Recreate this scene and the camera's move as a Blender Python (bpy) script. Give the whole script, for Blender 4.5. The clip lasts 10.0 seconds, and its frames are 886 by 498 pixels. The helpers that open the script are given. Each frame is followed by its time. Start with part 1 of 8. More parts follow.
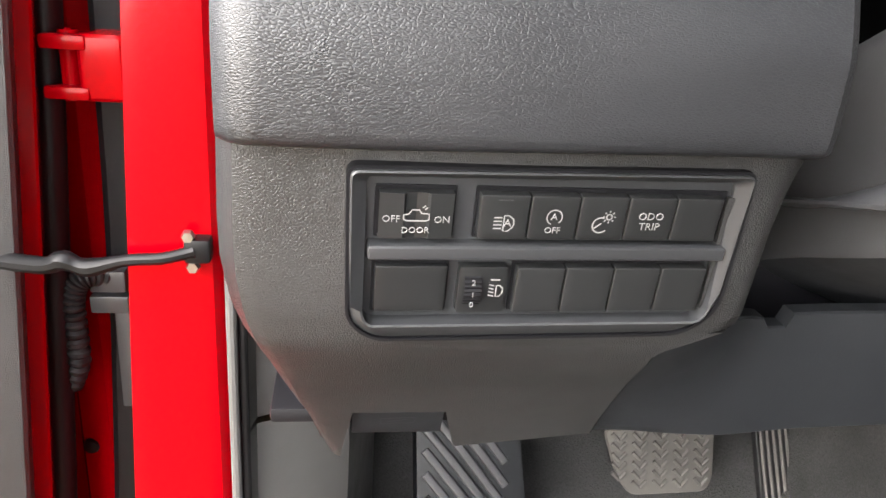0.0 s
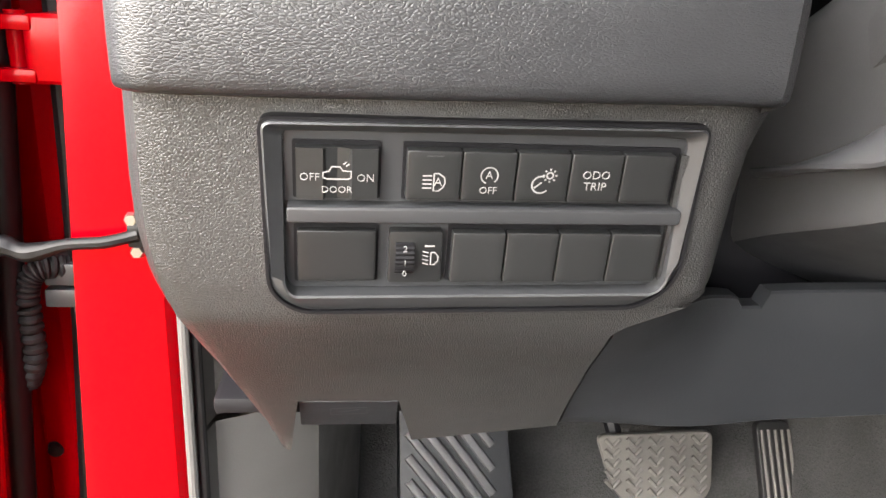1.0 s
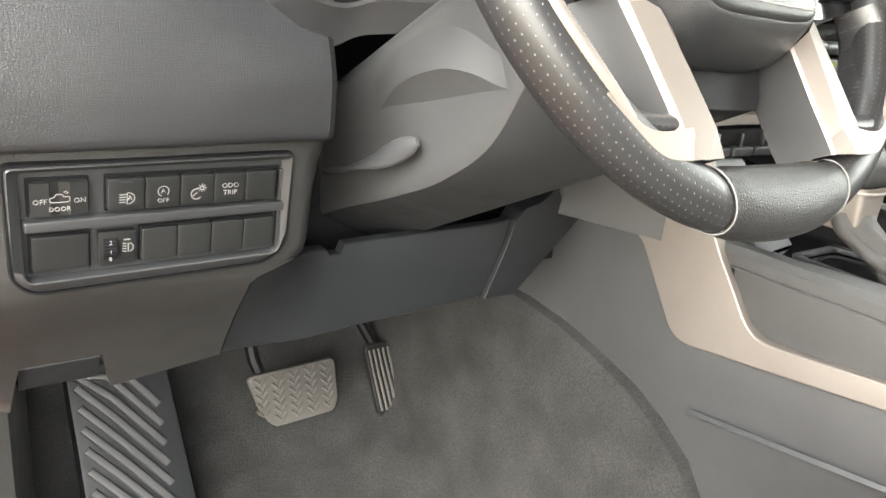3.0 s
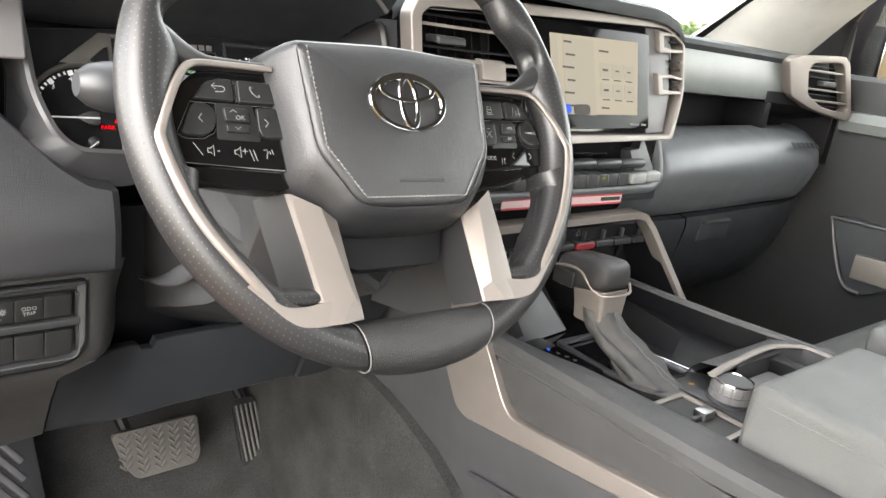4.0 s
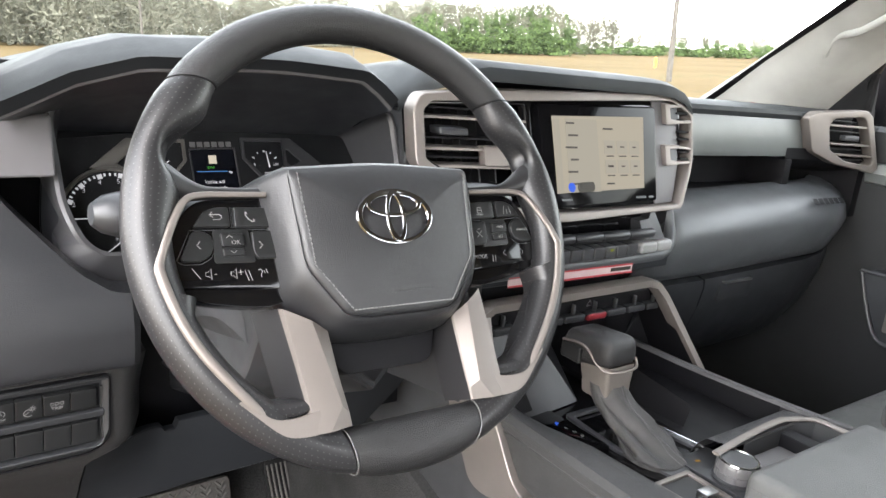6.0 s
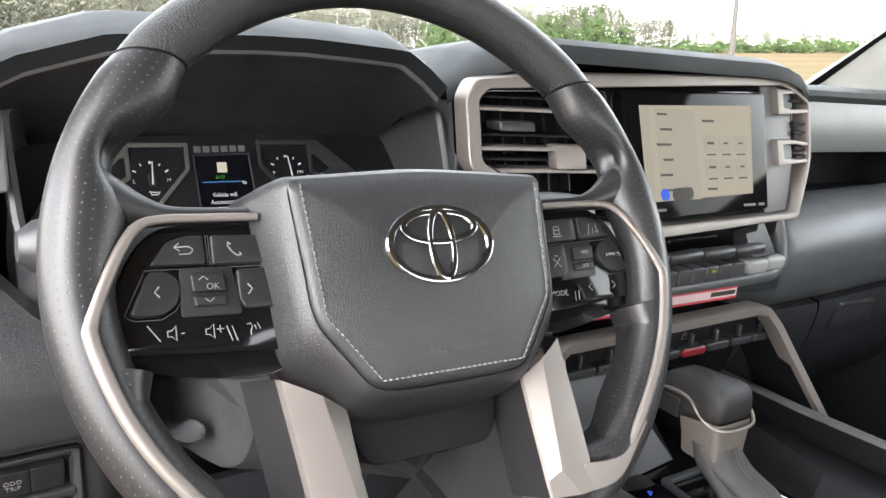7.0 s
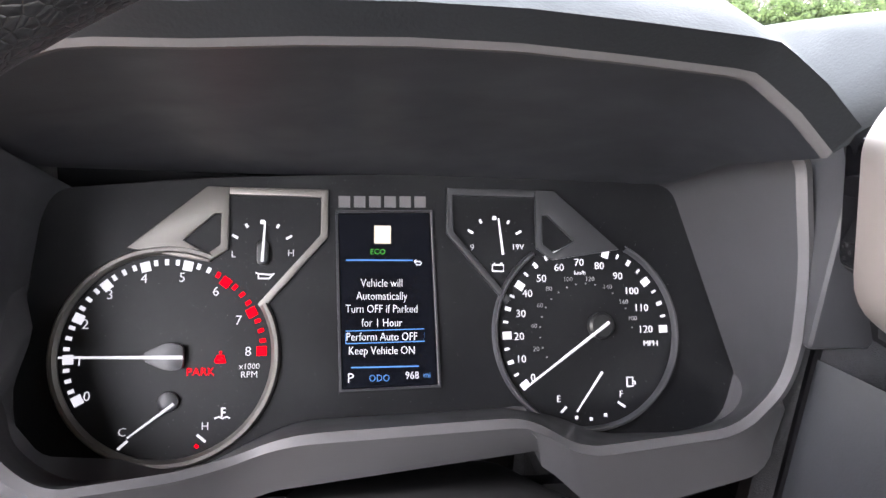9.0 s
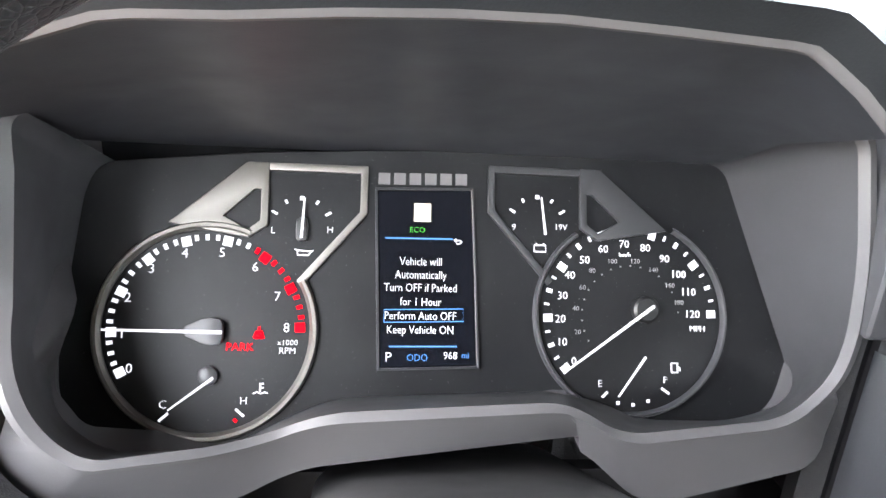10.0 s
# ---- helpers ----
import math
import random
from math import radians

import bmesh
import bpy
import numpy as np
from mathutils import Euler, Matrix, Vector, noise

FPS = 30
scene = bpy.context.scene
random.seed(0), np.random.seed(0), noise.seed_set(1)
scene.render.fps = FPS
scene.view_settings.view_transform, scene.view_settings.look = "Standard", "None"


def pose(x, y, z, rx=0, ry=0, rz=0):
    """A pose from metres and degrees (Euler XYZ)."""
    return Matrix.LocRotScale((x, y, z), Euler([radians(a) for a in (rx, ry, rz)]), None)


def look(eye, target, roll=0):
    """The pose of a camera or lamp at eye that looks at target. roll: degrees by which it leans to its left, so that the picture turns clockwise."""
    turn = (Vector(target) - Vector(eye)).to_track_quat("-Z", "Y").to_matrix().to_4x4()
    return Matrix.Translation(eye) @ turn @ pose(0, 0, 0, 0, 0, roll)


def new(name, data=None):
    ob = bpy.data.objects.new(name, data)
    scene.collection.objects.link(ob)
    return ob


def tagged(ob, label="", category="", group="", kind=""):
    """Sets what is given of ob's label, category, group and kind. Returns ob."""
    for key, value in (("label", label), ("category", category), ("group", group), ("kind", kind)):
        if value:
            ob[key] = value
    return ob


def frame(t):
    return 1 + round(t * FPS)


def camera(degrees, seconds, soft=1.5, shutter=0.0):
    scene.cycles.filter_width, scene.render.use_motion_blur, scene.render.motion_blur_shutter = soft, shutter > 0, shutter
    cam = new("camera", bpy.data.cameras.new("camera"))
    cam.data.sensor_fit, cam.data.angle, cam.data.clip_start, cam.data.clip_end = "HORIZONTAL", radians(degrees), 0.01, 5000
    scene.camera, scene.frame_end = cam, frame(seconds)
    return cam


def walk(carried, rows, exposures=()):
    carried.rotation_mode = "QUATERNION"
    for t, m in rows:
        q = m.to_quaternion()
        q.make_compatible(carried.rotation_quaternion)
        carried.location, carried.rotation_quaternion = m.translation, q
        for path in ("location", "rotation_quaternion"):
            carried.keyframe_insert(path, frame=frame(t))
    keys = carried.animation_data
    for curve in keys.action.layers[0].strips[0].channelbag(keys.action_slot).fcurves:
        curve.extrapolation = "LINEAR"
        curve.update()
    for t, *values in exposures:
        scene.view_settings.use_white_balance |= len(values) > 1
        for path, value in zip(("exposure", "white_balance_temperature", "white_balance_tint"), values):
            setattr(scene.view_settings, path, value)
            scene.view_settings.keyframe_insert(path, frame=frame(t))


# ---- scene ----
cam = camera(62.4, 10.0)
EXPOSURE = [(0.0, 2.25, 6900, 13), (0.7, 2.5, 7000, 13), (2.2, 2.55, 7200, 14), (3.2, 2.27, 7150, 8), (4.3, 1.7, 6900, 13), (6.5, 1.5, 6600, 13), (7.5, 1.5, 6700, 13), (8.0, 1.75, 6750, 10), (8.5, 2.2, 6500, 18), (9.4, 2.75, 6450, 19), (10.0, 3.2, 6400, 13)]
PATH = [
    (0, (0.019, 0.009, 1.404), (0.298, 1.862, 0.706), 4.2),
    (0.5, (0.047, 0.014, 1.384), (0.296, 1.883, 0.716), 3.5),
    (1, (0.058, 0.019, 1.376), (0.292, 1.897, 0.728), 3.2),
    (1.5, (0.058, 0.018, 1.378), (0.316, 1.896, 0.738), 3.2),
    (2, (0.052, 0.009, 1.382), (0.401, 1.869, 0.737), 3.2),
    (2.5, (0.028, -0.057, 1.409), (0.733, 1.701, 0.765), 4.4),
    (3, (-0.019, -0.165, 1.44), (1.137, 1.34, 0.81), 6.1),
    (3.2, (-0.011, -0.211, 1.462), (1.241, 1.218, 0.837), 7.4),
    (4.3, (0.055, -0.364, 1.609), (1.293, 1.11, 1.066), 8.1),
    (4.5, (0.056, -0.376, 1.625), (1.271, 1.119, 1.086), 7.9),
    (5, (0.057, -0.385, 1.649), (1.241, 1.139, 1.124), 7.4),
    (5.2, (0.06, -0.385, 1.653), (1.235, 1.148, 1.134), 7.1),
    (6.3, (0.076, -0.358, 1.64), (1.213, 1.208, 1.138), 5.2),
    (6.5, (0.093, -0.334, 1.636), (1.211, 1.246, 1.132), 4.9),
    (7, (0.16, -0.235, 1.622), (1.188, 1.404, 1.116), 4.2),
    (7.5, (0.23, -0.112, 1.621), (1.095, 1.612, 1.092), 3.7),
    (8, (0.272, -0.009, 1.611), (0.987, 1.781, 1.081), 4.3),
    (8.5, (0.288, 0.049, 1.619), (0.807, 1.895, 1.051), 4.5),
    (9, (0.301, 0.077, 1.627), (0.668, 1.94, 0.999), 4.4),
    (9.5, (0.305, 0.084, 1.626), (0.576, 1.949, 0.956), 4.2),
    (10, (0.304, 0.084, 1.626), (0.554, 1.942, 0.929), 4.2),
]
walk(cam, [(t, look(eye, target, roll)) for t, eye, target, roll in PATH], EXPOSURE)

# ---- world and light ----
# the truck stands on a cross slope: outdoors is turned a little about x and y
OUT = pose(0.757, 0, 0, -1.42, -3.9, 0)
world = bpy.data.worlds.new("world")
scene.world = world
world.use_nodes = True
wn, wl = world.node_tree.nodes, world.node_tree.links
sky = wn.new("ShaderNodeTexSky")
sky.sky_type = "NISHITA"
sky.sun_disc = False
sky.sun_elevation = radians(45)
sky.sun_rotation = radians(240)
sky.air_density, sky.dust_density, sky.ozone_density = 1.5, 1.0, 1.0
grey = wn.new("ShaderNodeHueSaturation")
grey.inputs["Saturation"].default_value = 0.22
wl.new(sky.outputs[0], grey.inputs["Color"])
bg = wn["Background"]
bg.inputs["Strength"].default_value = 0.70
wl.new(grey.outputs[0], bg.inputs["Color"])
sun_data = bpy.data.lights.new("sun", "SUN")
sun_data.energy, sun_data.angle, sun_data.color = 0.7, radians(55), (1.0, 0.98, 0.95)
sun = new("sun", sun_data)
sun.matrix_world = look((-7, -4, 9.5), (0.4, 0.3, 1.3))

# ---- materials ----


class Nodes:
    """A material's node tree with short calls."""

    def __init__(self, name):
        self.m = bpy.data.materials.new(name)
        self.m.use_nodes = True
        self.t = self.m.node_tree
        self.b = self.t.nodes["Principled BSDF"]
        self.co = self.t.nodes.new("ShaderNodeTexCoord").outputs["Object"]

    def add(self, kind, **inputs):
        n = self.t.nodes.new(kind)
        for k, v in inputs.items():
            self.put(n.inputs[k.replace("_", " ")], v)
        return n

    def put(self, socket, v):
        if isinstance(v, bpy.types.NodeSocket):
            self.t.links.new(v, socket)
        else:
            socket.default_value = v

    def scaled(self, x, y, z):
        n = self.add("ShaderNodeMapping", Vector=self.co)
        n.inputs["Scale"].default_value = (x, y, z)
        return n.outputs[0]

    def noise(self, scale, detail=3.0, vec=None):
        return self.add("ShaderNodeTexNoise", Vector=vec or self.co, Scale=scale, Detail=detail).outputs["Fac"]

    def ramp(self, fac, stops):
        n = self.add("ShaderNodeValToRGB", Fac=fac)
        e = n.color_ramp.elements
        while len(e) < len(stops):
            e.new(0.5)
        for el, (p, c) in zip(e, stops):
            el.position, el.color = p, (*c, 1) if len(c) == 3 else c
        return n.outputs[0]

    def bump(self, height, strength, distance, normal=None):
        n = self.add("ShaderNodeBump", Height=height, Strength=strength, Distance=distance)
        if normal is not None:
            self.put(n.inputs["Normal"], normal)
        return n.outputs[0]

    def done(self, **inputs):
        for k, v in inputs.items():
            self.put(self.b.inputs[k.replace("_", " ")], v)
        return self.m


def tone(c, k):
    return tuple(min(1.0, a * k) for a in c)


def plastic(name, c, rough=0.5, grain=900.0, depth=0.0002, spread=0.15, spec=0.5):
    n = Nodes(name)
    big = n.noise(9.0, 4.0)
    fine = n.noise(grain, 2.0)
    col = n.ramp(big, [(0.3, tone(c, 1 - spread)), (0.7, tone(c, 1 + spread))])
    r = n.ramp(n.noise(30.0, 4.0), [(0.3, (rough - 0.05,) * 3), (0.7, (rough + 0.06,) * 3)])
    return n.done(Base_Color=col, Roughness=r, Normal=n.bump(fine, 0.35, depth), Specular_IOR_Level=spec)


def leather(name, c, cell=420.0, depth=0.0006, rough=0.42, stretch=(1, 1, 1), coat=0.0):
    n = Nodes(name)
    vec = n.scaled(*stretch)
    warp = n.add("ShaderNodeTexNoise", Vector=vec, Scale=cell * 0.4, Detail=2.0)
    mixed = n.add("ShaderNodeVectorMath", **{})
    mixed.operation = "MULTIPLY_ADD"
    n.put(mixed.inputs[0], warp.outputs["Color"])
    mixed.inputs[1].default_value = (0.5 / cell, 0.5 / cell, 0.5 / cell)
    n.put(mixed.inputs[2], vec)
    v = n.add("ShaderNodeTexVoronoi", Vector=mixed.outputs[0], Scale=cell)
    v.feature = "DISTANCE_TO_EDGE"
    cells = n.ramp(v.outputs["Distance"], [(0.0, (0, 0, 0)), (0.12, (0.62, 0.62, 0.62)), (0.42, (1, 1, 1))])
    pores = n.noise(cell * 3.0, 2.0, vec)
    col = n.ramp(n.noise(7.0, 5.0), [(0.3, tone(c, 0.85)), (0.7, tone(c, 1.18))])
    r = n.ramp(n.noise(25.0, 4.0), [(0.3, (rough - 0.06,) * 3), (0.7, (rough + 0.06,) * 3)])
    first = n.bump(pores, 0.12, depth * 0.3)
    relief = n.bump(cells, 0.8, depth, first)
    return n.done(Base_Color=col, Roughness=r, Normal=relief, Coat_Weight=coat, Coat_Roughness=0.28, Coat_IOR=1.5, Coat_Normal=relief)


def metal_paint(name, c, rough=0.34, metal=0.75):
    n = Nodes(name)
    flake = n.noise(2500.0, 1.0)
    col = n.ramp(n.noise(12.0, 4.0), [(0.3, tone(c, 0.95)), (0.7, tone(c, 1.05))])
    return n.done(Base_Color=col, Metallic=metal, Roughness=n.ramp(n.noise(40.0), [(0.3, (rough - 0.04,) * 3), (0.7, (rough + 0.05,) * 3)]), Normal=n.bump(flake, 0.03, 0.00005))


def glowing(name, c, power, base=(0.02, 0.02, 0.02)):
    n = Nodes(name)
    return n.done(Base_Color=(*base, 1), Roughness=0.7, Specular_IOR_Level=0.0, Emission_Color=(*c, 1), Emission_Strength=power)


def pane_material(name, tint):
    m = bpy.data.materials.new(name)
    m.use_nodes = True
    t = m.node_tree
    t.nodes.clear()
    o = t.nodes.new("ShaderNodeOutputMaterial")
    tr = t.nodes.new("ShaderNodeBsdfTransparent")
    tr.inputs[0].default_value = (*tint, 1)
    gl = t.nodes.new("ShaderNodeBsdfGlossy")
    gl.inputs["Roughness"].default_value = 0.02
    fr = t.nodes.new("ShaderNodeFresnel")
    fr.inputs["IOR"].default_value = 1.5
    mx = t.nodes.new("ShaderNodeMixShader")
    t.links.new(fr.outputs[0], mx.inputs[0])
    t.links.new(tr.outputs[0], mx.inputs[1])
    t.links.new(gl.outputs[0], mx.inputs[2])
    t.links.new(mx.outputs[0], o.inputs[0])
    return m


def perforated(name, c):
    """Leather with rows of small holes; u and v of the mesh count the holes."""
    n = Nodes(name)
    uv = n.t.nodes.new("ShaderNodeTexCoord").outputs["UV"]
    v = n.add("ShaderNodeVectorMath", **{})
    v.operation = "FRACTION"
    n.put(v.inputs[0], uv)
    d = n.add("ShaderNodeVectorMath", **{})
    d.operation = "DISTANCE"
    n.put(d.inputs[0], v.outputs[0])
    d.inputs[1].default_value = (0.5, 0.5, 0)
    hole = n.ramp(d.outputs["Value"], [(0.07, (0, 0, 0)), (0.12, (1, 1, 1))])
    col = n.add("ShaderNodeMix", Factor=hole)
    col.data_type = "RGBA"
    n.put(col.inputs[6], (0.055, 0.055, 0.055, 1))
    n.put(col.inputs[7], (*c, 1))
    grain = n.noise(1500.0, 2.0)
    first = n.bump(grain, 0.2, 0.0002)
    return n.done(Base_Color=col.outputs[2], Roughness=0.38, Normal=n.bump(hole, 0.5, 0.0004, first))


def carpet_material(name, c):
    n = Nodes(name)
    big, fine = n.noise(14.0, 6.0), n.noise(420.0, 4.0)
    mixed = n.add("ShaderNodeMath", **{})
    mixed.operation = "MULTIPLY"
    n.put(mixed.inputs[0], big)
    n.put(mixed.inputs[1], fine)
    col = n.ramp(mixed.outputs[0], [(0.12, tone(c, 0.55)), (0.4, tone(c, 1.5))])
    return n.done(Base_Color=col, Roughness=0.95, Normal=n.bump(fine, 0.8, 0.002), Specular_IOR_Level=0.2)


M_PAD = leather("grained dash skin", (0.0125, 0.0132, 0.0150), 860.0, 0.00017, 0.33, (0.55, 1, 1.1))
M_LOWER = leather("grained lower plastic", (0.0155, 0.0158, 0.0162), 760.0, 0.00025, 0.42)
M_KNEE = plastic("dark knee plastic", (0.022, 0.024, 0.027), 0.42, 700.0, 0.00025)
M_COLUMN = plastic("grey column plastic", (0.031, 0.0315, 0.033), 0.42, 900.0, 0.0002)
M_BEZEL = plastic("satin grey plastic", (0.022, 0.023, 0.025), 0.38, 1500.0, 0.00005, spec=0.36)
M_PAD.node_tree.nodes["Principled BSDF"].inputs["Specular IOR Level"].default_value = 0.42
M_BUTTON = plastic("black button plastic", (0.011, 0.0115, 0.012), 0.36, 1800.0, 0.00004, spec=0.3)
M_VISOR = plastic("dark visor plastic", (0.024, 0.026, 0.031), 0.42, 1200.0, 0.0002)
M_TRIM = plastic("grey trim plastic", (0.030, 0.031, 0.034), 0.42, 1200.0, 0.0001)
M_DARK = plastic("black plastic", (0.005, 0.005, 0.006), 0.5, 900.0, 0.0001, spec=0.13)
M_DOOR = plastic("dark door plastic", (0.020, 0.021, 0.022), 0.5, 900.0, 0.0003, spec=0.3)
M_PALE = plastic("pale key plastic", (0.19, 0.195, 0.195), 0.4)
# Dash skin with the shade of low and undercut faces in its tone.
M_UNDER = plastic("dash skin darkened for shade", (0.011, 0.0122, 0.0140), 0.5, 700.0, 0.0004, spec=0.25)
M_SCREEN = Nodes("coated screen glass").done(Base_Color=(0.003, 0.003, 0.0035, 1), Roughness=0.08, Specular_IOR_Level=0.10)
M_DASHTOP = plastic("dash top skin", (0.024, 0.027, 0.029), 0.55, 700.0, 0.0004, spec=0.14)
M_PANEL = plastic("satin passenger panel", (0.112, 0.122, 0.119), 0.42, 900.0, 0.0001)
M_SIDE = plastic("satin side panel", (0.088, 0.084, 0.087), 0.42, 900.0, 0.0001)
M_SILVER = metal_paint("warm silver paint", (0.185, 0.166, 0.152), 0.46, 0.6)
M_CHROME = Nodes("chrome").done(Base_Color=(0.36, 0.365, 0.38, 1), Metallic=1.0, Roughness=0.12)
M_STEEL = Nodes("steel").done(Base_Color=(0.30, 0.30, 0.30, 1), Metallic=1.0, Roughness=0.3)
M_GLOSS = Nodes("piano black").done(Base_Color=(0.003, 0.003, 0.0035, 1), Roughness=0.06, Specular_IOR_Level=0.45)
M_WHEEL = leather("wheel leather", (0.0125, 0.0125, 0.013), 560.0, 0.00032, 0.40)
M_AIRBAG = leather("airbag skin", (0.0125, 0.0130, 0.0145), 760.0, 0.00014, 0.40, (1.15, 0.6, 1), 0.20)
M_GRIP = plastic("thumb grip leather", (0.012, 0.012, 0.013), 0.42, 1200.0, 0.0001)
M_KNEEPANEL = plastic("dark lower panel plastic", (0.0095, 0.0105, 0.0122), 0.45, 700.0, 0.0002, spec=0.28)
M_PERF = perforated("perforated leather", (0.013, 0.013, 0.014))
M_BOOT = leather("boot leather", (0.031, 0.030, 0.029), 700.0, 0.0003, 0.5)
M_CONSOLE = leather("console vinyl", (0.034, 0.0342, 0.0348), 700.0, 0.0003, 0.42)
M_SEAT = leather("seat vinyl", (0.086, 0.088, 0.086), 640.0, 0.0004, 0.42)
M_STITCH = plastic("grey thread", (0.12, 0.12, 0.12), 0.8)
M_RED = Nodes("red car paint").done(Base_Color=(0.215, 0.0002, 0.0022, 1), Roughness=0.20, Specular_IOR_Level=0.07, Coat_Weight=0.05, Coat_Roughness=0.03)
M_RUBBER = plastic("black rubber", (0.005, 0.005, 0.0055), 0.6, 500.0, 0.0002, spec=0.25)
M_STRAP = plastic("black coated steel", (0.004, 0.004, 0.0045), 0.4, 300.0, 0.0002, spec=0.16)
M_CARPET = carpet_material("grey carpet", (0.022, 0.022, 0.022))
M_PEDAL = plastic("worn rubber pedal", (0.050, 0.047, 0.043), 0.7, 600.0, 0.0004, 0.3)
M_HEAD = plastic("pale grey headliner cloth", (0.30, 0.30, 0.285), 0.9, 900.0, 0.0005)
M_KICK = plastic("grey kick plastic", (0.034, 0.035, 0.037), 0.45, 700.0, 0.0003)
M_SURROUND = plastic("satin gauge surround", (0.042, 0.0415, 0.044), 0.42, 1200.0, 0.0001)
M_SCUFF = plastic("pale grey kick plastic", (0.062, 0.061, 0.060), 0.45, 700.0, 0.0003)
face = Nodes("dusty gauge face")
specks = face.ramp(face.noise(1300.0, 1.0), [(0.755, (0, 0, 0)), (0.79, (1, 1, 1))])
film = face.ramp(face.noise(28.0, 5.0), [(0.35, (0.0040, 0.0043, 0.0052)), (0.75, (0.0085, 0.0090, 0.0100))])
dusty = face.add("ShaderNodeMix", Factor=specks)
dusty.data_type = "RGBA"
face.put(dusty.inputs[6], film)
face.put(dusty.inputs[7], (0.16, 0.16, 0.16, 1))
M_FACE = face.done(Base_Color=dusty.outputs[2], Roughness=0.42, Specular_IOR_Level=0.2)
M_RING = metal_paint("satin nickel ring", (0.125, 0.118, 0.108), 0.44, 0.7)
M_LIP = plastic("satin visor lip", (0.085, 0.083, 0.085), 0.42, 1200.0, 0.0001)
# Tone lifted for the sheen on top of the lid.
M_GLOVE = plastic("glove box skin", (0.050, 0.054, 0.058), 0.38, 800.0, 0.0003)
M_WHITE = glowing("lit white print", (0.92, 0.94, 1.0), 0.16, (0.3, 0.3, 0.3))
M_PRINT = plastic("white print", (0.16, 0.16, 0.16), 0.5)
M_REDLIT = glowing("lit red print", (1.0, 0.0, 0.006), 0.55, (0.006, 0.003, 0.003))
M_GREEN = glowing("lit green print", (0.1, 0.75, 0.08), 0.18)
M_BLUE = glowing("lit blue bar", (0.12, 0.42, 1.0), 0.22)
M_CREAM = glowing("lit cream tile", (0.95, 0.86, 0.68), 0.25)
M_LCD = Nodes("dark display").done(Base_Color=(0.0025, 0.003, 0.005, 1), Roughness=0.25, Specular_IOR_Level=0.12)
M_GLASS = pane_material("windshield glass", (0.93, 0.97, 0.95))

# ---- mesh tools ----
V3 = Vector


def thing(name, m, label, category, group="", kind=""):
    ob = new(name)
    ob.empty_display_size = 0.02
    ob.matrix_world = m
    return tagged(ob, label, category, group, kind)


def part(name, bm, material, parent, label="", sharp=35, smooth=True):
    """Links a bmesh as one mesh object under a thing or a part, in the thing's own axes."""
    bmesh.ops.recalc_face_normals(bm, faces=bm.faces)
    me = bpy.data.meshes.new(name)
    bm.to_mesh(me)
    bm.free()
    if smooth:
        me.polygons.foreach_set("use_smooth", [True] * len(me.polygons))
        me.set_sharp_from_angle(angle=radians(sharp))
    me.materials.append(material)
    ob = new(name, me)
    ob.parent = parent
    return tagged(ob, label)


def frame_at(o, u, v):
    """Axes from an origin, a direction to the right and one upwards; z comes out of the face."""
    u = V3(u).normalized()
    n = u.cross(V3(v)).normalized()
    v = n.cross(u)
    m = Matrix.Identity(4)
    for i, a in enumerate((u, v, n, V3(o))):
        m[0][i], m[1][i], m[2][i] = a
    return m


def rounded(poly, r, seg=4):
    """The corners of a polygon, rounded off by r (one number or one for each)."""
    out, k = [], len(poly)
    rs = r if isinstance(r, (list, tuple)) else [r] * k
    for i in range(k):
        p, a, b = V3(poly[i]), V3(poly[i - 1]), V3(poly[(i + 1) % k])
        da, db = a - p, b - p
        d = min(rs[i], da.length * 0.49, db.length * 0.49)
        if d < 1e-6:
            out.append(p.copy())
            continue
        s, e = p + da.normalized() * d, p + db.normalized() * d
        for j in range(seg + 1):
            w = j / seg
            out.append(s * (1 - w) ** 2 + p * 2 * w * (1 - w) + e * w * w)
    return out


def bevelled(bm, width, seg=2, angle=30):
    if width > 0:
        es = [e for e in bm.edges if len(e.link_faces) == 2 and e.calc_face_angle(0) > radians(angle)]
        bmesh.ops.bevel(bm, geom=es, offset=width, segments=seg, profile=0.6, affect="EDGES", clamp_overlap=True)
    return bm


def slab(poly, z0, z1, bevel=0.001, seg=2, bm=None):
    """A flat polygon given depth from z0 to z1."""
    bm2 = bmesh.new()
    lo = [bm2.verts.new((p[0], p[1], z0)) for p in poly]
    hi = [bm2.verts.new((p[0], p[1], z1)) for p in poly]
    bm2.faces.new(lo)
    bm2.faces.new(hi)
    k = len(poly)
    for i in range(k):
        bm2.faces.new((lo[i], lo[(i + 1) % k], hi[(i + 1) % k], hi[i]))
    bmesh.ops.recalc_face_normals(bm2, faces=bm2.faces)
    bevelled(bm2, bevel, seg)
    return joined(bm, bm2)


def joined(bm, other):
    if bm is None:
        return other
    me = bpy.data.meshes.new("joint")
    other.to_mesh(me)
    other.free()
    bm.from_mesh(me)
    bpy.data.meshes.remove(me)
    return bm


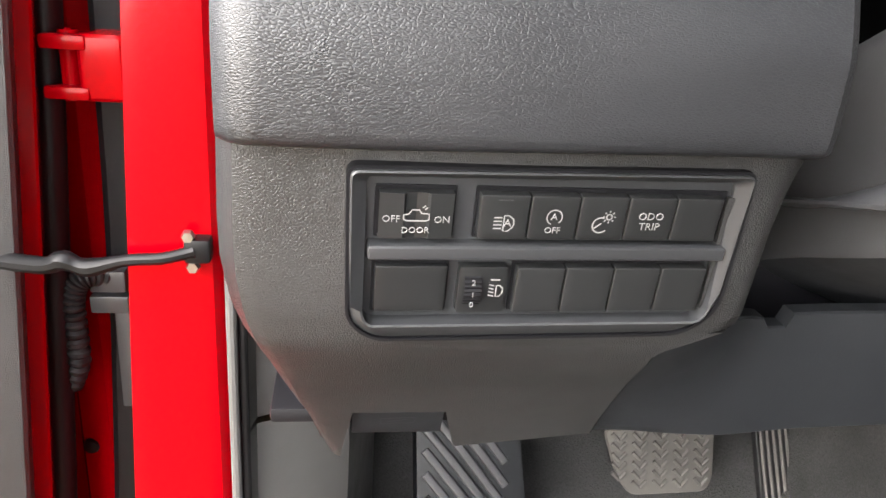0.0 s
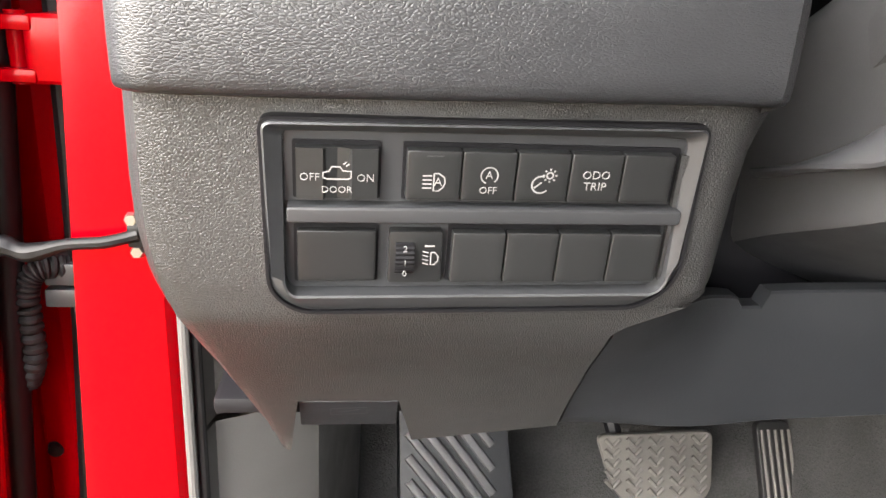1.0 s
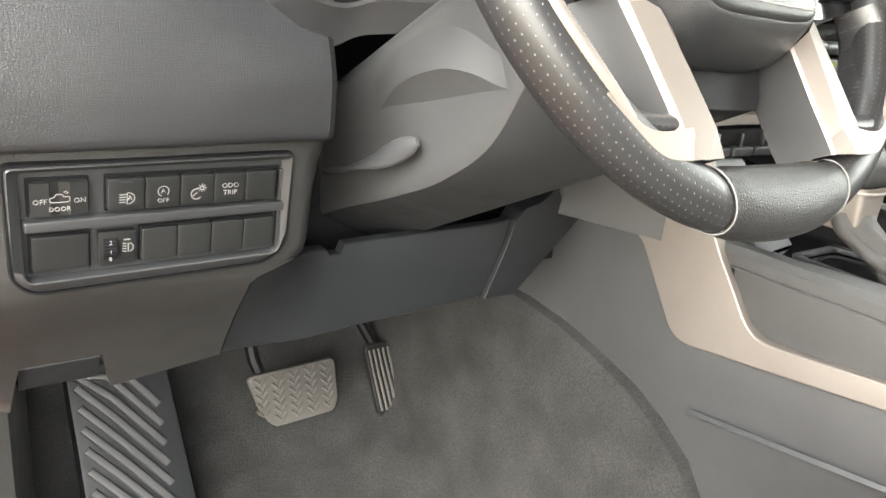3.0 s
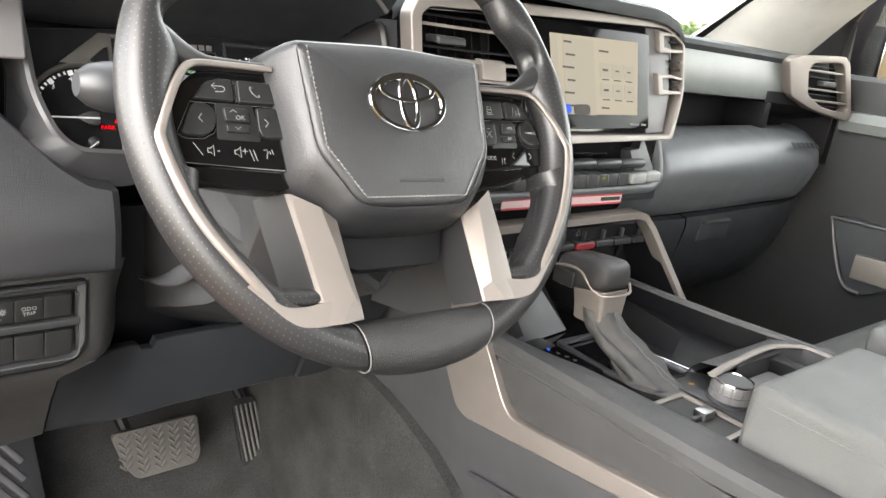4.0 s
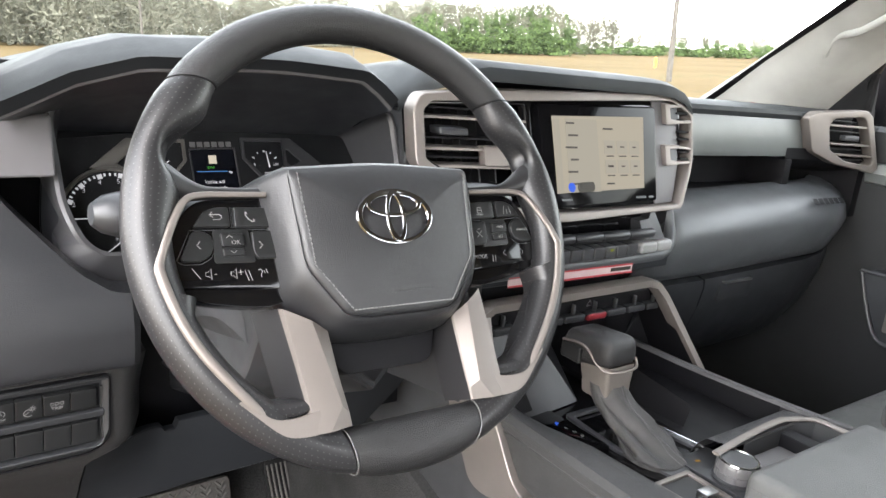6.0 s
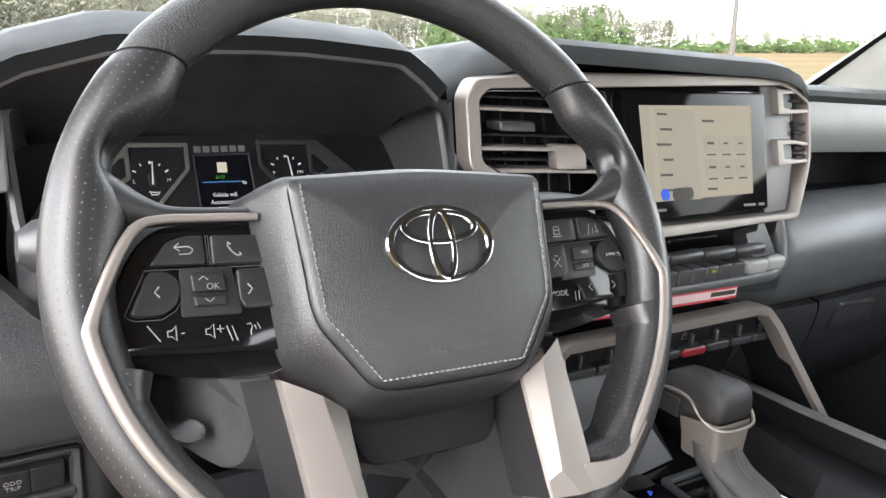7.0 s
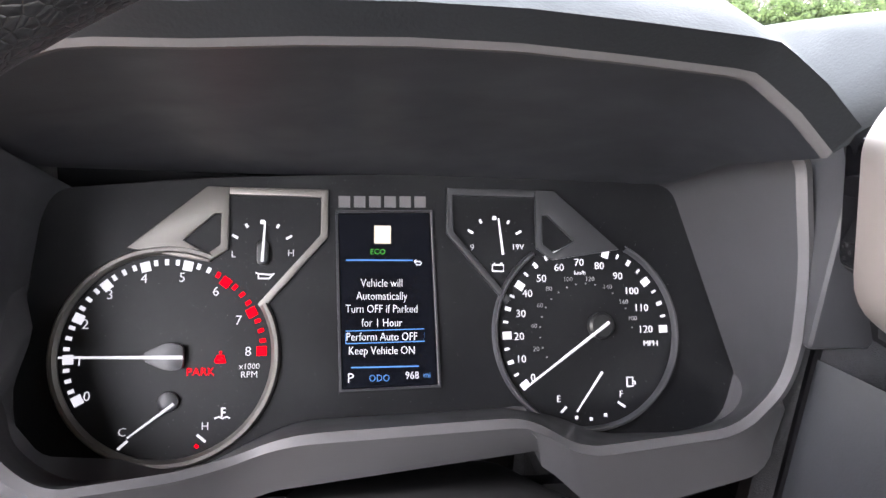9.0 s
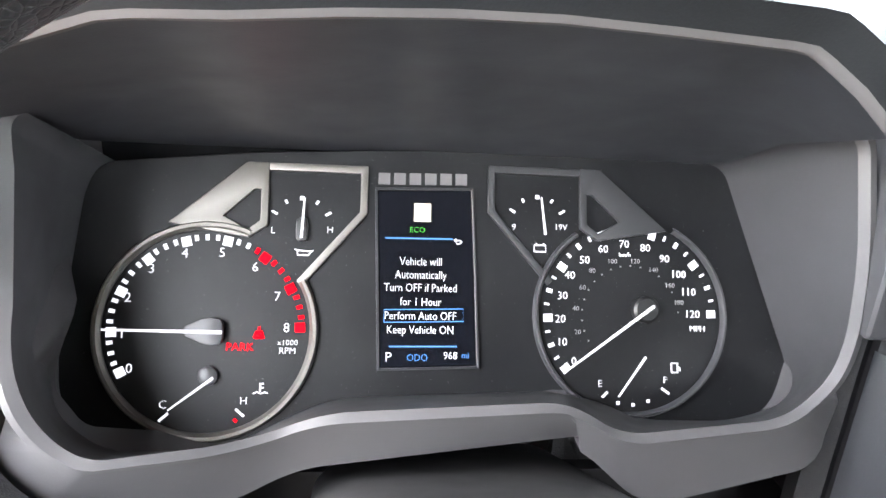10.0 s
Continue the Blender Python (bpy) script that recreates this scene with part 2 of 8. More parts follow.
def band(outer, inner, z0, z1, bevel=0.0008, seg=2, bm=None):
    """A flat frame between two outlines with the same number of points."""
    bm2 = bmesh.new()
    rings = [[bm2.verts.new((p[0], p[1], z)) for p in o] for o, z in ((outer, z0), (outer, z1), (inner, z1), (inner, z0))]
    k = len(outer)
    for a in range(4):
        r, s = rings[a], rings[(a + 1) % 4]
        for i in range(k):
            bm2.faces.new((r[i], r[(i + 1) % k], s[(i + 1) % k], s[i]))
    bmesh.ops.recalc_face_normals(bm2, faces=bm2.faces)
    bevelled(bm2, bevel, seg)
    return joined(bm, bm2)


def shrunk(poly, d):
    """A polygon moved inwards by d along its normals."""
    k, out = len(poly), []
    area = sum(poly[i][0] * poly[(i + 1) % k][1] - poly[(i + 1) % k][0] * poly[i][1] for i in range(k))
    side = 1 if area > 0 else -1
    for i in range(k):
        p, a, b = V3(poly[i]).to_2d(), V3(poly[i - 1]).to_2d(), V3(poly[(i + 1) % k]).to_2d()
        n1 = V3((-(p - a).y, (p - a).x)).to_2d().normalized()
        n2 = V3((-(b - p).y, (b - p).x)).to_2d().normalized()
        n = n1 + n2
        n = n.normalized() if n.length > 1e-6 else n1
        k2 = max(0.35, n.dot(n1))
        q = p + n * side * d / k2
        out.append(V3((q.x, q.y, 0)))
    return out


def loft(rows, bm=None, close=False, thick=0.0):
    """A sheet through rows of points, each row with the same number; close: rows are rings."""
    bm2 = bmesh.new()
    vs = [[bm2.verts.new(p) for p in r] for r in rows]
    k = len(rows[0])
    for a, b in zip(vs, vs[1:]):
        for i in range(k if close else k - 1):
            q = [a[i], a[(i + 1) % k], b[(i + 1) % k], b[i]]
            bm2.faces.new(q)
    bmesh.ops.recalc_face_normals(bm2, faces=bm2.faces)
    if thick:
        bmesh.ops.solidify(bm2, geom=bm2.faces, thickness=thick)
    return joined(bm, bm2)


def box(x0, x1, y0, y1, z0, z1, bevel=0.002, seg=2, bm=None):
    bm2 = bmesh.new()
    bmesh.ops.create_cube(bm2, size=1)
    for v in bm2.verts:
        v.co = V3(((x0 + x1) / 2 + v.co.x * (x1 - x0), (y0 + y1) / 2 + v.co.y * (y1 - y0), (z0 + z1) / 2 + v.co.z * (z1 - z0)))
    bevelled(bm2, bevel, seg)
    return joined(bm, bm2)


def tube(path, radius, seg=10, bm=None, flat=1.0, caps=True, up=(0, 0, 1)):
    """A tube along a path; radius one number or one for each point; flat squeezes it along up."""
    bm2 = bmesh.new()
    path = [V3(p) for p in path]
    k, rings = len(path), []
    for i, p in enumerate(path):
        d = (path[min(i + 1, k - 1)] - path[max(i - 1, 0)]).normalized()
        a = V3(up) - d * d.dot(V3(up))
        a = a.normalized() if a.length > 1e-4 else d.orthogonal().normalized()
        b = d.cross(a)
        r = radius[i] if isinstance(radius, (list, tuple)) else radius
        rings.append([bm2.verts.new(p + a * r * flat * math.cos(2 * math.pi * j / seg) + b * r * math.sin(2 * math.pi * j / seg)) for j in range(seg)])
    for s, e in zip(rings, rings[1:]):
        for j in range(seg):
            bm2.faces.new((s[j], s[(j + 1) % seg], e[(j + 1) % seg], e[j]))
    if caps:
        bm2.faces.new(rings[0])
        bm2.faces.new(rings[-1])
    return joined(bm, bm2)


def smooth_path(pts, n=24, closed=False):
    """Points evenly spread on a smooth curve through pts."""
    pts = [V3(p) for p in pts]
    k, out = len(pts), []
    spans = k if closed else k - 1
    for s in range(n if closed else n + 1):
        f = s / n * spans
        i = min(int(f), spans - 1)
        w = f - i
        g = (lambda j: pts[j % k]) if closed else (lambda j: pts[max(0, min(k - 1, j))])
        p0, p1, p2, p3 = g(i - 1), g(i), g(i + 1), g(i + 2)
        out.append(0.5 * (2 * p1 + (p2 - p0) * w + (2 * p0 - 5 * p1 + 4 * p2 - p3) * w * w + (3 * p1 - p0 - 3 * p2 + p3) * w ** 3))
    return out


def arc(cx, cy, r, a0, a1, n, ry=None):
    return [V3((cx + r * math.cos(radians(a0 + (a1 - a0) * i / n)), cy + (ry or r) * math.sin(radians(a0 + (a1 - a0) * i / n)), 0)) for i in range(n + 1)]


def text(words, size, x, y, z, material, parent, name="lettering", turn=0.0, depth=0.0003, wide=1.0):
    cu = bpy.data.curves.new(name, "FONT")
    cu.body, cu.size, cu.align_x, cu.align_y, cu.extrude = words, size, "CENTER", "CENTER", depth
    cu.resolution_u = 2
    cu.offset = -0.013 * size
    ob = new(name, cu)
    bpy.context.view_layer.update()
    me = bpy.data.meshes.new_from_object(ob.evaluated_get(bpy.context.evaluated_depsgraph_get()))
    bpy.data.objects.remove(ob)
    bpy.data.curves.remove(cu)
    me.name = name
    me.transform(Matrix.Translation((x, y, z)) @ Matrix.Rotation(radians(turn), 4, "Z") @ Matrix.Diagonal((wide, 1, 1, 1)))
    me.materials.clear()
    me.materials.append(material)
    ob = new(name, me)
    ob.parent = parent
    return ob


def bars(name, rows, z, material, parent, depth=0.0003):
    """Small flat bars (x, y, width, height, turn) joined into one mark."""
    bm = bmesh.new()
    for x, y, w, h, *turn in rows:
        m = Matrix.Translation((x, y, z)) @ Matrix.Rotation(radians(turn[0] if turn else 0), 4, "Z")
        c = [bm.verts.new(m @ V3((sx * w / 2, sy * h / 2, sz))) for sz in (0, depth) for sx, sy in ((-1, -1), (1, -1), (1, 1), (-1, 1))]
        for f in ((3, 2, 1, 0), (4, 5, 6, 7), (0, 1, 5, 4), (1, 2, 6, 5), (2, 3, 7, 6), (3, 0, 4, 7)):
            bm.faces.new([c[i] for i in f])
    return part(name, bm, material, parent, smooth=False)


def stroke(name, lines, width, z, material, parent, depth=0.0003):
    """A mark drawn with strokes: each line is a list of points."""
    bm = bmesh.new()
    for line in lines:
        pts = [V3((p[0], p[1], 0)) for p in line]
        left, right = [], []
        for i, p in enumerate(pts):
            d = (pts[min(i + 1, len(pts) - 1)] - pts[max(i - 1, 0)]).normalized()
            s = V3((-d.y, d.x, 0)) * width / 2
            left.append(p + s)
            right.append(p - s)
        loft([[p + V3((0, 0, z + depth)) for p in left], [p + V3((0, 0, z + depth)) for p in right]], bm)
    return part(name, bm, material, parent, smooth=False)


def lathe(profile, seg=32, bm=None, m=Matrix.Identity(4)):
    """A turned body round z: profile of (radius, z)."""
    rows = [[m @ V3((r * math.cos(2 * math.pi * j / seg), r * math.sin(2 * math.pi * j / seg), z)) for j in range(seg)] for r, z in profile]
    return loft(rows, bm, close=True)


def facing(ob, way):
    """Turns a sheet's faces so that they look along way."""
    me = ob.data
    if sum(p.normal.dot(way) * p.area for p in me.polygons) < 0:
        me.flip_normals()


ROOM = Matrix.Identity(4)

# ---- cabin shell ----
CX = 0.757                       # the truck's middle line
cabin = thing("cabin_shell", ROOM, "grey cloth headliner, pillars and rear wall of the truck cab", "cab", kind="structure")
part("headliner", box(-0.04, 1.56, -1.58, 0.12, 2.06, 2.10, 0.01), M_HEAD, cabin, "pale grey cloth headliner")
part("rear_wall", box(0.0, 1.52, -1.60, -1.55, 0.70, 1.45, 0.01), M_HEAD, cabin, "pale grey rear wall below the back window")
for x0, x1 in ((-0.09, -0.03), (1.55, 1.61)):
    part("b_pillar", box(x0, x1, -0.95, -0.80, 0.65, 2.08, 0.012), M_HEAD, cabin, "pale grey pillar trim")
    part("c_pillar", box(x0, x1, -1.60, -1.40, 0.65, 2.08, 0.012), M_HEAD, cabin, "pale grey rear pillar trim")
    part("roof_rail", box(x0, x1, -1.60, 0.10, 2.00, 2.10, 0.012), M_HEAD, cabin, "pale grey roof rail")
part("rear_door_panel", box(-0.09, -0.04, -1.45, -0.90, 0.70, 1.45, 0.01), M_DARK, cabin, "dark rear door trim")
part("rear_door_panel", box(1.56, 1.61, -1.45, -0.90, 0.70, 1.45, 0.01), M_DARK, cabin, "dark rear door trim")

floor = thing("floor", ROOM, "grey carpeted cab floor and footwell", "floor", kind="structure")
rows = []
for x in (-0.05, 0.1, 0.3, 0.45, 0.56, 0.63):
    lift = 0.0 if x < 0.5 else (x - 0.5) * 0.7
    prof = [(-1.5, 0.70), (-0.4, 0.70), (0.30, 0.705), (0.52, 0.715), (0.62, 0.74), (0.72, 0.80), (0.82, 0.92), (0.90, 1.08), (0.93, 1.30)]
    rows.append([V3((x, y - lift * 0.6 * (z > 0.73), z + lift * (z < 0.9))) for y, z in prof])
part("footwell_carpet", loft(rows), M_CARPET, floor, "charcoal loop carpet rising to the firewall")
part("floor_pan", box(-0.05, 1.60, -1.60, 0.95, 0.655, 0.692, 0.004), M_CARPET, floor, "charcoal carpet over the cab floor and tunnel")
part("passenger_carpet", loft([[V3((x, y, z)) for y, z in ((-1.5, 0.70), (0.2, 0.70), (0.55, 0.72), (0.75, 0.85), (0.9, 1.2))] for x in (0.90, 1.2, 1.58)]), M_CARPET, floor, "charcoal carpet of the passenger footwell")

# ---- dashboard ----
dash = thing("dashboard", ROOM, "dark grey grained dashboard with leather-look pad and satin trim", "dashboard")


def between(v, stops):
    if v <= stops[0][0]:
        return stops[0][1]
    for (a, p), (b, q) in zip(stops, stops[1:]):
        if v <= b:
            w = (v - a) / (b - a)
            return p + (q - p) * w
    return stops[-1][1]


def flowing(v, stops, reach=0.016):
    """The same run of stops with its corners rounded off."""
    return sum(between(v + reach * k / 4, stops) for k in range(-4, 5)) / 9


def eased(v, a, b):
    w = max(0.0, min(1.0, (v - a) / (b - a)))
    return w * w * (3 - 2 * w)


# upper pad, left of the wheel
PAD = [(1.3395, 0.2865), (1.3405, 0.2842), (1.3425, 0.2826), (1.350, 0.2814), (1.38, 0.281), (1.41, 0.287), (1.44, 0.300), (1.47, 0.322), (1.505, 0.349), (1.53, 0.365)]


def pad_y(x, z):
    edge = 0.012 * (1 - eased(x, -0.030, -0.016)) ** 2 + 0.006 * eased(x, 0.214, 0.224) ** 2
    return between(z, PAD) + edge + 0.010 * eased(x, 0.10, 0.22) * eased(z, 1.38, 1.46)


def pad_top(x):
    """Where the pad ends under the gauge rim."""
    return between(x, [(0.092, 1.530), (0.112, 1.502), (0.134, 1.476), (0.156, 1.452), (0.176, 1.431), (0.200, 1.415), (0.2225, 1.411)])


rows = []
for f in (0.0, 0.006, 0.017, 0.04, 0.08, 0.13, 0.2, 0.28, 0.36, 0.44, 0.52, 0.6, 0.68, 0.76, 0.84, 0.92, 1.0):
    row = []
    for i in range(41):
        x = -0.0295 + 0.252 * i / 40
        foot = 1.3395 + 0.0035 * eased(x, 0.0, 0.22)
        z = foot + (pad_top(x) - foot) * f
        row.append(V3((x, pad_y(x, z - 0.0035 * eased(x, 0.0, 0.22) * (1 - f)), z)))
    rows.append(row)
rows = [[V3((p.x, 0.33, p.z + 0.002)) for p in rows[0]]] + rows + [[p + V3((0, 0.03, 0.002)) for p in rows[-1]]]
rows = [[r[0] + V3((0.0, 0.25, 0)), *r, r[-1] + V3((-0.004, 0.07, -0.025))] for r in rows]
part("upper_pad", loft(rows), M_PAD, dash, "charcoal leather-grain padded upper dash")

# lower panel with the switches, on the driver's left
LOW = [(1.128, 0.389), (1.16, 0.372), (1.20, 0.345), (1.222, 0.327), (1.24, 0.314), (1.26, 0.308), (1.30, 0.302), (1.345, 0.2955)]


def low_x(z):
    return between(z, [(1.120, 0.0105), (1.1546, -0.001), (1.19, -0.0125), (1.2286, -0.0225), (1.2524, -0.0300), (1.272, -0.0340), (1.29, -0.0350), (1.345, -0.0325)]), \
        between(z, [(1.128, 0.176), (1.228, 0.178), (1.234, 0.183), (1.240, 0.194), (1.2465, 0.210), (1.251, 0.228), (1.256, 0.237), (1.345, 0.2335)])


def low_y(x, z):
    a, b = low_x(z)
    side = 0.02 * (1 - eased(x, a, a + 0.014)) ** 2
    return between(z, LOW) + side + 0.055 * eased(x, 0.203, 0.245) ** 2 * (1 - eased(z, 1.30, 1.35) * 0.6) + 0.004 * eased(x, 0.08, 0.19) * eased(z, 1.22, 1.25)


def low_foot(x):
    return between(x, [(0.0226, 1.1235), (0.0909, 1.1296), (0.147, 1.138), (0.178, 1.1425)])


# columns run along both sides of the hood lever's recess
rows = []
for z in (1.124, 1.130, 1.14, 1.156, 1.1695, 1.185, 1.20, 1.21, 1.222, 1.228, 1.234, 1.240, 1.2465, 1.251, 1.256, 1.26, 1.28, 1.30, 1.32, 1.3295, 1.345):
    a, b = low_x(z)
    left, right = between(z, [(1.12, 0.0215), (1.1695, 0.028), (1.345, 0.030)]), between(z, [(1.12, 0.0925), (1.1695, 0.0818), (1.345, 0.0818)])
    xs = [a + (left - a) * (i / 8) ** 1.4 for i in range(8)] + [left + (right - left) * i / 8 for i in range(8)] + [right + (b - right) * i / 24 for i in range(25)]
    row = []
    for x in xs:
        foot = low_foot(x)
        h = z if z >= 1.156 else foot + (z - 1.124) * (1.156 - foot) / 0.032
        row.append(V3((x, low_y(x, h), h)))
    rows.append([row[0] + V3((0, 0.22, 0)), *row, row[-1] + V3((-0.012, 0.10, 0))])
bm = loft(rows)
gone = []
for f in bm.faces:
    c = f.calc_center_median()
    left, right = between(c.z, [(1.12, 0.0215), (1.1695, 0.028)]), between(c.z, [(1.12, 0.0925), (1.1695, 0.0818)])
    # the recess of the hood lever, and the opening behind the switch panel
    if (left < c.x < right and c.z < 1.1695 and c.y < 0.45) or (0.030 < c.x < 0.193 and 1.257 < c.z < 1.327 and c.y < 0.36):
        gone.append(f)
bmesh.ops.delete(bm, geom=gone, context="FACES")
rim = [e for e in bm.edges if len(e.link_faces) == 1]
made = bmesh.ops.extrude_edge_only(bm, edges=rim)["geom"]
for g in made:
    if isinstance(g, bmesh.types.BMVert):
        g.co += V3((0, 0.03, 0.004))
part("lower_panel", bm, M_LOWER, dash, "charcoal grained lower dash panel")
part("lever_recess", box(0.010, 0.100, 0.418, 0.43, 1.150, 1.178, 0.001), M_DARK, dash)

# knee panel
KNEE_TOP = [(0.176, 1.2337), (0.194, 1.2370), (0.212, 1.2385), (0.235, 1.2365), (0.2610, 1.2325), (0.2625, 1.2270), (0.2765, 1.2270), (0.2780, 1.2355), (0.300, 1.2365), (0.445, 1.239), (0.480, 1.241)]


def knee_y(x, z):
    """Starts flush with the lower panel and swings back to the plane below the column."""
    near = between(z, LOW) + 0.0025
    return near + (0.36 + 0.10 * max(0.0, 1.21 - z) - near) * eased(x, 0.180, 0.262) + 0.04 * eased(x, 0.44, 0.6)


rows = []
for k in range(15):
    f = k / 14
    row = []
    for i in range(81):
        x = 0.1785 + 0.002 * f + (0.2640 + 0.026 * f ** 1.2) * i / 80
        z0, z1 = between(x, [(0.172, 1.143), (0.300, 1.155), (0.442, 1.160)]), between(x, KNEE_TOP)
        z = z0 + (z1 - z0) * f
        row.append(V3((x, knee_y(x, z), z)))
    rows.append(row)
rows = [[p + V3((0, 0.012, 0.002)) for p in rows[0]], [p + V3((0, 0.0015, -0.0012)) for p in rows[0]]] + rows + [[p + V3((0, 0.0015, 0.0012)) for p in rows[-1]], [p + V3((0, 0.012, 0.0012)) for p in rows[-1]]]
rows = [[r[0] + V3((-0.0005, 0.012, 0))] + r + [r[-1] + V3((0.0005, 0.012, 0))] for r in rows]
knee = frame_at((0, 0.36, 0), (1, 0, 0), (0, 0, 1))
part("knee_panel", loft(rows), M_KNEEPANEL, dash, "smooth dark blue-grey knee panel")
poly = rounded([(0.4435, 1.159), (0.496, 1.153), (0.605, 1.222), (0.605, 1.262), (0.556, 1.266), (0.520, 1.252), (0.486, 1.252), (0.4715, 1.240), (0.4565, 1.200)], [0.003, 0.01, 0.002, 0.002, 0.006, 0.01, 0.01, 0.003, 0.01], 4)
bm = slab([(p.x, p.y) for p in poly], -0.02, 0.006, 0.003, 3)
bm.transform(knee)
for v in bm.verts:
    v.co.y += 0.10 * (1.21 - v.co.z) * (v.co.z < 1.21) + 0.04 * eased(v.co.x, 0.44, 0.6)
part("knee_end", bm, M_KNEEPANEL, dash, "smooth end piece of the knee panel")
bm = bmesh.new()
for x in (0.552, 0.580):
    box(x, x + 0.012, 0.395, 0.41, 1.255, 1.294, 0.003, 2, bm)
box(0.548, 0.606, 0.40, 0.41, 1.255, 1.284, 0.003, 2, bm)
part("knee_bracket", bm, M_KNEEPANEL, dash, "hooked bracket at the end of the knee panel")
part("under_panel", box(-0.02, 0.48, 0.385, 0.60, 1.150, 1.16, 0.003), M_DARK, dash, "black panel closing the dash from below")
part("column_cavity", box(0.225, 0.62, 0.43, 0.44, 1.16, 1.36, 0.001), M_DARK, dash)
part("cavity_side", box(0.228, 0.236, 0.385, 0.44, 1.245, 1.35, 0.002), M_DARK, dash)

# left vent panel
bm = box(-0.045, 0.167, 0.352, 0.50, 1.508, 1.561, 0.004, 3)
for v in bm.verts:
    v.co.y += (v.co.z - 1.508) * 0.35 * (v.co.y < 0.42) - 0.12 * max(0, 0.1 - v.co.x) * (v.co.y < 0.42)
part("side_vent_panel", bm, M_SIDE, dash, "satin grey side panel")

# visor over the gauges
LIP = [(-0.238, 1.560), (-0.221, 1.569), (-0.180, 1.592), (-0.131, 1.6085), (-0.120, 1.610), (-0.0934, 1.6112), (-0.061, 1.614), (-0.028, 1.6158), (0.006, 1.6163), (0.042, 1.6150), (0.0815, 1.6130), (0.0895, 1.6120), (0.0951, 1.6090), (0.1097, 1.5997), (0.1270, 1.5860)]
XV = 0.360


lip = [V3((XV + x, 0.310 + 0.02 * max(0, abs(x) - 0.12) / 0.1, z)) for x, z in LIP]
face = [V3((XV + x * 1.025, p.y - 0.0085, z + 0.0120)) for (x, z), p in zip(LIP, lip)]
edge = [V3((XV + x * 1.02, p.y + 0.045, z + 0.0275)) for (x, z), p in zip(LIP, lip)]
back = [V3((XV + x * 1.05, p.y + 0.20, max(z + 0.018, 1.585))) for (x, z), p in zip(LIP, lip)]
far = [V3((XV + x * 1.15, 0.78, 1.585)) for (x, z), p in zip(LIP, lip)]
lip2 = [p + V3((0, -0.0012, 0.0015)) for p in lip]
mid1 = [a * 0.8 + b * 0.2 + V3((0, -0.001, 0.001)) for a, b in zip(face, edge)]
mid2 = [a * 0.12 + b * 0.88 + V3((0, -0.001, 0.0012)) for a, b in zip(face, edge)]
# The undercut face is drawn darker than the visor top, for its shade.
part("visor_band", loft([lip2, [a.lerp(b, 0.92) for a, b in zip(lip2, face)], face]), M_UNDER, dash, "undercut band of the visor, darkened for shade")
part("gauge_visor", loft([face, mid1, mid2, edge, [e * 0.6 + b * 0.4 + V3((0, 0, 0.004)) for e, b in zip(edge, back)], back, far]), M_DASHTOP, dash, "dark soft visor over the gauges")
inner = []
for i, p in enumerate(lip):
    w = i / (len(lip) - 1)
    x = 0.168 + (0.512 - 0.168) * w
    inner.append(V3((x, 0.4775, 1.5335)))
under = [p + V3((0, 0.001, -0.0012)) for p in lip]
under2 = [p + V3((0, 0.004, -0.0020)) for p in lip]
part("visor_lip", loft([lip2, lip, under, under2]), M_LIP, dash, "thin pale lip of the visor")
part("visor_ceiling", loft([under2, [a * 0.5 + b * 0.5 + V3((0, 0, 0.006)) for a, b in zip(under2, inner)], inner]), M_VISOR, dash, "smooth dark ceiling above the gauges")

part("cowl_wall", box(-0.05, 1.60, 0.93, 0.95, 0.70, 1.57, 0.002), M_DARK, dash, "dark firewall behind the dash")
part("passenger_firewall", box(0.92, 1.60, 0.62, 0.64, 0.70, 1.50, 0.002), M_DARK, dash, "dark lining under the glove box")
part("vent_filler", box(0.556, 0.64, 0.375, 0.60, 1.36, 1.600, 0.002), M_DARK, dash)
part("gauge_backing", box(0.10, 0.62, 0.515, 0.53, 1.34, 1.60, 0.002), M_DARK, dash)

# ---- gauge housing ----
CT = radians(26)
CLUSTER = frame_at((0, 0.421, 1.434), (1, 0, 0), (0, math.sin(CT), math.cos(CT)))
PLATE = [(0.1690, 0.088), (0.1755, 0.1020), (0.25, 0.110), (0.335, 0.1148), (0.42, 0.1170), (0.497, 0.1160), (0.5135, 0.1125), (0.536, 0.040), (0.5495, -0.003), (0.5445, -0.021), (0.514, -0.0300), (0.4613, -0.0288), (0.4391, -0.0191), (0.414, -0.0135), (0.298, -0.0172), (0.274, -0.027), (0.2443, -0.0430), (0.1890, -0.0425), (0.1630, -0.024), (0.1605, 0.010)]
RIM = [(0.1705, 1.550), (0.1705, 1.564), (0.25, 1.572), (0.335, 1.575), (0.42, 1.575), (0.505, 1.5745), (0.5290, 1.5738), (0.5385, 1.515), (0.5385, 1.478), (0.533, 1.4585), (0.5135, 1.4385), (0.4400, 1.4312), (0.4280, 1.4335), (0.405, 1.4470), (0.296, 1.4418), (0.272, 1.4340), (0.2544, 1.4335), (0.2007, 1.4407), (0.1868, 1.4532), (0.1750, 1.48)]


def rim_at(x, z, out=0.0, fwd=0.0):
    near = 0.030 * (1 - eased(x, 0.20, 0.285)) * (1 - eased(z, 1.46, 1.53))
    return V3((x, 0.375 + (z - 1.50) * 0.18 - near + fwd, z))


corners = [k for k in range(6, len(RIM))] + [0, 1]
order = [c * 6 + k for c in corners for k in range(6)]
PLATE = [(p.x, p.y) for p in rounded([(x, y, 0) for x, y in PLATE], 0.016, 5)]
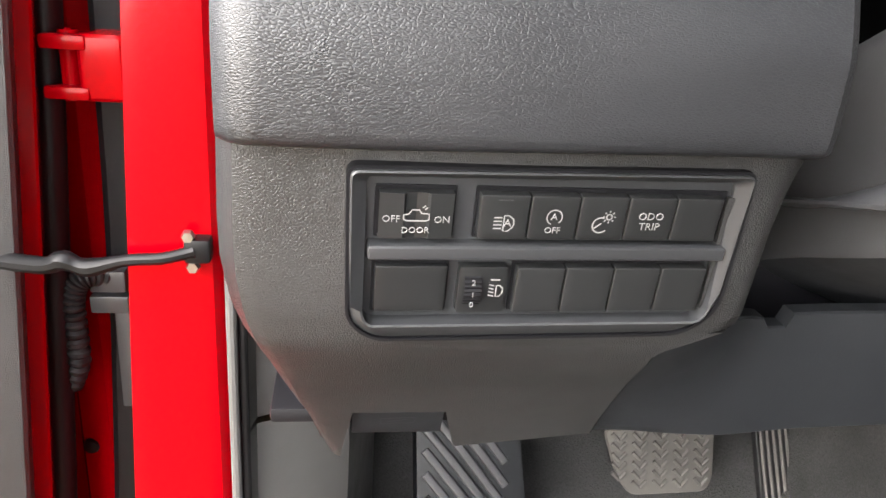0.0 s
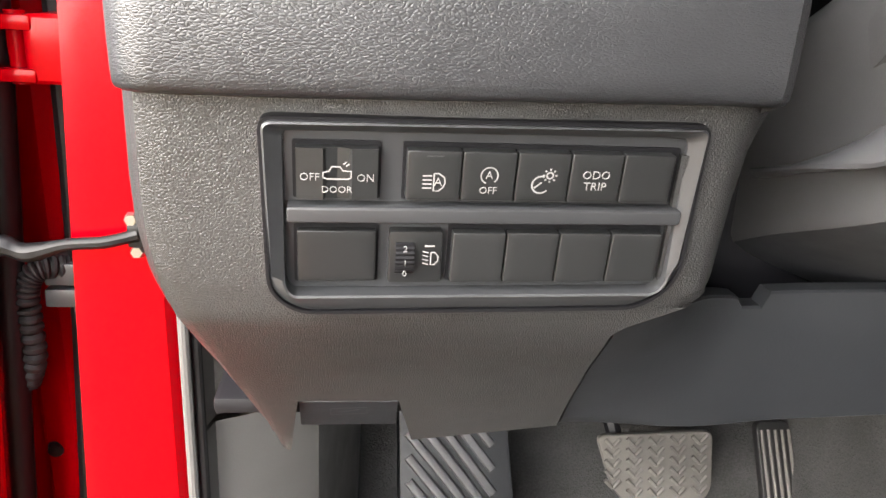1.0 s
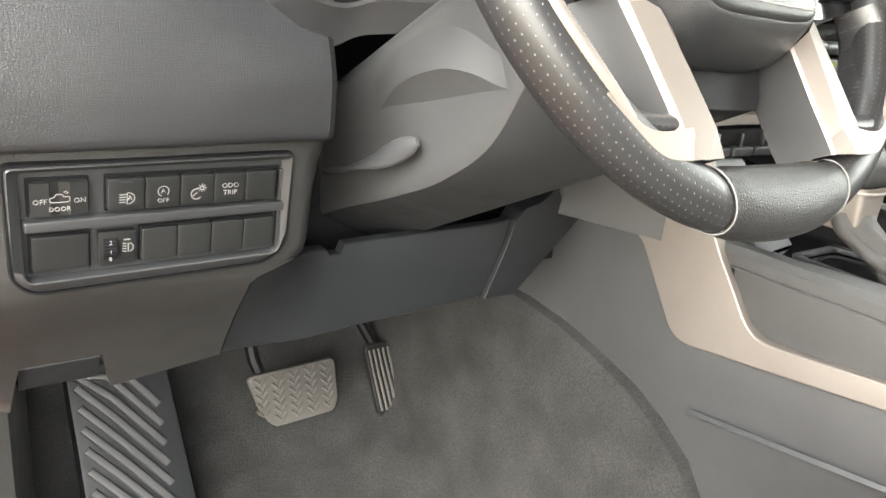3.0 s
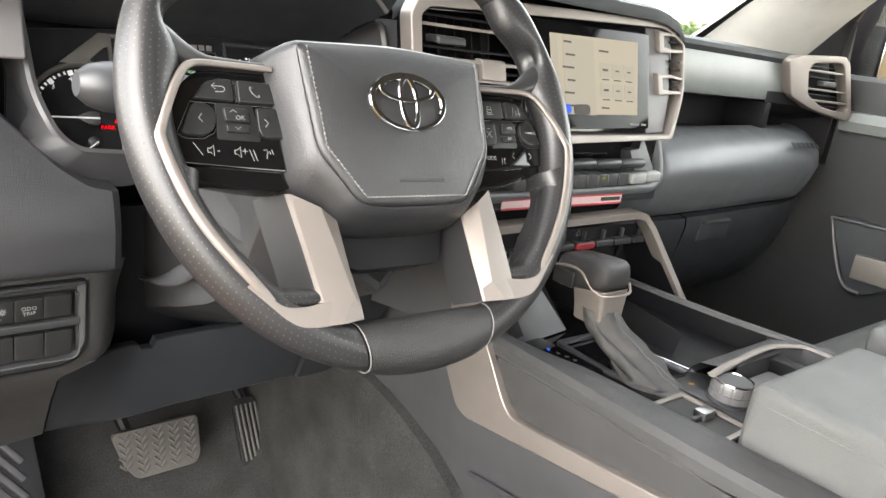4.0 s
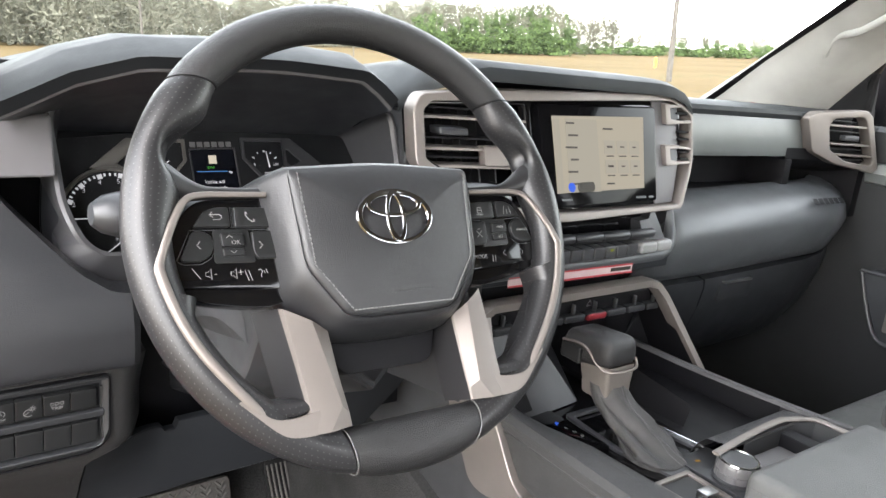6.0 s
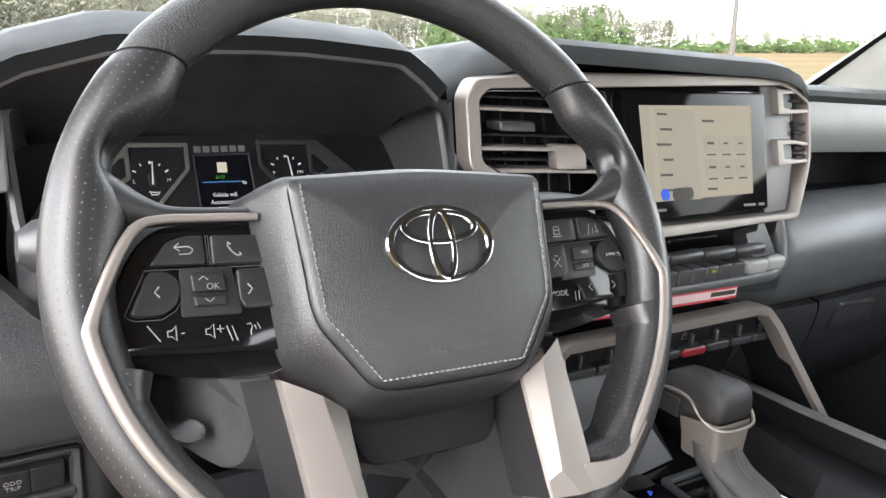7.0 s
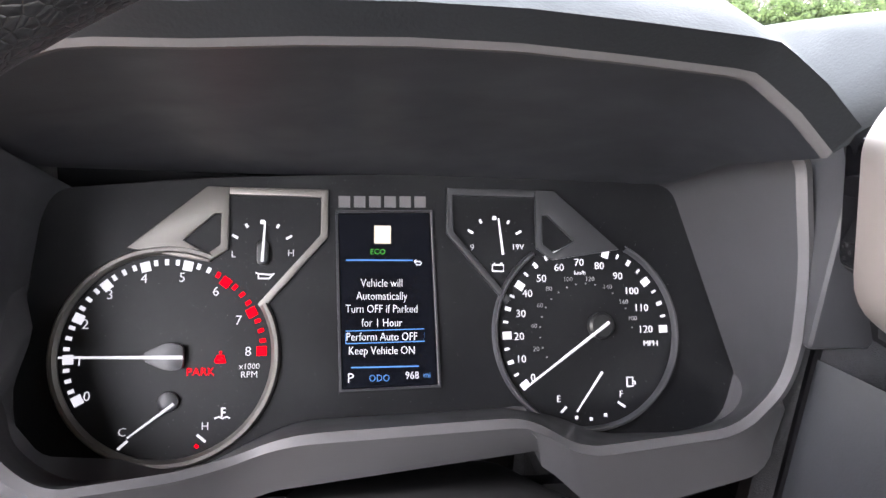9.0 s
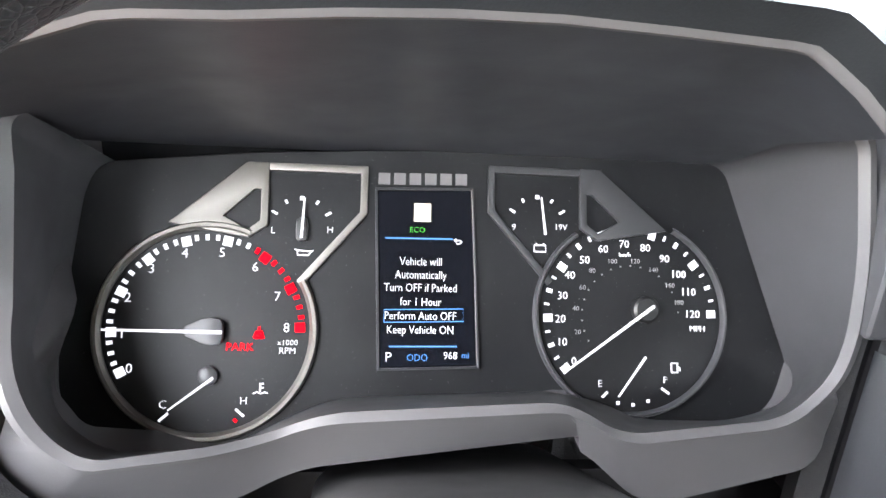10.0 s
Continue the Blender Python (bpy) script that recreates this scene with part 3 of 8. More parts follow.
RIM = [(p.x, p.y) for p in rounded([(x, z, 0) for x, z in RIM], 0.016, 5)]
plate3 = [CLUSTER @ V3((0.355 + (x - 0.355) * 0.996, 0.035 + (y - 0.035) * 0.992, 0.0006)) for x, y in PLATE]
rim3 = [rim_at(x, z) for x, z in RIM]
a3 = [plate3[i] for i in order]
b3 = [rim3[i] for i in order]
mids = [a * 0.25 + b * 0.75 for a, b in zip(a3, b3)]
part("gauge_tunnel", loft([a3, mids, b3]), M_TRIM, dash, "smooth grey surround of the gauges")
c = V3((0.36, 0, 1.50))
outer1, outer2, outer3 = [], [], []
for i in order:
    x, z = RIM[i]
    d = V3((x - c.x, 0, z - c.z))
    d.x *= 0.4 if z < 1.445 and 0.2 < x < 0.52 else 1.0
    d.normalize()
    lowish = eased(-z, -1.47, -1.43)
    p = rim_at(x, z)
    outer1.append(p + d * 0.004 + V3((0, -0.003, 0)))
    outer2.append(p + d * 0.0075 + V3((0, -0.002, 0)))
    outer3.append(p + d * (0.0095 + 0.030 * lowish) + V3((0, 0.03 - 0.035 * lowish, 0)))
outer4 = [p + V3((0, 0.06, 0)) for p in outer3]
part("gauge_rim", loft([b3, outer1, outer2, outer3, outer4]), M_SURROUND, dash, "rounded satin grey rim round the gauges")

# ---- steering wheel ----
WT = 0.47
WC = V3((0.366, 0.121, 1.507))
WHEEL = frame_at(WC, (1, 0, 0), (0, math.sin(WT), math.cos(WT)))
TURNED = WHEEL @ Matrix.Translation((0.002, 0, 0)) @ Matrix.Rotation(radians(-0.8), 4, "Z")
wheel = thing("steering_wheel", TURNED, "black leather steering wheel with perforated grips and silver spokes", "steering wheel")
RW = 0.1755
HOLE = 0.0046                    # spacing of the holes in the grips


def rim_r(a):
    """The rim's middle line: a little wider than high."""
    return 1 / math.hypot(math.cos(a) / 0.1805, math.sin(a) / 0.1755)


def rim_part(name, a0, a1, material, label, inner=None, n=40, r0=0.0158, lean0=0.0, lean1=0.0, scoop=None):
    """A stretch of the rim between two angles; inner swells it towards the hub, scoop hollows its
    inner front for the thumb, and each end leans, so that the seam runs slantwise."""
    bm = bmesh.new()
    uv = bm.loops.layers.uv.new("UVMap")
    seg, rings = 24, []
    for i in range(n + 1):
        w_end = i / n
        end = min(i, n - i) / 2.0
        k = 1.0 if end >= 1 else 0.945 + 0.055 * end
        ring = []
        for j in range(seg):
            b = 2 * math.pi * j / seg
            cx, cz = math.cos(b), math.sin(b)
            a = radians((a0 + lean0 * cx) * (1 - w_end) + (a1 + lean1 * cx) * w_end)
            w = inner(math.degrees(a)) if inner else 0.0
            p = scoop(math.degrees(a)) * math.exp(-(((math.degrees(b) - 155) / 55) ** 2)) if scoop else 0.0
            rr = rim_r(a) + r0 * k * cx * (1 - p) - (w * max(0, -cx) ** 1.5)
            ring.append(bm.verts.new((rr * math.cos(a), rr * math.sin(a), (r0 * 1.02 + 0.10 * w) * k * cz * (1 - 0.7 * p))))
        rings.append(ring)
    for i in range(n):
        for j in range(seg):
            f = bm.faces.new((rings[i][j], rings[i][(j + 1) % seg], rings[i + 1][(j + 1) % seg], rings[i + 1][j]))
            for loop, (di, dj) in zip(f.loops, ((0, 0), (0, 1), (1, 1), (1, 0))):
                loop[uv].uv = (radians(a0 + (a1 - a0) * (i + di) / n) * RW / HOLE, (j + dj) / seg * 22)
    bm.faces.new(rings[0])
    bm.faces.new(rings[-1])
    return part(name, bm, material, wheel, label)


def bump_left(a):
    return 0.0055 * math.exp(-((a - 146.5) / 5.0) ** 2) + 0.006 * math.exp(-((a - 171) / 6.0) ** 2)


def scoop_left(a):
    return 0.95 * math.exp(-((a - 159.0) / 4.6) ** 2)


rim_part("upper_rim", 39.4, 140.6, M_WHEEL, "grained black leather upper rim", n=40, lean0=-3.0, lean1=3.0)
rim_part("left_grip", 141.2, 250.6, M_PERF, "perforated black leather grip", bump_left, 64, lean0=3.0, lean1=3.0, scoop=scoop_left)
rim_part("lower_rim", 251.4, 288.6, M_WHEEL, "grained black leather lower rim, flat on the inside", lambda a: max(0.0, 0.0095 - 0.0090 * ((a - 270) / 20) ** 2), 20, 0.0168, 3.0, -3.0)
rim_part("right_grip", -70.6, 38.8, M_PERF, "perforated black leather grip", lambda a: bump_left(180 - a), 64, lean0=-3.0, lean1=-3.0, scoop=lambda a: scoop_left(180 - a))
for a, s in ((140.9, 3), (39.1, -3), (251.0, 3), (289.0, -3)):
    low = a > 200
    bm = tube([((rim_r(radians(a)) + (0.0161 if low else 0.0153) * math.cos(b)) * math.cos(radians(a + s * math.cos(b))), (rim_r(radians(a)) + (0.0161 if low else 0.0153) * math.cos(b)) * math.sin(radians(a + s * math.cos(b))), (0.0166 if low else 0.0155) * math.sin(b)) for b in [2 * math.pi * k / 28 for k in range(29)]], 0.0005, 5)
    part("seam", bm, M_STITCH if low else M_RUBBER, wheel, "stitched seam")


def domed(poly, z0, z1, inset, dome, rings=5):
    """A cushion over an outline: walls from z0, a rounded shoulder and a slightly domed top."""
    rows = [[V3((p[0], p[1], z0)) for p in poly]]
    for k in range(rings + 1):
        a = k / rings * math.pi / 2
        s = shrunk(poly, inset * (1 - math.cos(a)))
        rows.append([V3((p.x, p.y, z1 - inset + inset * math.sin(a))) for p in s])
    cen = sum((V3((p[0], p[1], 0)) for p in poly), V3()) / len(poly)
    last = rows[-1]
    for w in (0.7, 0.4, 0.12):
        rows.append([V3((cen.x + (p.x - cen.x) * w, cen.y + (p.y - cen.y) * w, z1 + dome * (1 - w * w))) for p in last])
    bm = loft(rows, close=True)
    bm.verts.ensure_lookup_table()
    k = len(poly)
    bm.faces.new([bm.verts[len(bm.verts) - k + i] for i in range(k)])
    return bm


# hub cover: sloping flanks that rise to a groove, and the raised cover inside it
def hub_ring(half, z, flush=None, r=(0.03, 0.007, 0.007, 0.03, 0.010, 0.012, 0.03)):
    """One outline of the hub at height z; flush: its height along the top edge, where the groove runs out."""
    poly = [(x, y, 0) for x, y in half] + [(-x, y, 0) for x, y in reversed(half)]
    flush = z if flush is None else flush
    return [V3((p.x, p.y, z + (flush - z) * eased(p.y, 0.026, 0.043))) for p in rounded(poly, list(r) + list(reversed(r)), 5)]


GROOVE = [(0.010, 0.0478), (0.0800, 0.0440), (0.0822, 0.0405), (0.0786, -0.006), (0.0768, -0.0315), (0.0492, -0.0700), (0.030, -0.0725)]
flank = [hub_ring([(0.010, 0.0500), (0.083, 0.0450), (0.100, 0.0370), (0.093, 0.0), (0.089, -0.048), (0.058, -0.081), (0.030, -0.0865)], -0.034),
         hub_ring([(0.010, 0.0570), (0.083, 0.0515), (0.1030, 0.0415), (0.0950, 0.0), (0.0908, -0.053), (0.060, -0.0835), (0.030, -0.0890)], -0.015, -0.030),
         hub_ring([(0.010, 0.0568), (0.083, 0.0515), (0.1022, 0.0415), (0.0942, 0.0), (0.0900, -0.0525), (0.0593, -0.0830), (0.030, -0.0885)], -0.012, -0.024),
         hub_ring([(0.010, 0.0550), (0.083, 0.0500), (0.0985, 0.0415), (0.0915, -0.001), (0.0875, -0.0480), (0.0572, -0.0800), (0.030, -0.0850)], -0.001, -0.008),
         hub_ring([(0.010, 0.0525), (0.0822, 0.0480), (0.0905, 0.0425), (0.0855, -0.003), (0.0820, -0.0400), (0.0535, -0.0752), (0.030, -0.0790)], 0.0110, 0.0080),
         hub_ring([(0.010, 0.0500), (0.0812, 0.0460), (0.0845, 0.0415), (0.0805, -0.005), (0.0785, -0.0335), (0.0503, -0.0716), (0.030, -0.0742)], 0.0178, 0.0155),
         hub_ring(GROOVE, 0.0186),
         hub_ring([(x * 0.991, (y + 0.012) * 0.991 - 0.012) for x, y in GROOVE], 0.0178, 0.0192)]
part("hub_cover", loft(flank, close=True), M_AIRBAG, wheel, "charcoal grained hub cover")
rows = []
for s, z, top in ((0.990, 0.0176, 0.0192), (0.984, 0.0190, 0.0194), (0.970, 0.0204, 0.0198), (0.945, 0.0214, 0.0205), (0.90, 0.0222, 0.0218), (0.78, 0.0236, 0.0236), (0.55, 0.0252, 0.0252), (0.30, 0.0262, 0.0262), (0.08, 0.0265, 0.0265)):
    rows.append(hub_ring([(x * s, (y + 0.012) * s - 0.012) for x, y in GROOVE], z, top))
bm = loft(rows, close=True)
bm.verts.ensure_lookup_table()
bm.faces.new([bm.verts[len(bm.verts) - len(rows[0]) + i] for i in range(len(rows[0]))])
airbag = part("airbag_cover", bm, M_AIRBAG, wheel, "raised leather-grain airbag cover with a stitched edge")
STITCH = [(-0.0758, 0.0400), (-0.0722, -0.006), (-0.0706, -0.0300), (-0.0448, -0.0656), (0.0448, -0.0656), (0.0706, -0.0300), (0.0722, -0.006), (0.0758, 0.0400)]
bm = bmesh.new()
for (x0, y0), (x1, y1) in zip(STITCH, STITCH[1:]):
    d = math.hypot(x1 - x0, y1 - y0)
    k = int(d / 0.0034)
    for i in range(k):
        w0, w1 = i / k, (i + 0.66) / k
        tube([(x0 + (x1 - x0) * w0, y0 + (y1 - y0) * w0, 0.0222), (x0 + (x1 - x0) * (w0 + w1) / 2, y0 + (y1 - y0) * (w0 + w1) / 2, 0.0232), (x0 + (x1 - x0) * w1, y0 + (y1 - y0) * w1, 0.0222)], 0.00052, 5, bm)
part("stitching", bm, M_STITCH, airbag, "pale grey thread stitches")
text("SRS AIRBAG", 0.0074, 0.004, -0.0535, 0.0241, M_COLUMN, airbag, "embossed_lettering", 0, 0.0004, 1.05)
bars("embossed_mark", [(0.004, -0.0440, 0.0070, 0.0014)], 0.0246, M_COLUMN, airbag, 0.0004)
# emblem: a chrome oval with two crossed ovals
EY = 0.0035


def oval(cx, cy, a, b, r0, r1, bm, z, lo=0, hi=360, n=40):
    pts = [V3((cx + a * math.cos(radians(lo + (hi - lo) * i / n)), cy + b * math.sin(radians(lo + (hi - lo) * i / n)), z)) for i in range(n + 1)]
    tube(pts, [r0 + (r1 - r0) * abs(math.sin(radians(lo + (hi - lo) * i / n))) for i in range(n + 1)], 8, bm, flat=0.7)


bm = bmesh.new()
oval(0, EY, 0.0318, 0.0205, 0.0027, 0.0019, bm, 0.0272)
emblem = part("emblem", bm, M_CHROME, wheel, "polished chrome oval emblem")
part("emblem_plate", slab([(p.x, p.y) for p in arc(0, EY, 0.0346, 0, 354, 59, 0.0229)], 0.0225, 0.0262, 0.0006, 2), M_GRIP, emblem, "smooth dark oval plate")
bm = bmesh.new()
oval(0, EY + 0.0093, 0.0230, 0.0086, 0.0022, 0.0017, bm, 0.0275)
part("wide_oval", bm, M_CHROME, emblem)
bm = bmesh.new()
oval(0, EY - 0.0002, 0.0072, 0.0188, 0.0015, 0.0024, bm, 0.0278)
part("tall_oval", bm, M_CHROME, emblem)


# spokes
def stepped(pts, n):
    """A smooth run through (x, y, z, radius): path and radii."""
    path = smooth_path([V3(p[:3]) for p in pts], n)
    near = [min(range(n + 1), key=lambda i: (path[i] - V3(p[:3])).length) for p in pts]
    rad = [float(np.interp(i, near, [p[3] for p in pts])) for i in range(n + 1)]
    return path, rad


def spoke(side):
    def flip(rows):
        return [V3((x * side, y, z)) for x, y, z in rows]

    rows = [[(-0.103, -0.054, -0.034), (-0.0925, -0.0560, -0.0060), (-0.0906, -0.0570, -0.001), (-0.0850, -0.0590, 0.0030), (-0.0718, -0.0680, 0.0045), (-0.0580, -0.0770, 0.0000), (-0.0570, -0.0775, -0.002), (-0.053, -0.080, -0.034)],
            [(-0.0995, -0.090, -0.028), (-0.0900, -0.0935, 0.0035), (-0.0885, -0.0937, 0.0072), (-0.0825, -0.0942, 0.0095), (-0.0672, -0.1000, 0.0110), (-0.0570, -0.1110, 0.0060), (-0.0560, -0.1112, 0.0040), (-0.052, -0.112, -0.028)],
            [(-0.0965, -0.121, -0.022), (-0.0875, -0.1290, 0.0110), (-0.0858, -0.1300, 0.0148), (-0.0800, -0.1305, 0.0160), (-0.0625, -0.1330, 0.0168), (-0.0555, -0.1380, 0.0120), (-0.0545, -0.1385, 0.0100), (-0.050, -0.139, -0.022)],
            [(-0.0960, -0.128, -0.020), (-0.0870, -0.1480, 0.0110), (-0.0850, -0.1490, 0.0160), (-0.0800, -0.1492, 0.0168), (-0.0740, -0.1492, 0.0172), (-0.0555, -0.1480, 0.0135), (-0.0545, -0.1478, 0.0115), (-0.050, -0.147, -0.020)]]
    for r in rows:
        r[3] = tuple(a + (b - a) * 0.40 + c for a, b, c in zip(r[2], r[4], (0, 0, 0.0006)))
    part("lower_spoke", loft([flip(r[1:7]) for r in rows]), M_SILVER, wheel, "creased warm silver lower spoke", sharp=16)
    # Walls of the same spoke, given a near-black tone for their shade.
    part("spoke_side", loft([flip(r[:2]) for r in rows]), M_GRIP, wheel, "side of the silver spoke, darkened for shade")
    part("spoke_side", loft([flip(r[6:]) for r in rows]), M_GRIP, wheel, "side of the silver spoke, darkened for shade")
    foot = [(-0.1325, -0.1160), (-0.1235, -0.1255), (-0.1135, -0.1340), (-0.0990, -0.1352), (-0.0800, -0.1325), (-0.0780, -0.1488), (-0.0900, -0.1495), (-0.1040, -0.1478), (-0.1130, -0.1420), (-0.1265, -0.1285), (-0.1370, -0.1180)]
    part("spoke_foot", slab(rounded([(x * side, y) for x, y in foot], [0.001, 0.006, 0.010, 0.008, 0.001, 0.001, 0.01, 0.012, 0.012, 0.008, 0.001], 4), 0.000, 0.0162, 0.0012, 3), M_SILVER, wheel, "warm silver foot of the spoke")
    # slim line over the inside of the rim
    pts = [(-0.0940, 0.0285, 0.003, 0.0021), (-0.124, 0.0290, 0.003, 0.0021), (-0.1430, 0.0285, 0.004, 0.0023), (-0.1535, 0.0245, 0.007, 0.0026), (-0.1618, 0.0135, 0.010, 0.0028), (-0.1712, -0.0050, 0.0135, 0.0031), (-0.1772, -0.0203, 0.0150, 0.0034), (-0.1775, -0.0272, 0.0158, 0.0036), (-0.1732, -0.0440, 0.0160, 0.0036), (-0.1660, -0.0636, 0.0160, 0.0036), (-0.1553, -0.0836, 0.0160, 0.0036), (-0.1407, -0.1040, 0.0160, 0.0036), (-0.1285, -0.1195, 0.0150, 0.0036), (-0.1205, -0.1290, 0.0135, 0.0034), (-0.1120, -0.1365, 0.0120, 0.0030)]
    path, rad = stepped(pts, 70)
    part("spoke_edge", tube(flip(path), rad, 12, flat=0.75), M_SILVER, wheel, "slim satin silver edging")
    # perforated flap between the edging and the opening
    outer = smooth_path([(-0.1716, -0.0400, 0), (-0.1672, -0.0586, 0), (-0.1580, -0.0805, 0), (-0.1418, -0.1025, 0), (-0.1295, -0.1170, 0), (-0.1185, -0.1282, 0), (-0.1110, -0.1330, 0), (-0.0940, -0.1340, 0), (-0.0830, -0.1318, 0)], 40)
    inner = smooth_path([(-0.1520, -0.0440, 0), (-0.1545, -0.0600, 0), (-0.1508, -0.0711, 0), (-0.1392, -0.0868, 0), (-0.1272, -0.1011, 0), (-0.1198, -0.1128, 0), (-0.1130, -0.1190, 0), (-0.0990, -0.1213, 0), (-0.0845, -0.1222, 0)], 40)
    bm = bmesh.new()
    uv = bm.loops.layers.uv.new("UVMap")
    grid, run, last = [], 0.0, None
    for k, (o, i) in enumerate(zip(outer, inner)):
        mid = (o + i) / 2
        run += (mid - last).length if last else 0.0
        last = mid
        end = min(1.0, (40 - k) / 1.5)
        line, across = [], (i - o).length
        for w, z in ((0.0, 0.0085), (0.06, 0.0128), (0.20, 0.0140), (0.45, 0.0135), (0.70, 0.0112), (0.88, 0.0072), (1.0, 0.0), (1.10, -0.008), (1.02, -0.016), (0.6, -0.020), (0.0, -0.018)):
            p = o.lerp(i, 0.5 + (w - 0.5) * (0.86 + 0.14 * end))
            line.append((bm.verts.new((p.x * side, p.y, z * (0.72 + 0.28 * end))), run / HOLE, w * across / HOLE))
        grid.append(line)
    for r, s in zip(grid, grid[1:]):
        for a, b, c, d in zip(r, r[1:], s[1:], s):
            f = bm.faces.new((a[0], b[0], c[0], d[0]))
            for loop, q in zip(f.loops, (a, b, c, d)):
                loop[uv].uv = q[1:]
    bm.faces.new([q[0] for q in grid[-1]])
    bm.faces.new([q[0] for q in grid[0]])
    part("inner_grip", bm, M_PERF, wheel, "perforated leather thumb flap inside the rim")
    pts = [(-0.080, 0.0318, -0.006, 0.0042), (-0.105, 0.0318, -0.006, 0.0042), (-0.135, 0.0322, -0.005, 0.0050), (-0.150, 0.0345, -0.004, 0.0085), (-0.163, 0.0390, -0.003, 0.0125), (-0.174, 0.0440, -0.002, 0.0150)]
    path, rad = stepped(pts, 30)
    part("upper_spoke", tube(flip(path), rad, 16), M_GRIP, wheel, "black leather upper spoke")


spoke(1)
spoke(-1)
POD = [(-0.1450, 0.0270), (-0.088, 0.0280), (-0.084, -0.0412), (-0.129, -0.0380), (-0.1690, -0.0345), (-0.1710, -0.0260), (-0.1700, -0.0170), (-0.1600, 0.0100)]
LIP_POD = [(-0.1662, -0.0330), (-0.084, -0.0400), (-0.082, -0.0500), (-0.096, -0.0540), (-0.1151, -0.0520), (-0.1472, -0.0460), (-0.1640, -0.0390)]
POD_KEYS = [("key", [(-0.1397, 0.0181), (-0.1310, 0.0209), (-0.1217, 0.0209), (-0.1214, 0.0060), (-0.1485, 0.0066)], 0.0022),
        ("key", [(-0.1180, 0.0207), (-0.0900, 0.0199), (-0.0880, 0.0048), (-0.1182, 0.0056)], 0.0012),
        ("arrow_key", [(-0.1491, 0.0042), (-0.1420, 0.0042), (-0.1360, 0.0002), (-0.1348, -0.0066), (-0.1375, -0.0138), (-0.1448, -0.0180), (-0.1560, -0.0176), (-0.1588, -0.0158)], 0.003),
        ("arrow_key", [(-0.1066, 0.0025), (-0.0890, 0.0025), (-0.0865, -0.0187), (-0.1040, -0.0182), (-0.1066, -0.0130)], 0.002),
        ("rocker_key", [(-0.1300, 0.0014), (-0.1135, 0.0008), (-0.1125, -0.0085), (-0.1293, -0.0080)], 0.0012),
        ("rocker_key", [(-0.1292, -0.0094), (-0.1128, -0.0100), (-0.1130, -0.0153), (-0.1287, -0.0150)], 0.0012)]
for side in (1, -1):
    off = 0.0 if side == 1 else 0.004
    p = [(x * side, y) for x, y in POD]
    pod = part("switch_pod", slab(rounded(p, [0.012, 0.002, 0.002, 0.02, 0.004, 0.006, 0.008, 0.02], 5), -0.022, -0.0042, 0.0012, 2), M_GLOSS, wheel, "piano-black switch pod")
    part("pod_lip", slab(rounded([(x * side, y) for x, y in LIP_POD], [0.002, 0.002, 0.004, 0.01, 0.02, 0.02, 0.006], 4), -0.026, -0.0075, 0.003, 3), M_GLOSS, pod, "piano-black lower lip")
    part("key_frame", slab(rounded([(x * side, y) for x, y in ((-0.1342, 0.0050), (-0.1085, 0.0045), (-0.1052, -0.0205), (-0.1352, -0.0195))], 0.002, 3), -0.006, -0.0030, 0.0008, 2), M_BUTTON, pod, "black frame of the rocker")
    for name, q, r in POD_KEYS:
        high = -0.0004 if name == "rocker_key" and q[0][1] > 0 else -0.0012
        part(name, domed(rounded([((x - off) * side, y) for x, y in q], r, 4), -0.006, high, 0.0008, 0.0003, 3), M_BUTTON, pod, "satin black key")
    edges = [[(-0.1200, 0.0212), (-0.1200, 0.0058)], [(-0.1188, 0.0212), (-0.1188, 0.0058)], [(-0.1508, 0.0050), (-0.0875, 0.0036)]]
    edges += [[(-0.1508, 0.0040), (-0.1610, -0.0160), (-0.1590, -0.0182), (-0.1560, -0.0192), (-0.1445, -0.0196), (-0.1375, -0.0158), (-0.1352, -0.0120)]]
    stroke("key_edge", [[((x - off) * side, y) for x, y in e] for e in edges], 0.0005, -0.0038, M_TRIM, pod)
    z = -0.0006
    if side == 1:
        stroke("arrow_mark", [[(-0.1449, -0.0038), (-0.1472, -0.0065), (-0.1449, -0.0092)]], 0.0008, z, M_PRINT, pod)
        stroke("arrow_mark", [[(-0.1022, -0.0057), (-0.0999, -0.0084), (-0.1022, -0.0111)]], 0.0008, z, M_PRINT, pod)
        stroke("arrow_mark", [[(-0.1262, -0.0022), (-0.1240, -0.0004), (-0.1218, -0.0022)]], 0.0006, 0.0002, M_PRINT, pod)
        stroke("arrow_mark", [[(-0.1238, -0.0115), (-0.1216, -0.0133), (-0.1194, -0.0115)]], 0.0006, z, M_PRINT, pod)
        text("OK", 0.0046, -0.1195, -0.0058, 0.0003, M_PRINT, pod)
        stroke("return_icon", [[(-0.1360, 0.0152), (-0.1292, 0.0152), (-0.1276, 0.0141), (-0.1276, 0.0127), (-0.1292, 0.0115), (-0.1342, 0.0115)], [(-0.1338, 0.0172), (-0.1362, 0.0152), (-0.1338, 0.0132)]], 0.0006, z, M_PRINT, pod)
        stroke("phone_icon", [[(-0.1098, 0.0165), (-0.1100, 0.0145), (-0.1082, 0.0115), (-0.1055, 0.0093), (-0.1035, 0.0096)], [(-0.1098, 0.0165), (-0.1084, 0.0152)], [(-0.1035, 0.0096), (-0.1044, 0.0110)]], 0.0008, z, M_PRINT, pod)
        for x, s in ((-0.1425, "-"), (-0.1245, "+")):
            y = -0.0268 - 0.05 * (x + 0.1425)
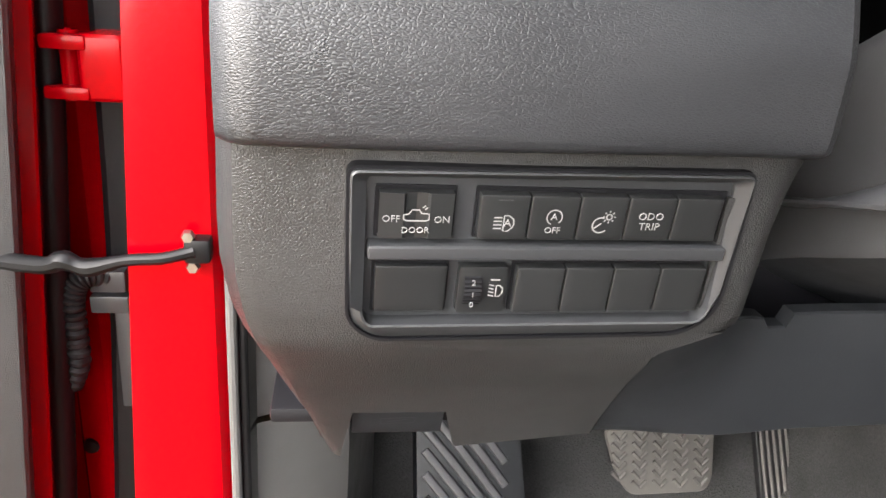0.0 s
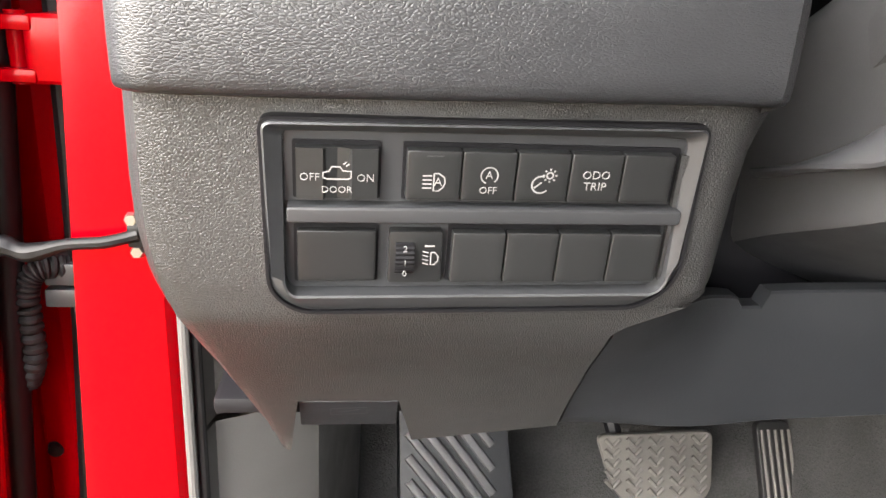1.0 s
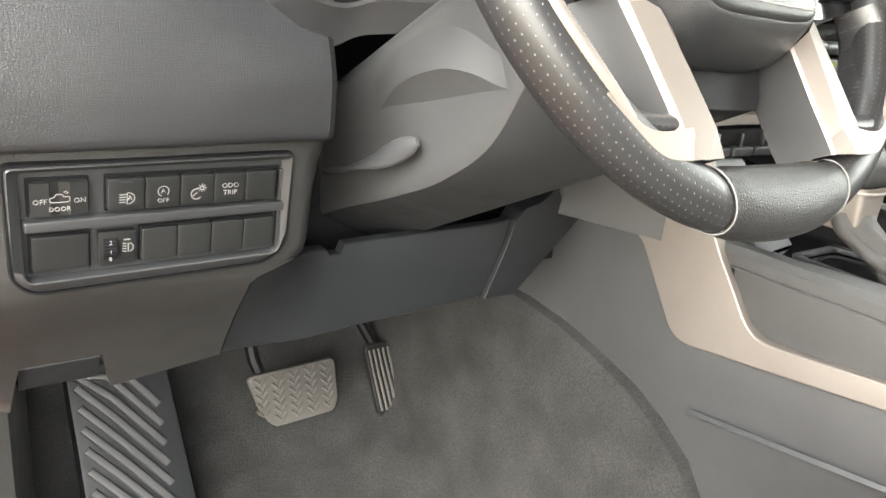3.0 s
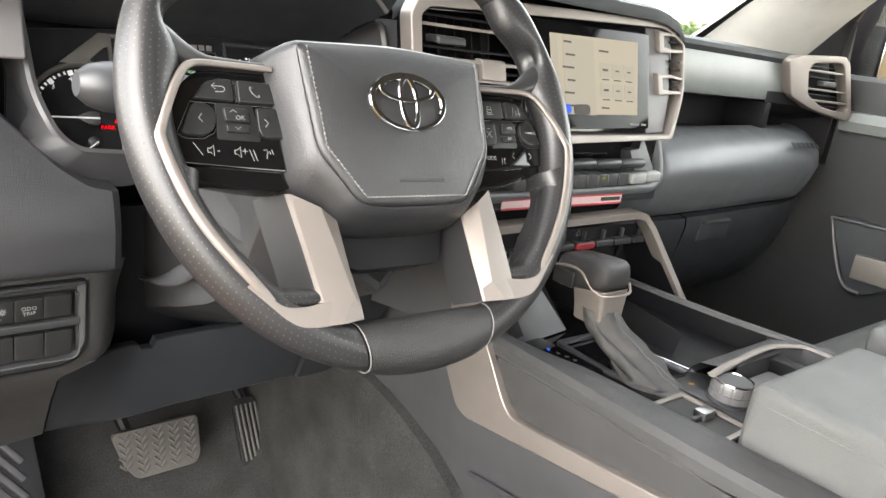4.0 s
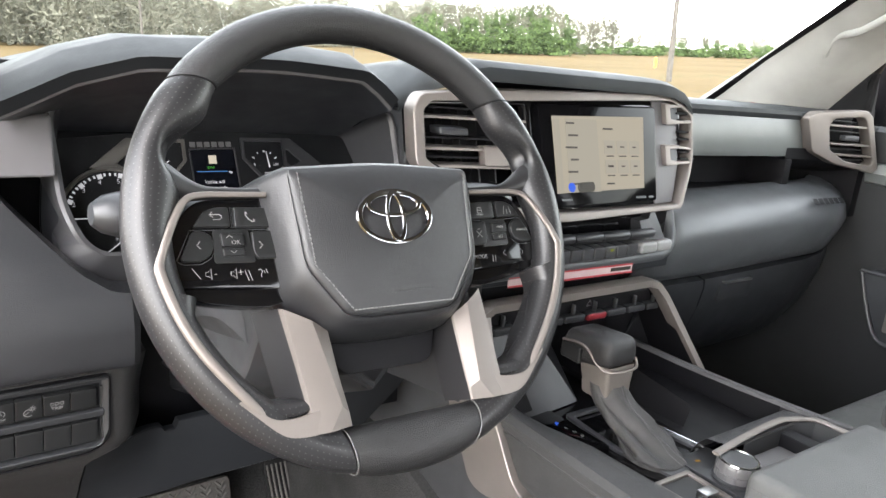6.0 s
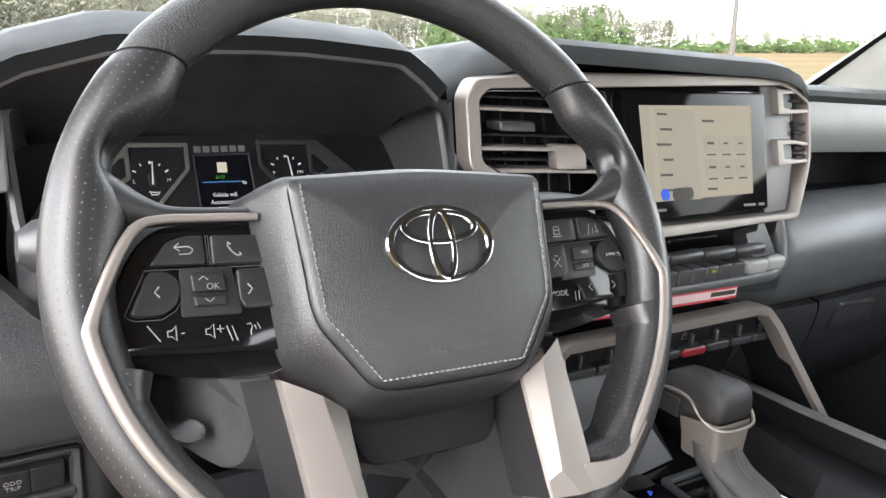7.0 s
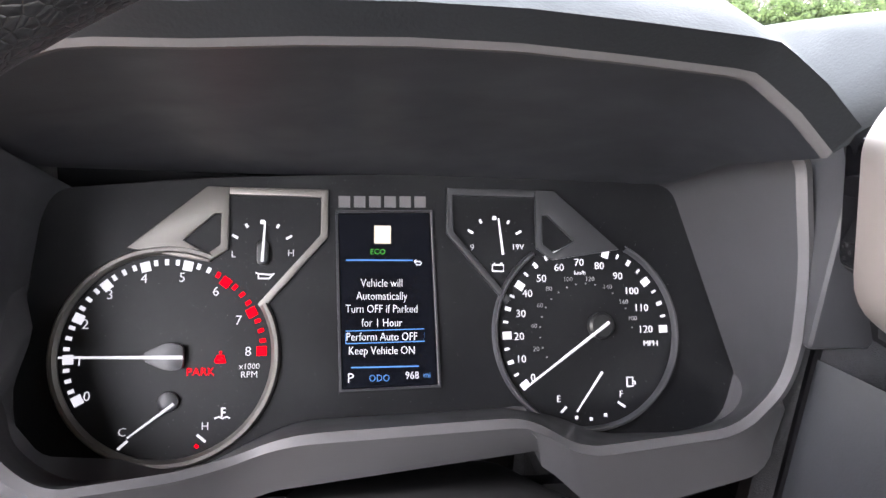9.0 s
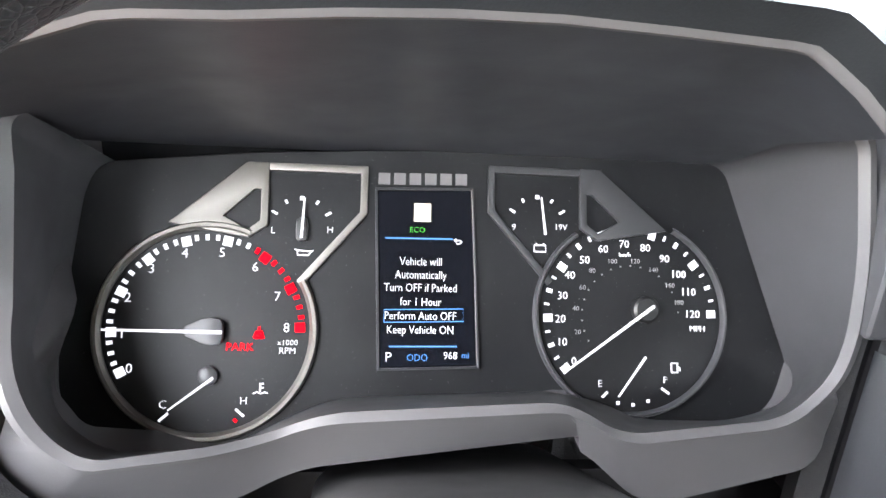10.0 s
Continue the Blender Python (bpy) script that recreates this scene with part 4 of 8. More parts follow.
            stroke("speaker_icon", [[(x, y + 0.0014), (x + 0.0018, y + 0.0014), (x + 0.0040, y + 0.0036), (x + 0.0040, y - 0.0036), (x + 0.0018, y - 0.0014), (x, y - 0.0014), (x, y + 0.0014)]], 0.0006, -0.0040, M_PRINT, pod)
            text(s, 0.0085, x + 0.0072, y + 0.0003, -0.0040, M_PRINT, pod)
        stroke("voice_icon", [[(-0.1040, -0.0262), (-0.1020, -0.0257), (-0.1012, -0.0276), (-0.1022, -0.0296), (-0.1022, -0.0318)], [(-0.1000, -0.0268), (-0.0993, -0.0290)], [(-0.0985, -0.0258), (-0.0972, -0.0292)]], 0.0006, -0.0040, M_PRINT, pod)
        for line in ([(-0.1515, -0.0218), (-0.1461, -0.0299)], [(-0.1142, -0.0258), (-0.1118, -0.0336)], [(-0.1115, -0.0260), (-0.1093, -0.0338)]):
            stroke("divider", [line], 0.0006, -0.0040, M_PRINT, pod)
    else:
        text("MODE", 0.0052, 0.1015, -0.0290, -0.0040, M_PRINT, pod)
        for x, s in ((0.1290, -1), (0.1500, 1)):
            stroke("arrow_mark", [[(x - s * 0.0013, -0.0242), (x + s * 0.0013, -0.0268), (x - s * 0.0013, -0.0294)]], 0.0006, -0.0040, M_PRINT, pod)
        for x in (0.1150, 0.1180):
            stroke("divider", [[(x, -0.0285), (x - 0.0005, -0.0345)]], 0.0006, -0.0040, M_PRINT, pod)
        text("CANCEL", 0.0034, 0.1520, -0.0065, z, M_PRINT, pod)
        text("+RES", 0.0034, 0.1255, -0.0035, 0.0003, M_PRINT, pod)
        text("-SET", 0.0034, 0.1250, -0.0124, z, M_PRINT, pod)
        stroke("car_icon", [[(0.1020, 0.0085), (0.1092, 0.0085)], [(0.1030, 0.0100), (0.1036, 0.0150), (0.1076, 0.0150), (0.1082, 0.0100), (0.1030, 0.0100)], [(0.1036, 0.0126), (0.1076, 0.0126)]], 0.0008, z, M_PRINT, pod)
        stroke("lane_icon", [[(0.1330, 0.0085), (0.1345, 0.0160)], [(0.1415, 0.0085), (0.1400, 0.0160)], [(0.1372, 0.0085), (0.1372, 0.0130)], [(0.1395, 0.0105), (0.1425, 0.0105)]], 0.0007, z, M_PRINT, pod)
        stroke("distance_icon", [[(0.0985, -0.0060), (0.1045, -0.0120)], [(0.1045, -0.0060), (0.0985, -0.0120)], [(0.1000, -0.0045), (0.1030, -0.0045)]], 0.0007, z, M_PRINT, pod)
# hub back
SKIRT = rounded([(-0.052, -0.078), (-0.043, -0.112), (0.043, -0.112), (0.052, -0.078)], [0.004, 0.012, 0.012, 0.004], 4)
part("hub_skirt", slab([(p.x, p.y) for p in SKIRT], -0.050, -0.020, 0.006, 3), M_DARK, wheel, "black plastic skirt under the hub")
part("hub_back", lathe([(0.0, -0.085), (0.042, -0.085), (0.046, -0.06), (0.046, -0.030), (0.0, -0.030)], 32), M_DARK, wheel, "black plastic hub back")

# ---- steering column ----
column = thing("steering_column", WHEEL, "dark plastic steering column shroud with two stalks", "steering column")


ARC = [(-0.257, -0.0405), (-0.225, -0.034), (-0.195, -0.0353), (-0.170, -0.039), (-0.148, -0.044), (-0.120, -0.061), (-0.105, -0.077)]
CHORD = [(-0.257, -0.0405), (-0.170, -0.0607), (-0.105, -0.0774)]


CREASE = [(-0.40, -0.094), (-0.351, -0.0966), (-0.284, -0.1041), (-0.209, -0.1097), (-0.158, -0.1055), (-0.127, -0.0968), (-0.1046, -0.0793), (-0.075, -0.058), (-0.045, -0.045)]


def shroud(z0, z1, n=44):
    rows = []
    for i in range(n + 1):
        w = i / n
        z = z0 + (z1 - z0) * w
        sx = 0.083 - 0.004 * w
        top, keel, crease = 0.023 - 0.006 * w, -0.128, flowing(z, CREASE)
        ring = []
        for j in range(120):
            a = 2 * math.pi * j / 120
            cx, sy = math.cos(a), math.sin(a)
            way = 1 if cx > 0 else -1
            if sy >= 0:
                ring.append(V3((sx * abs(cx) ** 0.5 * way, -0.005 + (top + 0.005) * sy ** 0.75, z)))
                continue
            t = math.degrees(math.asin(min(1.0, -sy))) / 90
            if t < 0.45:
                ring.append(V3((sx * way * (1 - 0.02 * (t / 0.45) ** 2), -0.005 + (crease + 0.005) * t / 0.45, z)))
            else:
                q = (t - 0.45) / 0.55
                ring.append(V3((sx * 0.98 * way * (1 - q), crease + (keel - crease) * q ** 0.8, z)))
        rows.append(ring)
    c = rows[0]
    cen = sum(c, V3()) / len(c)
    cap = loft([[cen.lerp(p, 0.3) for p in c], [cen.lerp(p, 0.93) for p in c]], close=True)
    rows = [[cen.lerp(p, 0.93) for p in c], [cen.lerp(p, 0.985) + V3((0, 0, -0.003)) for p in c]] + [[p + V3((0, 0, -0.008)) for p in c]] + rows[1:]
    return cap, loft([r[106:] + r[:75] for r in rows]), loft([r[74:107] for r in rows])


def shroud_x(v, z):
    """Half the shroud's width at height v and depth z."""
    w = (z + 0.045) / -0.355
    return (0.083 - 0.004 * w) * (1 - 0.02 * min(1.0, abs(v + 0.005) / 0.1) ** 2)


for side in (-1, 1):
    rows = []
    for k in range(31):
        z = -0.257 + 0.152 * k / 30
        hi, lo = flowing(z, ARC, 0.012), between(z, CHORD)
        f = 0.011 * math.sin(math.pi * k / 30) ** 1.2
        rows.append([V3((side * (shroud_x(hi + dv, z) + off), hi + dv, z)) for dv, off in ((0.036, -0.002), (0.022, f * 0.45), (0.006, f * 0.95), (0.001, f), (0.0, f - 0.001))] + [V3((side * (shroud_x(lo, z) - 0.002), lo, z))])
    part("shroud_brow", loft(rows), M_COLUMN, column, "curved moulded brow on the shroud", sharp=25)
cap, upper, lower = shroud(-0.045, -0.40)
part("column_shroud", upper, M_COLUMN, column, "grey moulded column shroud")
# Below the crease a darker plastic carries the shade of the underside.
part("lower_shroud", lower, M_BEZEL, column, "lower half of the shroud, shade in its colour")
# End ring blackened to stand for the shade behind the hub.
part("shroud_cap", cap, M_DARK, column, "end of the shroud behind the hub, blackened for shade")
# left stalk
path = smooth_path([V3((-0.070, 0.022, -0.080)), V3((-0.11, 0.030, -0.074)), V3((-0.15, 0.034, -0.066)), V3((-0.200, 0.035, -0.060))], 14)
part("turn_stalk", tube(path, [0.009, 0.010, 0.0115, 0.013, 0.0145, 0.0155, 0.0165, 0.017, 0.0175, 0.018, 0.018, 0.018, 0.017, 0.014, 0.008], 18), M_KNEE, column, "dark turn signal stalk")
left_tilt = Matrix.Translation((-0.130, 0.0455, -0.0545)) @ Matrix.Rotation(-0.75, 4, "X")
for s in (-1, 1):
    stroke("arrow_mark", [[(s * 0.0015, 0.0012), (s * 0.0045, 0.0012), (s * 0.0045, 0.0028), (s * 0.0080, 0.0), (s * 0.0045, -0.0028), (s * 0.0045, -0.0012), (s * 0.0015, -0.0012), (s * 0.0015, 0.0012)]], 0.0006, 0.0012, M_PRINT, column).matrix_basis = left_tilt
path = smooth_path([V3((0.060, 0.022, -0.080)), V3((0.10, 0.031, -0.072)), V3((0.15, 0.036, -0.064)), V3((0.195, 0.032, -0.058))], 14)
part("wiper_stalk", tube(path, [0.009, 0.010, 0.012, 0.0145, 0.0165, 0.018, 0.0185, 0.0185, 0.018, 0.0178, 0.0175, 0.017, 0.016, 0.013, 0.006], 18), M_KNEE, column, "dark wiper stalk")
tilted = Matrix.Translation((0.094, 0.0440, -0.0565)) @ Matrix.Rotation(-0.75, 4, "X")
text("MIST", 0.0060, 0.0, 0.0, 0.0012, M_PRINT, column).matrix_basis = tilted
stroke("wiper_mark", [[(0.0135, 0.0035), (0.0175, 0.0050), (0.0215, 0.0035), (0.0195, -0.0005), (0.0155, -0.0005), (0.0135, 0.0035)], [(0.0155, 0.0025), (0.0205, -0.0030)]], 0.0008, 0.0014, M_PRINT, column).matrix_basis = tilted
bars("print_bar", [(-0.001, -0.0062, 0.012, 0.0022, 0)], 0.0006, M_PRINT, column).matrix_basis = tilted
# tilt lever
path = smooth_path([WHEEL.inverted() @ V3(p) for p in ((0.272, 0.385, 1.296), (0.270, 0.350, 1.306), (0.272, 0.305, 1.324), (0.276, 0.262, 1.346))], 14)
part("tilt_lever", tube(path, [0.005] * 6 + [0.006, 0.0075, 0.0085, 0.009, 0.009, 0.009, 0.0085, 0.007, 0.003], 12, flat=0.5), M_TRIM, column, "dark grey tilt lever")

# ---- gauges ----
cluster = thing("instrument_cluster", CLUSTER, "black instrument cluster with two round gauges and a lit display", "instrument cluster")
part("face_plate", slab(PLATE, -0.006, 0.0, 0.0005, 1), M_FACE, cluster, "dusty black gauge face")
TC, SC = (0.2325, 0.0170), (0.4570, 0.0275)


def ring(name, c, r0, r1, a0, a1, material, z1=0.004):
    n = 72
    o = arc(*c, r1, a0, a1, n)
    i = arc(*c, r0, a0, a1, n)
    rows = [[p + V3((0, 0, z)) for p in q] for q, z in ((i, 0.0), (i, z1 * 0.55), ([a.lerp(b, 0.35) for a, b in zip(i, o)], z1), ([a.lerp(b, 0.75) for a, b in zip(i, o)], z1), (o, z1 * 0.5), (o, 0.0))]
    return part(name, loft(rows), material, cluster)


ring("gauge_ring", TC, 0.0515, 0.0560, 68, 389, M_RING)
ring("gauge_ring", SC, 0.0520, 0.0550, 125, 423, M_TRIM)
MX = 0.689


def flipped(pts):
    return [(MX - x, y + 0.003) for x, y in pts]


for mat_, f in ((M_RING, lambda p: p), (M_BEZEL, flipped)):
    o = f([(0.2113, 0.0715), (0.2498, 0.1045), (0.2610, 0.1045), (0.2610, 0.0715), (0.2512, 0.0650)])
    i = f([(0.2385, 0.0758), (0.2540, 0.0905), (0.2572, 0.0905), (0.2572, 0.0740), (0.2508, 0.0690)])
    part("gauge_wing", band(o, i, 0, 0.003, 0.0006), mat_, cluster, "faceted wing beside the gauge")
    p = f([(0.2790, 0.0400), (0.3122, 0.0790), (0.3122, 0.1045), (0.2610, 0.1045), (0.2610, 0.1005), (0.3085, 0.1005), (0.3085, 0.0800), (0.2765, 0.0430)])
    part("gauge_frame", slab(p, 0, 0.003, 0.0006), mat_, cluster, "slim frame of the small gauge")


def polar(c, r, a):
    return c[0] + r * math.cos(radians(a)), c[1] + r * math.sin(radians(a))


def tick(c, r, a, w, h, material):
    x, y = polar(c, r, a)
    bars("tick", [(x, y, h, w, a)], 0.0006, material, cluster)


for k in range(33):
    a = 207.5 - 205.2 * k / 32
    red = k >= 23
    if k % 4 == 0:
        tick(TC, 0.0465, a, 0.0048, 0.0050, M_REDLIT if red else M_WHITE)
    else:
        tick(TC, 0.0475, a, 0.0019, 0.0030, M_REDLIT if red else M_WHITE)
for k, (x, y) in enumerate(((0.1955, -0.0027), (0.1912, 0.0147), (0.1932, 0.0328), (0.2040, 0.0476), (0.2200, 0.0558), (0.2385, 0.0566), (0.2553, 0.0495), (0.2670, 0.0345), (0.2722, 0.0185))):
    text(str(k), 0.0070, x, y, 0.0006, M_WHITE, cluster, "numeral")
text("x1000", 0.0042, 0.273, 0.0110, 0.0006, M_WHITE, cluster)
text("RPM", 0.0046, 0.273, 0.0068, 0.0006, M_WHITE, cluster)
text("C", 0.0060, 0.2126, -0.0205, 0.0006, M_WHITE, cluster)
text("H", 0.0055, 0.2520, -0.0186, 0.0006, M_WHITE, cluster)
stroke("tick", [[(0.2110, -0.0285), (0.2155, -0.0245)]], 0.0013, 0.0006, M_WHITE, cluster)
stroke("tick", [[(0.2482, -0.0225), (0.2525, -0.0262)]], 0.0013, 0.0006, M_WHITE, cluster)
stroke("tick", [[(0.2475, -0.0275), (0.2490, -0.0288)]], 0.0016, 0.0006, M_REDLIT, cluster)
stroke("coolant_icon", [[(0.2600, -0.0095), (0.2600, -0.0140)], [(0.2600, -0.0098), (0.2618, -0.0098)], [(0.2600, -0.0118), (0.2618, -0.0118)], [(0.2565, -0.0148), (0.2585, -0.0140), (0.2605, -0.0148), (0.2625, -0.0140), (0.2640, -0.0148)]], 0.0008, 0.0006, M_WHITE, cluster)
text("PARK", 0.0058, 0.2490, 0.0085, 0.0006, M_REDLIT, cluster)
stroke("belt_icon", [[(0.2585, 0.0190), (0.2585, 0.0175)], [(0.2560, 0.0135), (0.2572, 0.0165), (0.2598, 0.0165), (0.2610, 0.0135), (0.2560, 0.0135)], [(0.2570, 0.0165), (0.2602, 0.0138)]], 0.0013, 0.0006, M_REDLIT, cluster)


def needle(x0, y0, x1, y1, w=0.0015, z=0.006):
    d = V3((x1 - x0, y1 - y0, 0))
    s = V3((-d.y, d.x, 0)).normalized() * w / 2
    rows = [[V3((x0, y0, z)) - s * 1.2, V3((x1, y1, z)) - s * 0.7], [V3((x0, y0, z + 0.0008)), V3((x1, y1, z + 0.0008))], [V3((x0, y0, z)) + s * 1.2, V3((x1, y1, z)) + s * 0.7]]
    return part("needle", loft(rows), M_WHITE, cluster, "lit white needle", smooth=False)


needle(0.2410, 0.0161, 0.1830, 0.0167, 0.0016)
o = rounded([(0.2410, 0.0225), (0.2330, 0.0235), (0.2220, 0.0185), (0.2220, 0.0145), (0.2330, 0.0095), (0.2410, 0.0100)], 0.003, 3)
part("needle_hub", slab(o, 0.001, 0.0058, 0.001), M_TRIM, cluster, "dark grey needle hub")
needle(0.2372, -0.0067, 0.2159, -0.0228, 0.0013, 0.004)
part("needle_hub", lathe([(0.005, 0.0), (0.005, 0.003), (0.0035, 0.0038), (0.0, 0.0038)], 16, m=Matrix.Translation((0.2340, -0.0060, 0))), M_TRIM, cluster)
needle(0.2784, 0.0650, 0.2795, 0.0863, 0.0013, 0.004)
part("needle_hub", slab(rounded([(0.2755, 0.0635), (0.2815, 0.0635), (0.2815, 0.0760), (0.2755, 0.0760)], 0.0028, 4), 0.0, 0.0038, 0.0008), M_BUTTON, cluster)
for a, big in ((150, 0), (120, 0), (90, 1), (60, 0), (30, 0)):
    x, y = polar((0.2780, 0.0705), 0.0160, a)
    bars("tick", [(x, y, 0.0034 if a in (150, 30) else 0.0022, 0.0013 if not big else 0.0022, a)], 0.0006, M_WHITE, cluster)
text("L", 0.0050, 0.2635, 0.0690, 0.0006, M_WHITE, cluster)
text("H", 0.0050, 0.2930, 0.0700, 0.0006, M_WHITE, cluster)
stroke("oil_icon", [[(0.2750, 0.0595), (0.2765, 0.0590), (0.2765, 0.0565), (0.2820, 0.0565), (0.2845, 0.0592), (0.2820, 0.0585), (0.2765, 0.0590)]], 0.0008, 0.0006, M_WHITE, cluster)

# speed
for k in range(25):
    a = 218 - 216 * k / 24
    if k % 4 == 0:
        tick(SC, 0.0465, a, 0.0042, 0.0050, M_WHITE)
    else:
        tick(SC, 0.0475, a, 0.0021 if k % 2 == 0 else 0.0013, 0.0034 if k % 2 == 0 else 0.0028, M_WHITE)
for k, (x, y) in enumerate(((0.4250, 0.0025), (0.4184, 0.0128), (0.4175, 0.0252), (0.4187, 0.0378), (0.4229, 0.0490), (0.4312, 0.0575), (0.4418, 0.0638), (0.4538, 0.0668), (0.4660, 0.0650), (0.4770, 0.0592), (0.4850, 0.0507), (0.4906, 0.0410), (0.4927, 0.0288))):
    text(str(10 * k), 0.0060, x, y, 0.0006, M_WHITE, cluster, "numeral")
text("MPH", 0.0046, 0.4955, 0.0208, 0.0006, M_WHITE, cluster)
text("km/h", 0.0034, 0.4541, 0.0610, 0.0006, M_WHITE, cluster)
for k, (x, y) in ((20, (0.4272, 0.0183)), (40, (0.4262, 0.0310)), (60, (0.4300, 0.0425)), (80, (0.4355, 0.0518)), (100, (0.4469, 0.0572)), (120, (0.4600, 0.0575)), (140, (0.4705, 0.0530)), (160, (0.4800, 0.0445)), (180, (0.4850, 0.0352))):
    text(str(k), 0.0038, x, y, 0.0006, M_PRINT, cluster, "numeral")
for k in range(18):
    x, y = polar(SC, 0.0275, 210 - 205 * k / 17)
    bars("tick", [(x, y, 0.0009, 0.0009, 0)], 0.0006, M_PRINT, cluster)
needle(0.4685, 0.0328, 0.4218, -0.0005, 0.0016)
part("needle_hub", lathe([(0.0075, 0.0), (0.0075, 0.004), (0.006, 0.0055), (0.0, 0.0055)], 24, m=Matrix.Translation((0.4650, 0.0310, 0))), M_BUTTON, cluster)
needle(0.4642, 0.0053, 0.4486, -0.0161, 0.0013, 0.004)
text("E", 0.0052, 0.4395, -0.0093, 0.0006, M_WHITE, cluster)
text("F", 0.0052, 0.4764, -0.0073, 0.0006, M_WHITE, cluster)
stroke("tick", [[(0.4405, -0.0165), (0.4437, -0.0135)]], 0.0013, 0.0006, M_WHITE, cluster)
stroke("tick", [[(0.4740, -0.0115), (0.4785, -0.0145)]], 0.0013, 0.0006, M_WHITE, cluster)
for x, y in ((0.4495, -0.0195), (0.4580, -0.0205), (0.4665, -0.0185)):
    bars("tick", [(x, y, 0.0018, 0.0018, 0)], 0.0006, M_WHITE, cluster)
stroke("fuel_icon", [[(0.4800, -0.0030), (0.4800, 0.0020), (0.4835, 0.0020), (0.4835, -0.0030), (0.4800, -0.0030)], [(0.4835, 0.0), (0.4848, -0.0005), (0.4848, -0.0022)]], 0.0009, 0.0006, M_WHITE, cluster)
needle(0.4083, 0.0705, 0.4060, 0.0908, 0.0013, 0.004)
for a, big in ((150, 0), (120, 0), (90, 1), (60, 0), (30, 0)):
    x, y = polar((0.4045, 0.0755), 0.0160, a)
    bars("tick", [(x, y, 0.0034 if a in (150, 30) else 0.0022, 0.0013 if not big else 0.0022, a)], 0.0006, M_WHITE, cluster)
text("9", 0.0050, 0.3915, 0.0745, 0.0006, M_WHITE, cluster)
text("19V", 0.0046, 0.4178, 0.0752, 0.0006, M_WHITE, cluster)
stroke("battery_icon", [[(0.4028, 0.0615), (0.4028, 0.0650), (0.4092, 0.0650), (0.4092, 0.0615), (0.4028, 0.0615)], [(0.4040, 0.0650), (0.4040, 0.0662)], [(0.4080, 0.0650), (0.4080, 0.0662)]], 0.0008, 0.0006, M_WHITE, cluster)

# middle display
lcd = part("display", slab([(0.3175, 0.0920), (0.3675, 0.0935), (0.3715, 0.0000), (0.3205, -0.0015)], 0.0, 0.0012, 0.0003, 1), M_LCD, cluster, "lit dark display with white lettering")
part("display_frame", band([(0.3160, 0.0935), (0.3690, 0.0950), (0.3732, -0.0015), (0.3190, -0.0030)], [(0.3173, 0.0922), (0.3677, 0.0937), (0.3717, -0.0002), (0.3203, -0.0017)], 0, 0.0022, 0.0003, 1), M_BEZEL, cluster)
for i in range(6):
    bars("badge_bar", [(0.3208 + 0.0083 * i, 0.0985 + 0.0002 * i, 0.0062, 0.0062, 0)], 0.0008, M_LIP, cluster)
Z = 0.0014
bars("tile", [(0.3415, 0.0808, 0.0090, 0.0098, 0)], Z, M_CREAM, lcd)
text("ECO", 0.0042, 0.3390, 0.0713, Z, M_GREEN, lcd)
bars("line", [(0.3400, 0.0668, 0.0360, 0.0007, 0.5)], Z, M_BLUE, lcd)
bars("line", [(0.3430, 0.0098, 0.0360, 0.0007, 0.5)], Z, M_BLUE, lcd)
stroke("return_icon", [[(0.3590, 0.0663), (0.3620, 0.0663), (0.3628, 0.0655), (0.3620, 0.0645), (0.3598, 0.0645)], [(0.3600, 0.0672), (0.3588, 0.0663), (0.3600, 0.0654)]], 0.0006, Z, M_WHITE, lcd)
for words, y in (("Vehicle will", 0.0543), ("Automatically", 0.0473), ("Turn OFF if Parked", 0.0404), ("for 1 Hour", 0.0330), ("Perform Auto OFF", 0.0256), ("Keep Vehicle ON", 0.0183)):
    text(words, 0.0062, 0.3412 + 0.0001 * (0.06 - y) * 40, y, Z, M_WHITE, lcd, "message", wide=0.80)
stroke("choice_box", [[(0.3222, 0.0222), (0.3642, 0.0232), (0.3640, 0.0298), (0.3220, 0.0288), (0.3222, 0.0222)]], 0.0005, Z, M_BLUE, lcd)
text("P", 0.0072, 0.3248, 0.0040, Z, M_WHITE, lcd)
text("ODO", 0.0052, 0.3400, 0.0038, Z, M_BLUE, lcd, wide=0.9)
text("968", 0.0056, 0.3575, 0.0050, Z, M_WHITE, lcd, wide=0.9)
text("mi", 0.0046, 0.3655, 0.0052, Z, M_BLUE, lcd, wide=0.9)

# ---- switch panel ----
SWP = frame_at((0.11, 0.3015, 1.292), (1, 0.04, 0), (0, -0.136, 0.991))
switches = thing("switch_panel", SWP, "satin grey switch panel with two rows of black buttons", "switch panel")
o = rounded([(-0.0880, 0.0392), (0.0870, 0.0408), (0.0890, -0.0290), (0.0745, -0.0425), (-0.0755, -0.0430), (-0.0868, -0.0335)], [0.004, 0.004, 0.009, 0.014, 0.010, 0.008], 5)
i = rounded([(-0.0810, 0.0340), (0.0822, 0.0350), (0.0832, -0.0300), (0.0790, -0.0345), (-0.0780, -0.0345), (-0.0808, -0.0300)], 0.003, 5)
def tipped(ring, low, high):
    """A ring of the bezel whose depth runs from low at the bottom to high at the top."""
    return [V3((p[0], p[1], low + (high - low) * min(1, max(0, (p[1] + 0.036) / 0.070)))) for p in ring]


i2 = shrunk([(p.x, p.y) for p in i], -0.0009)
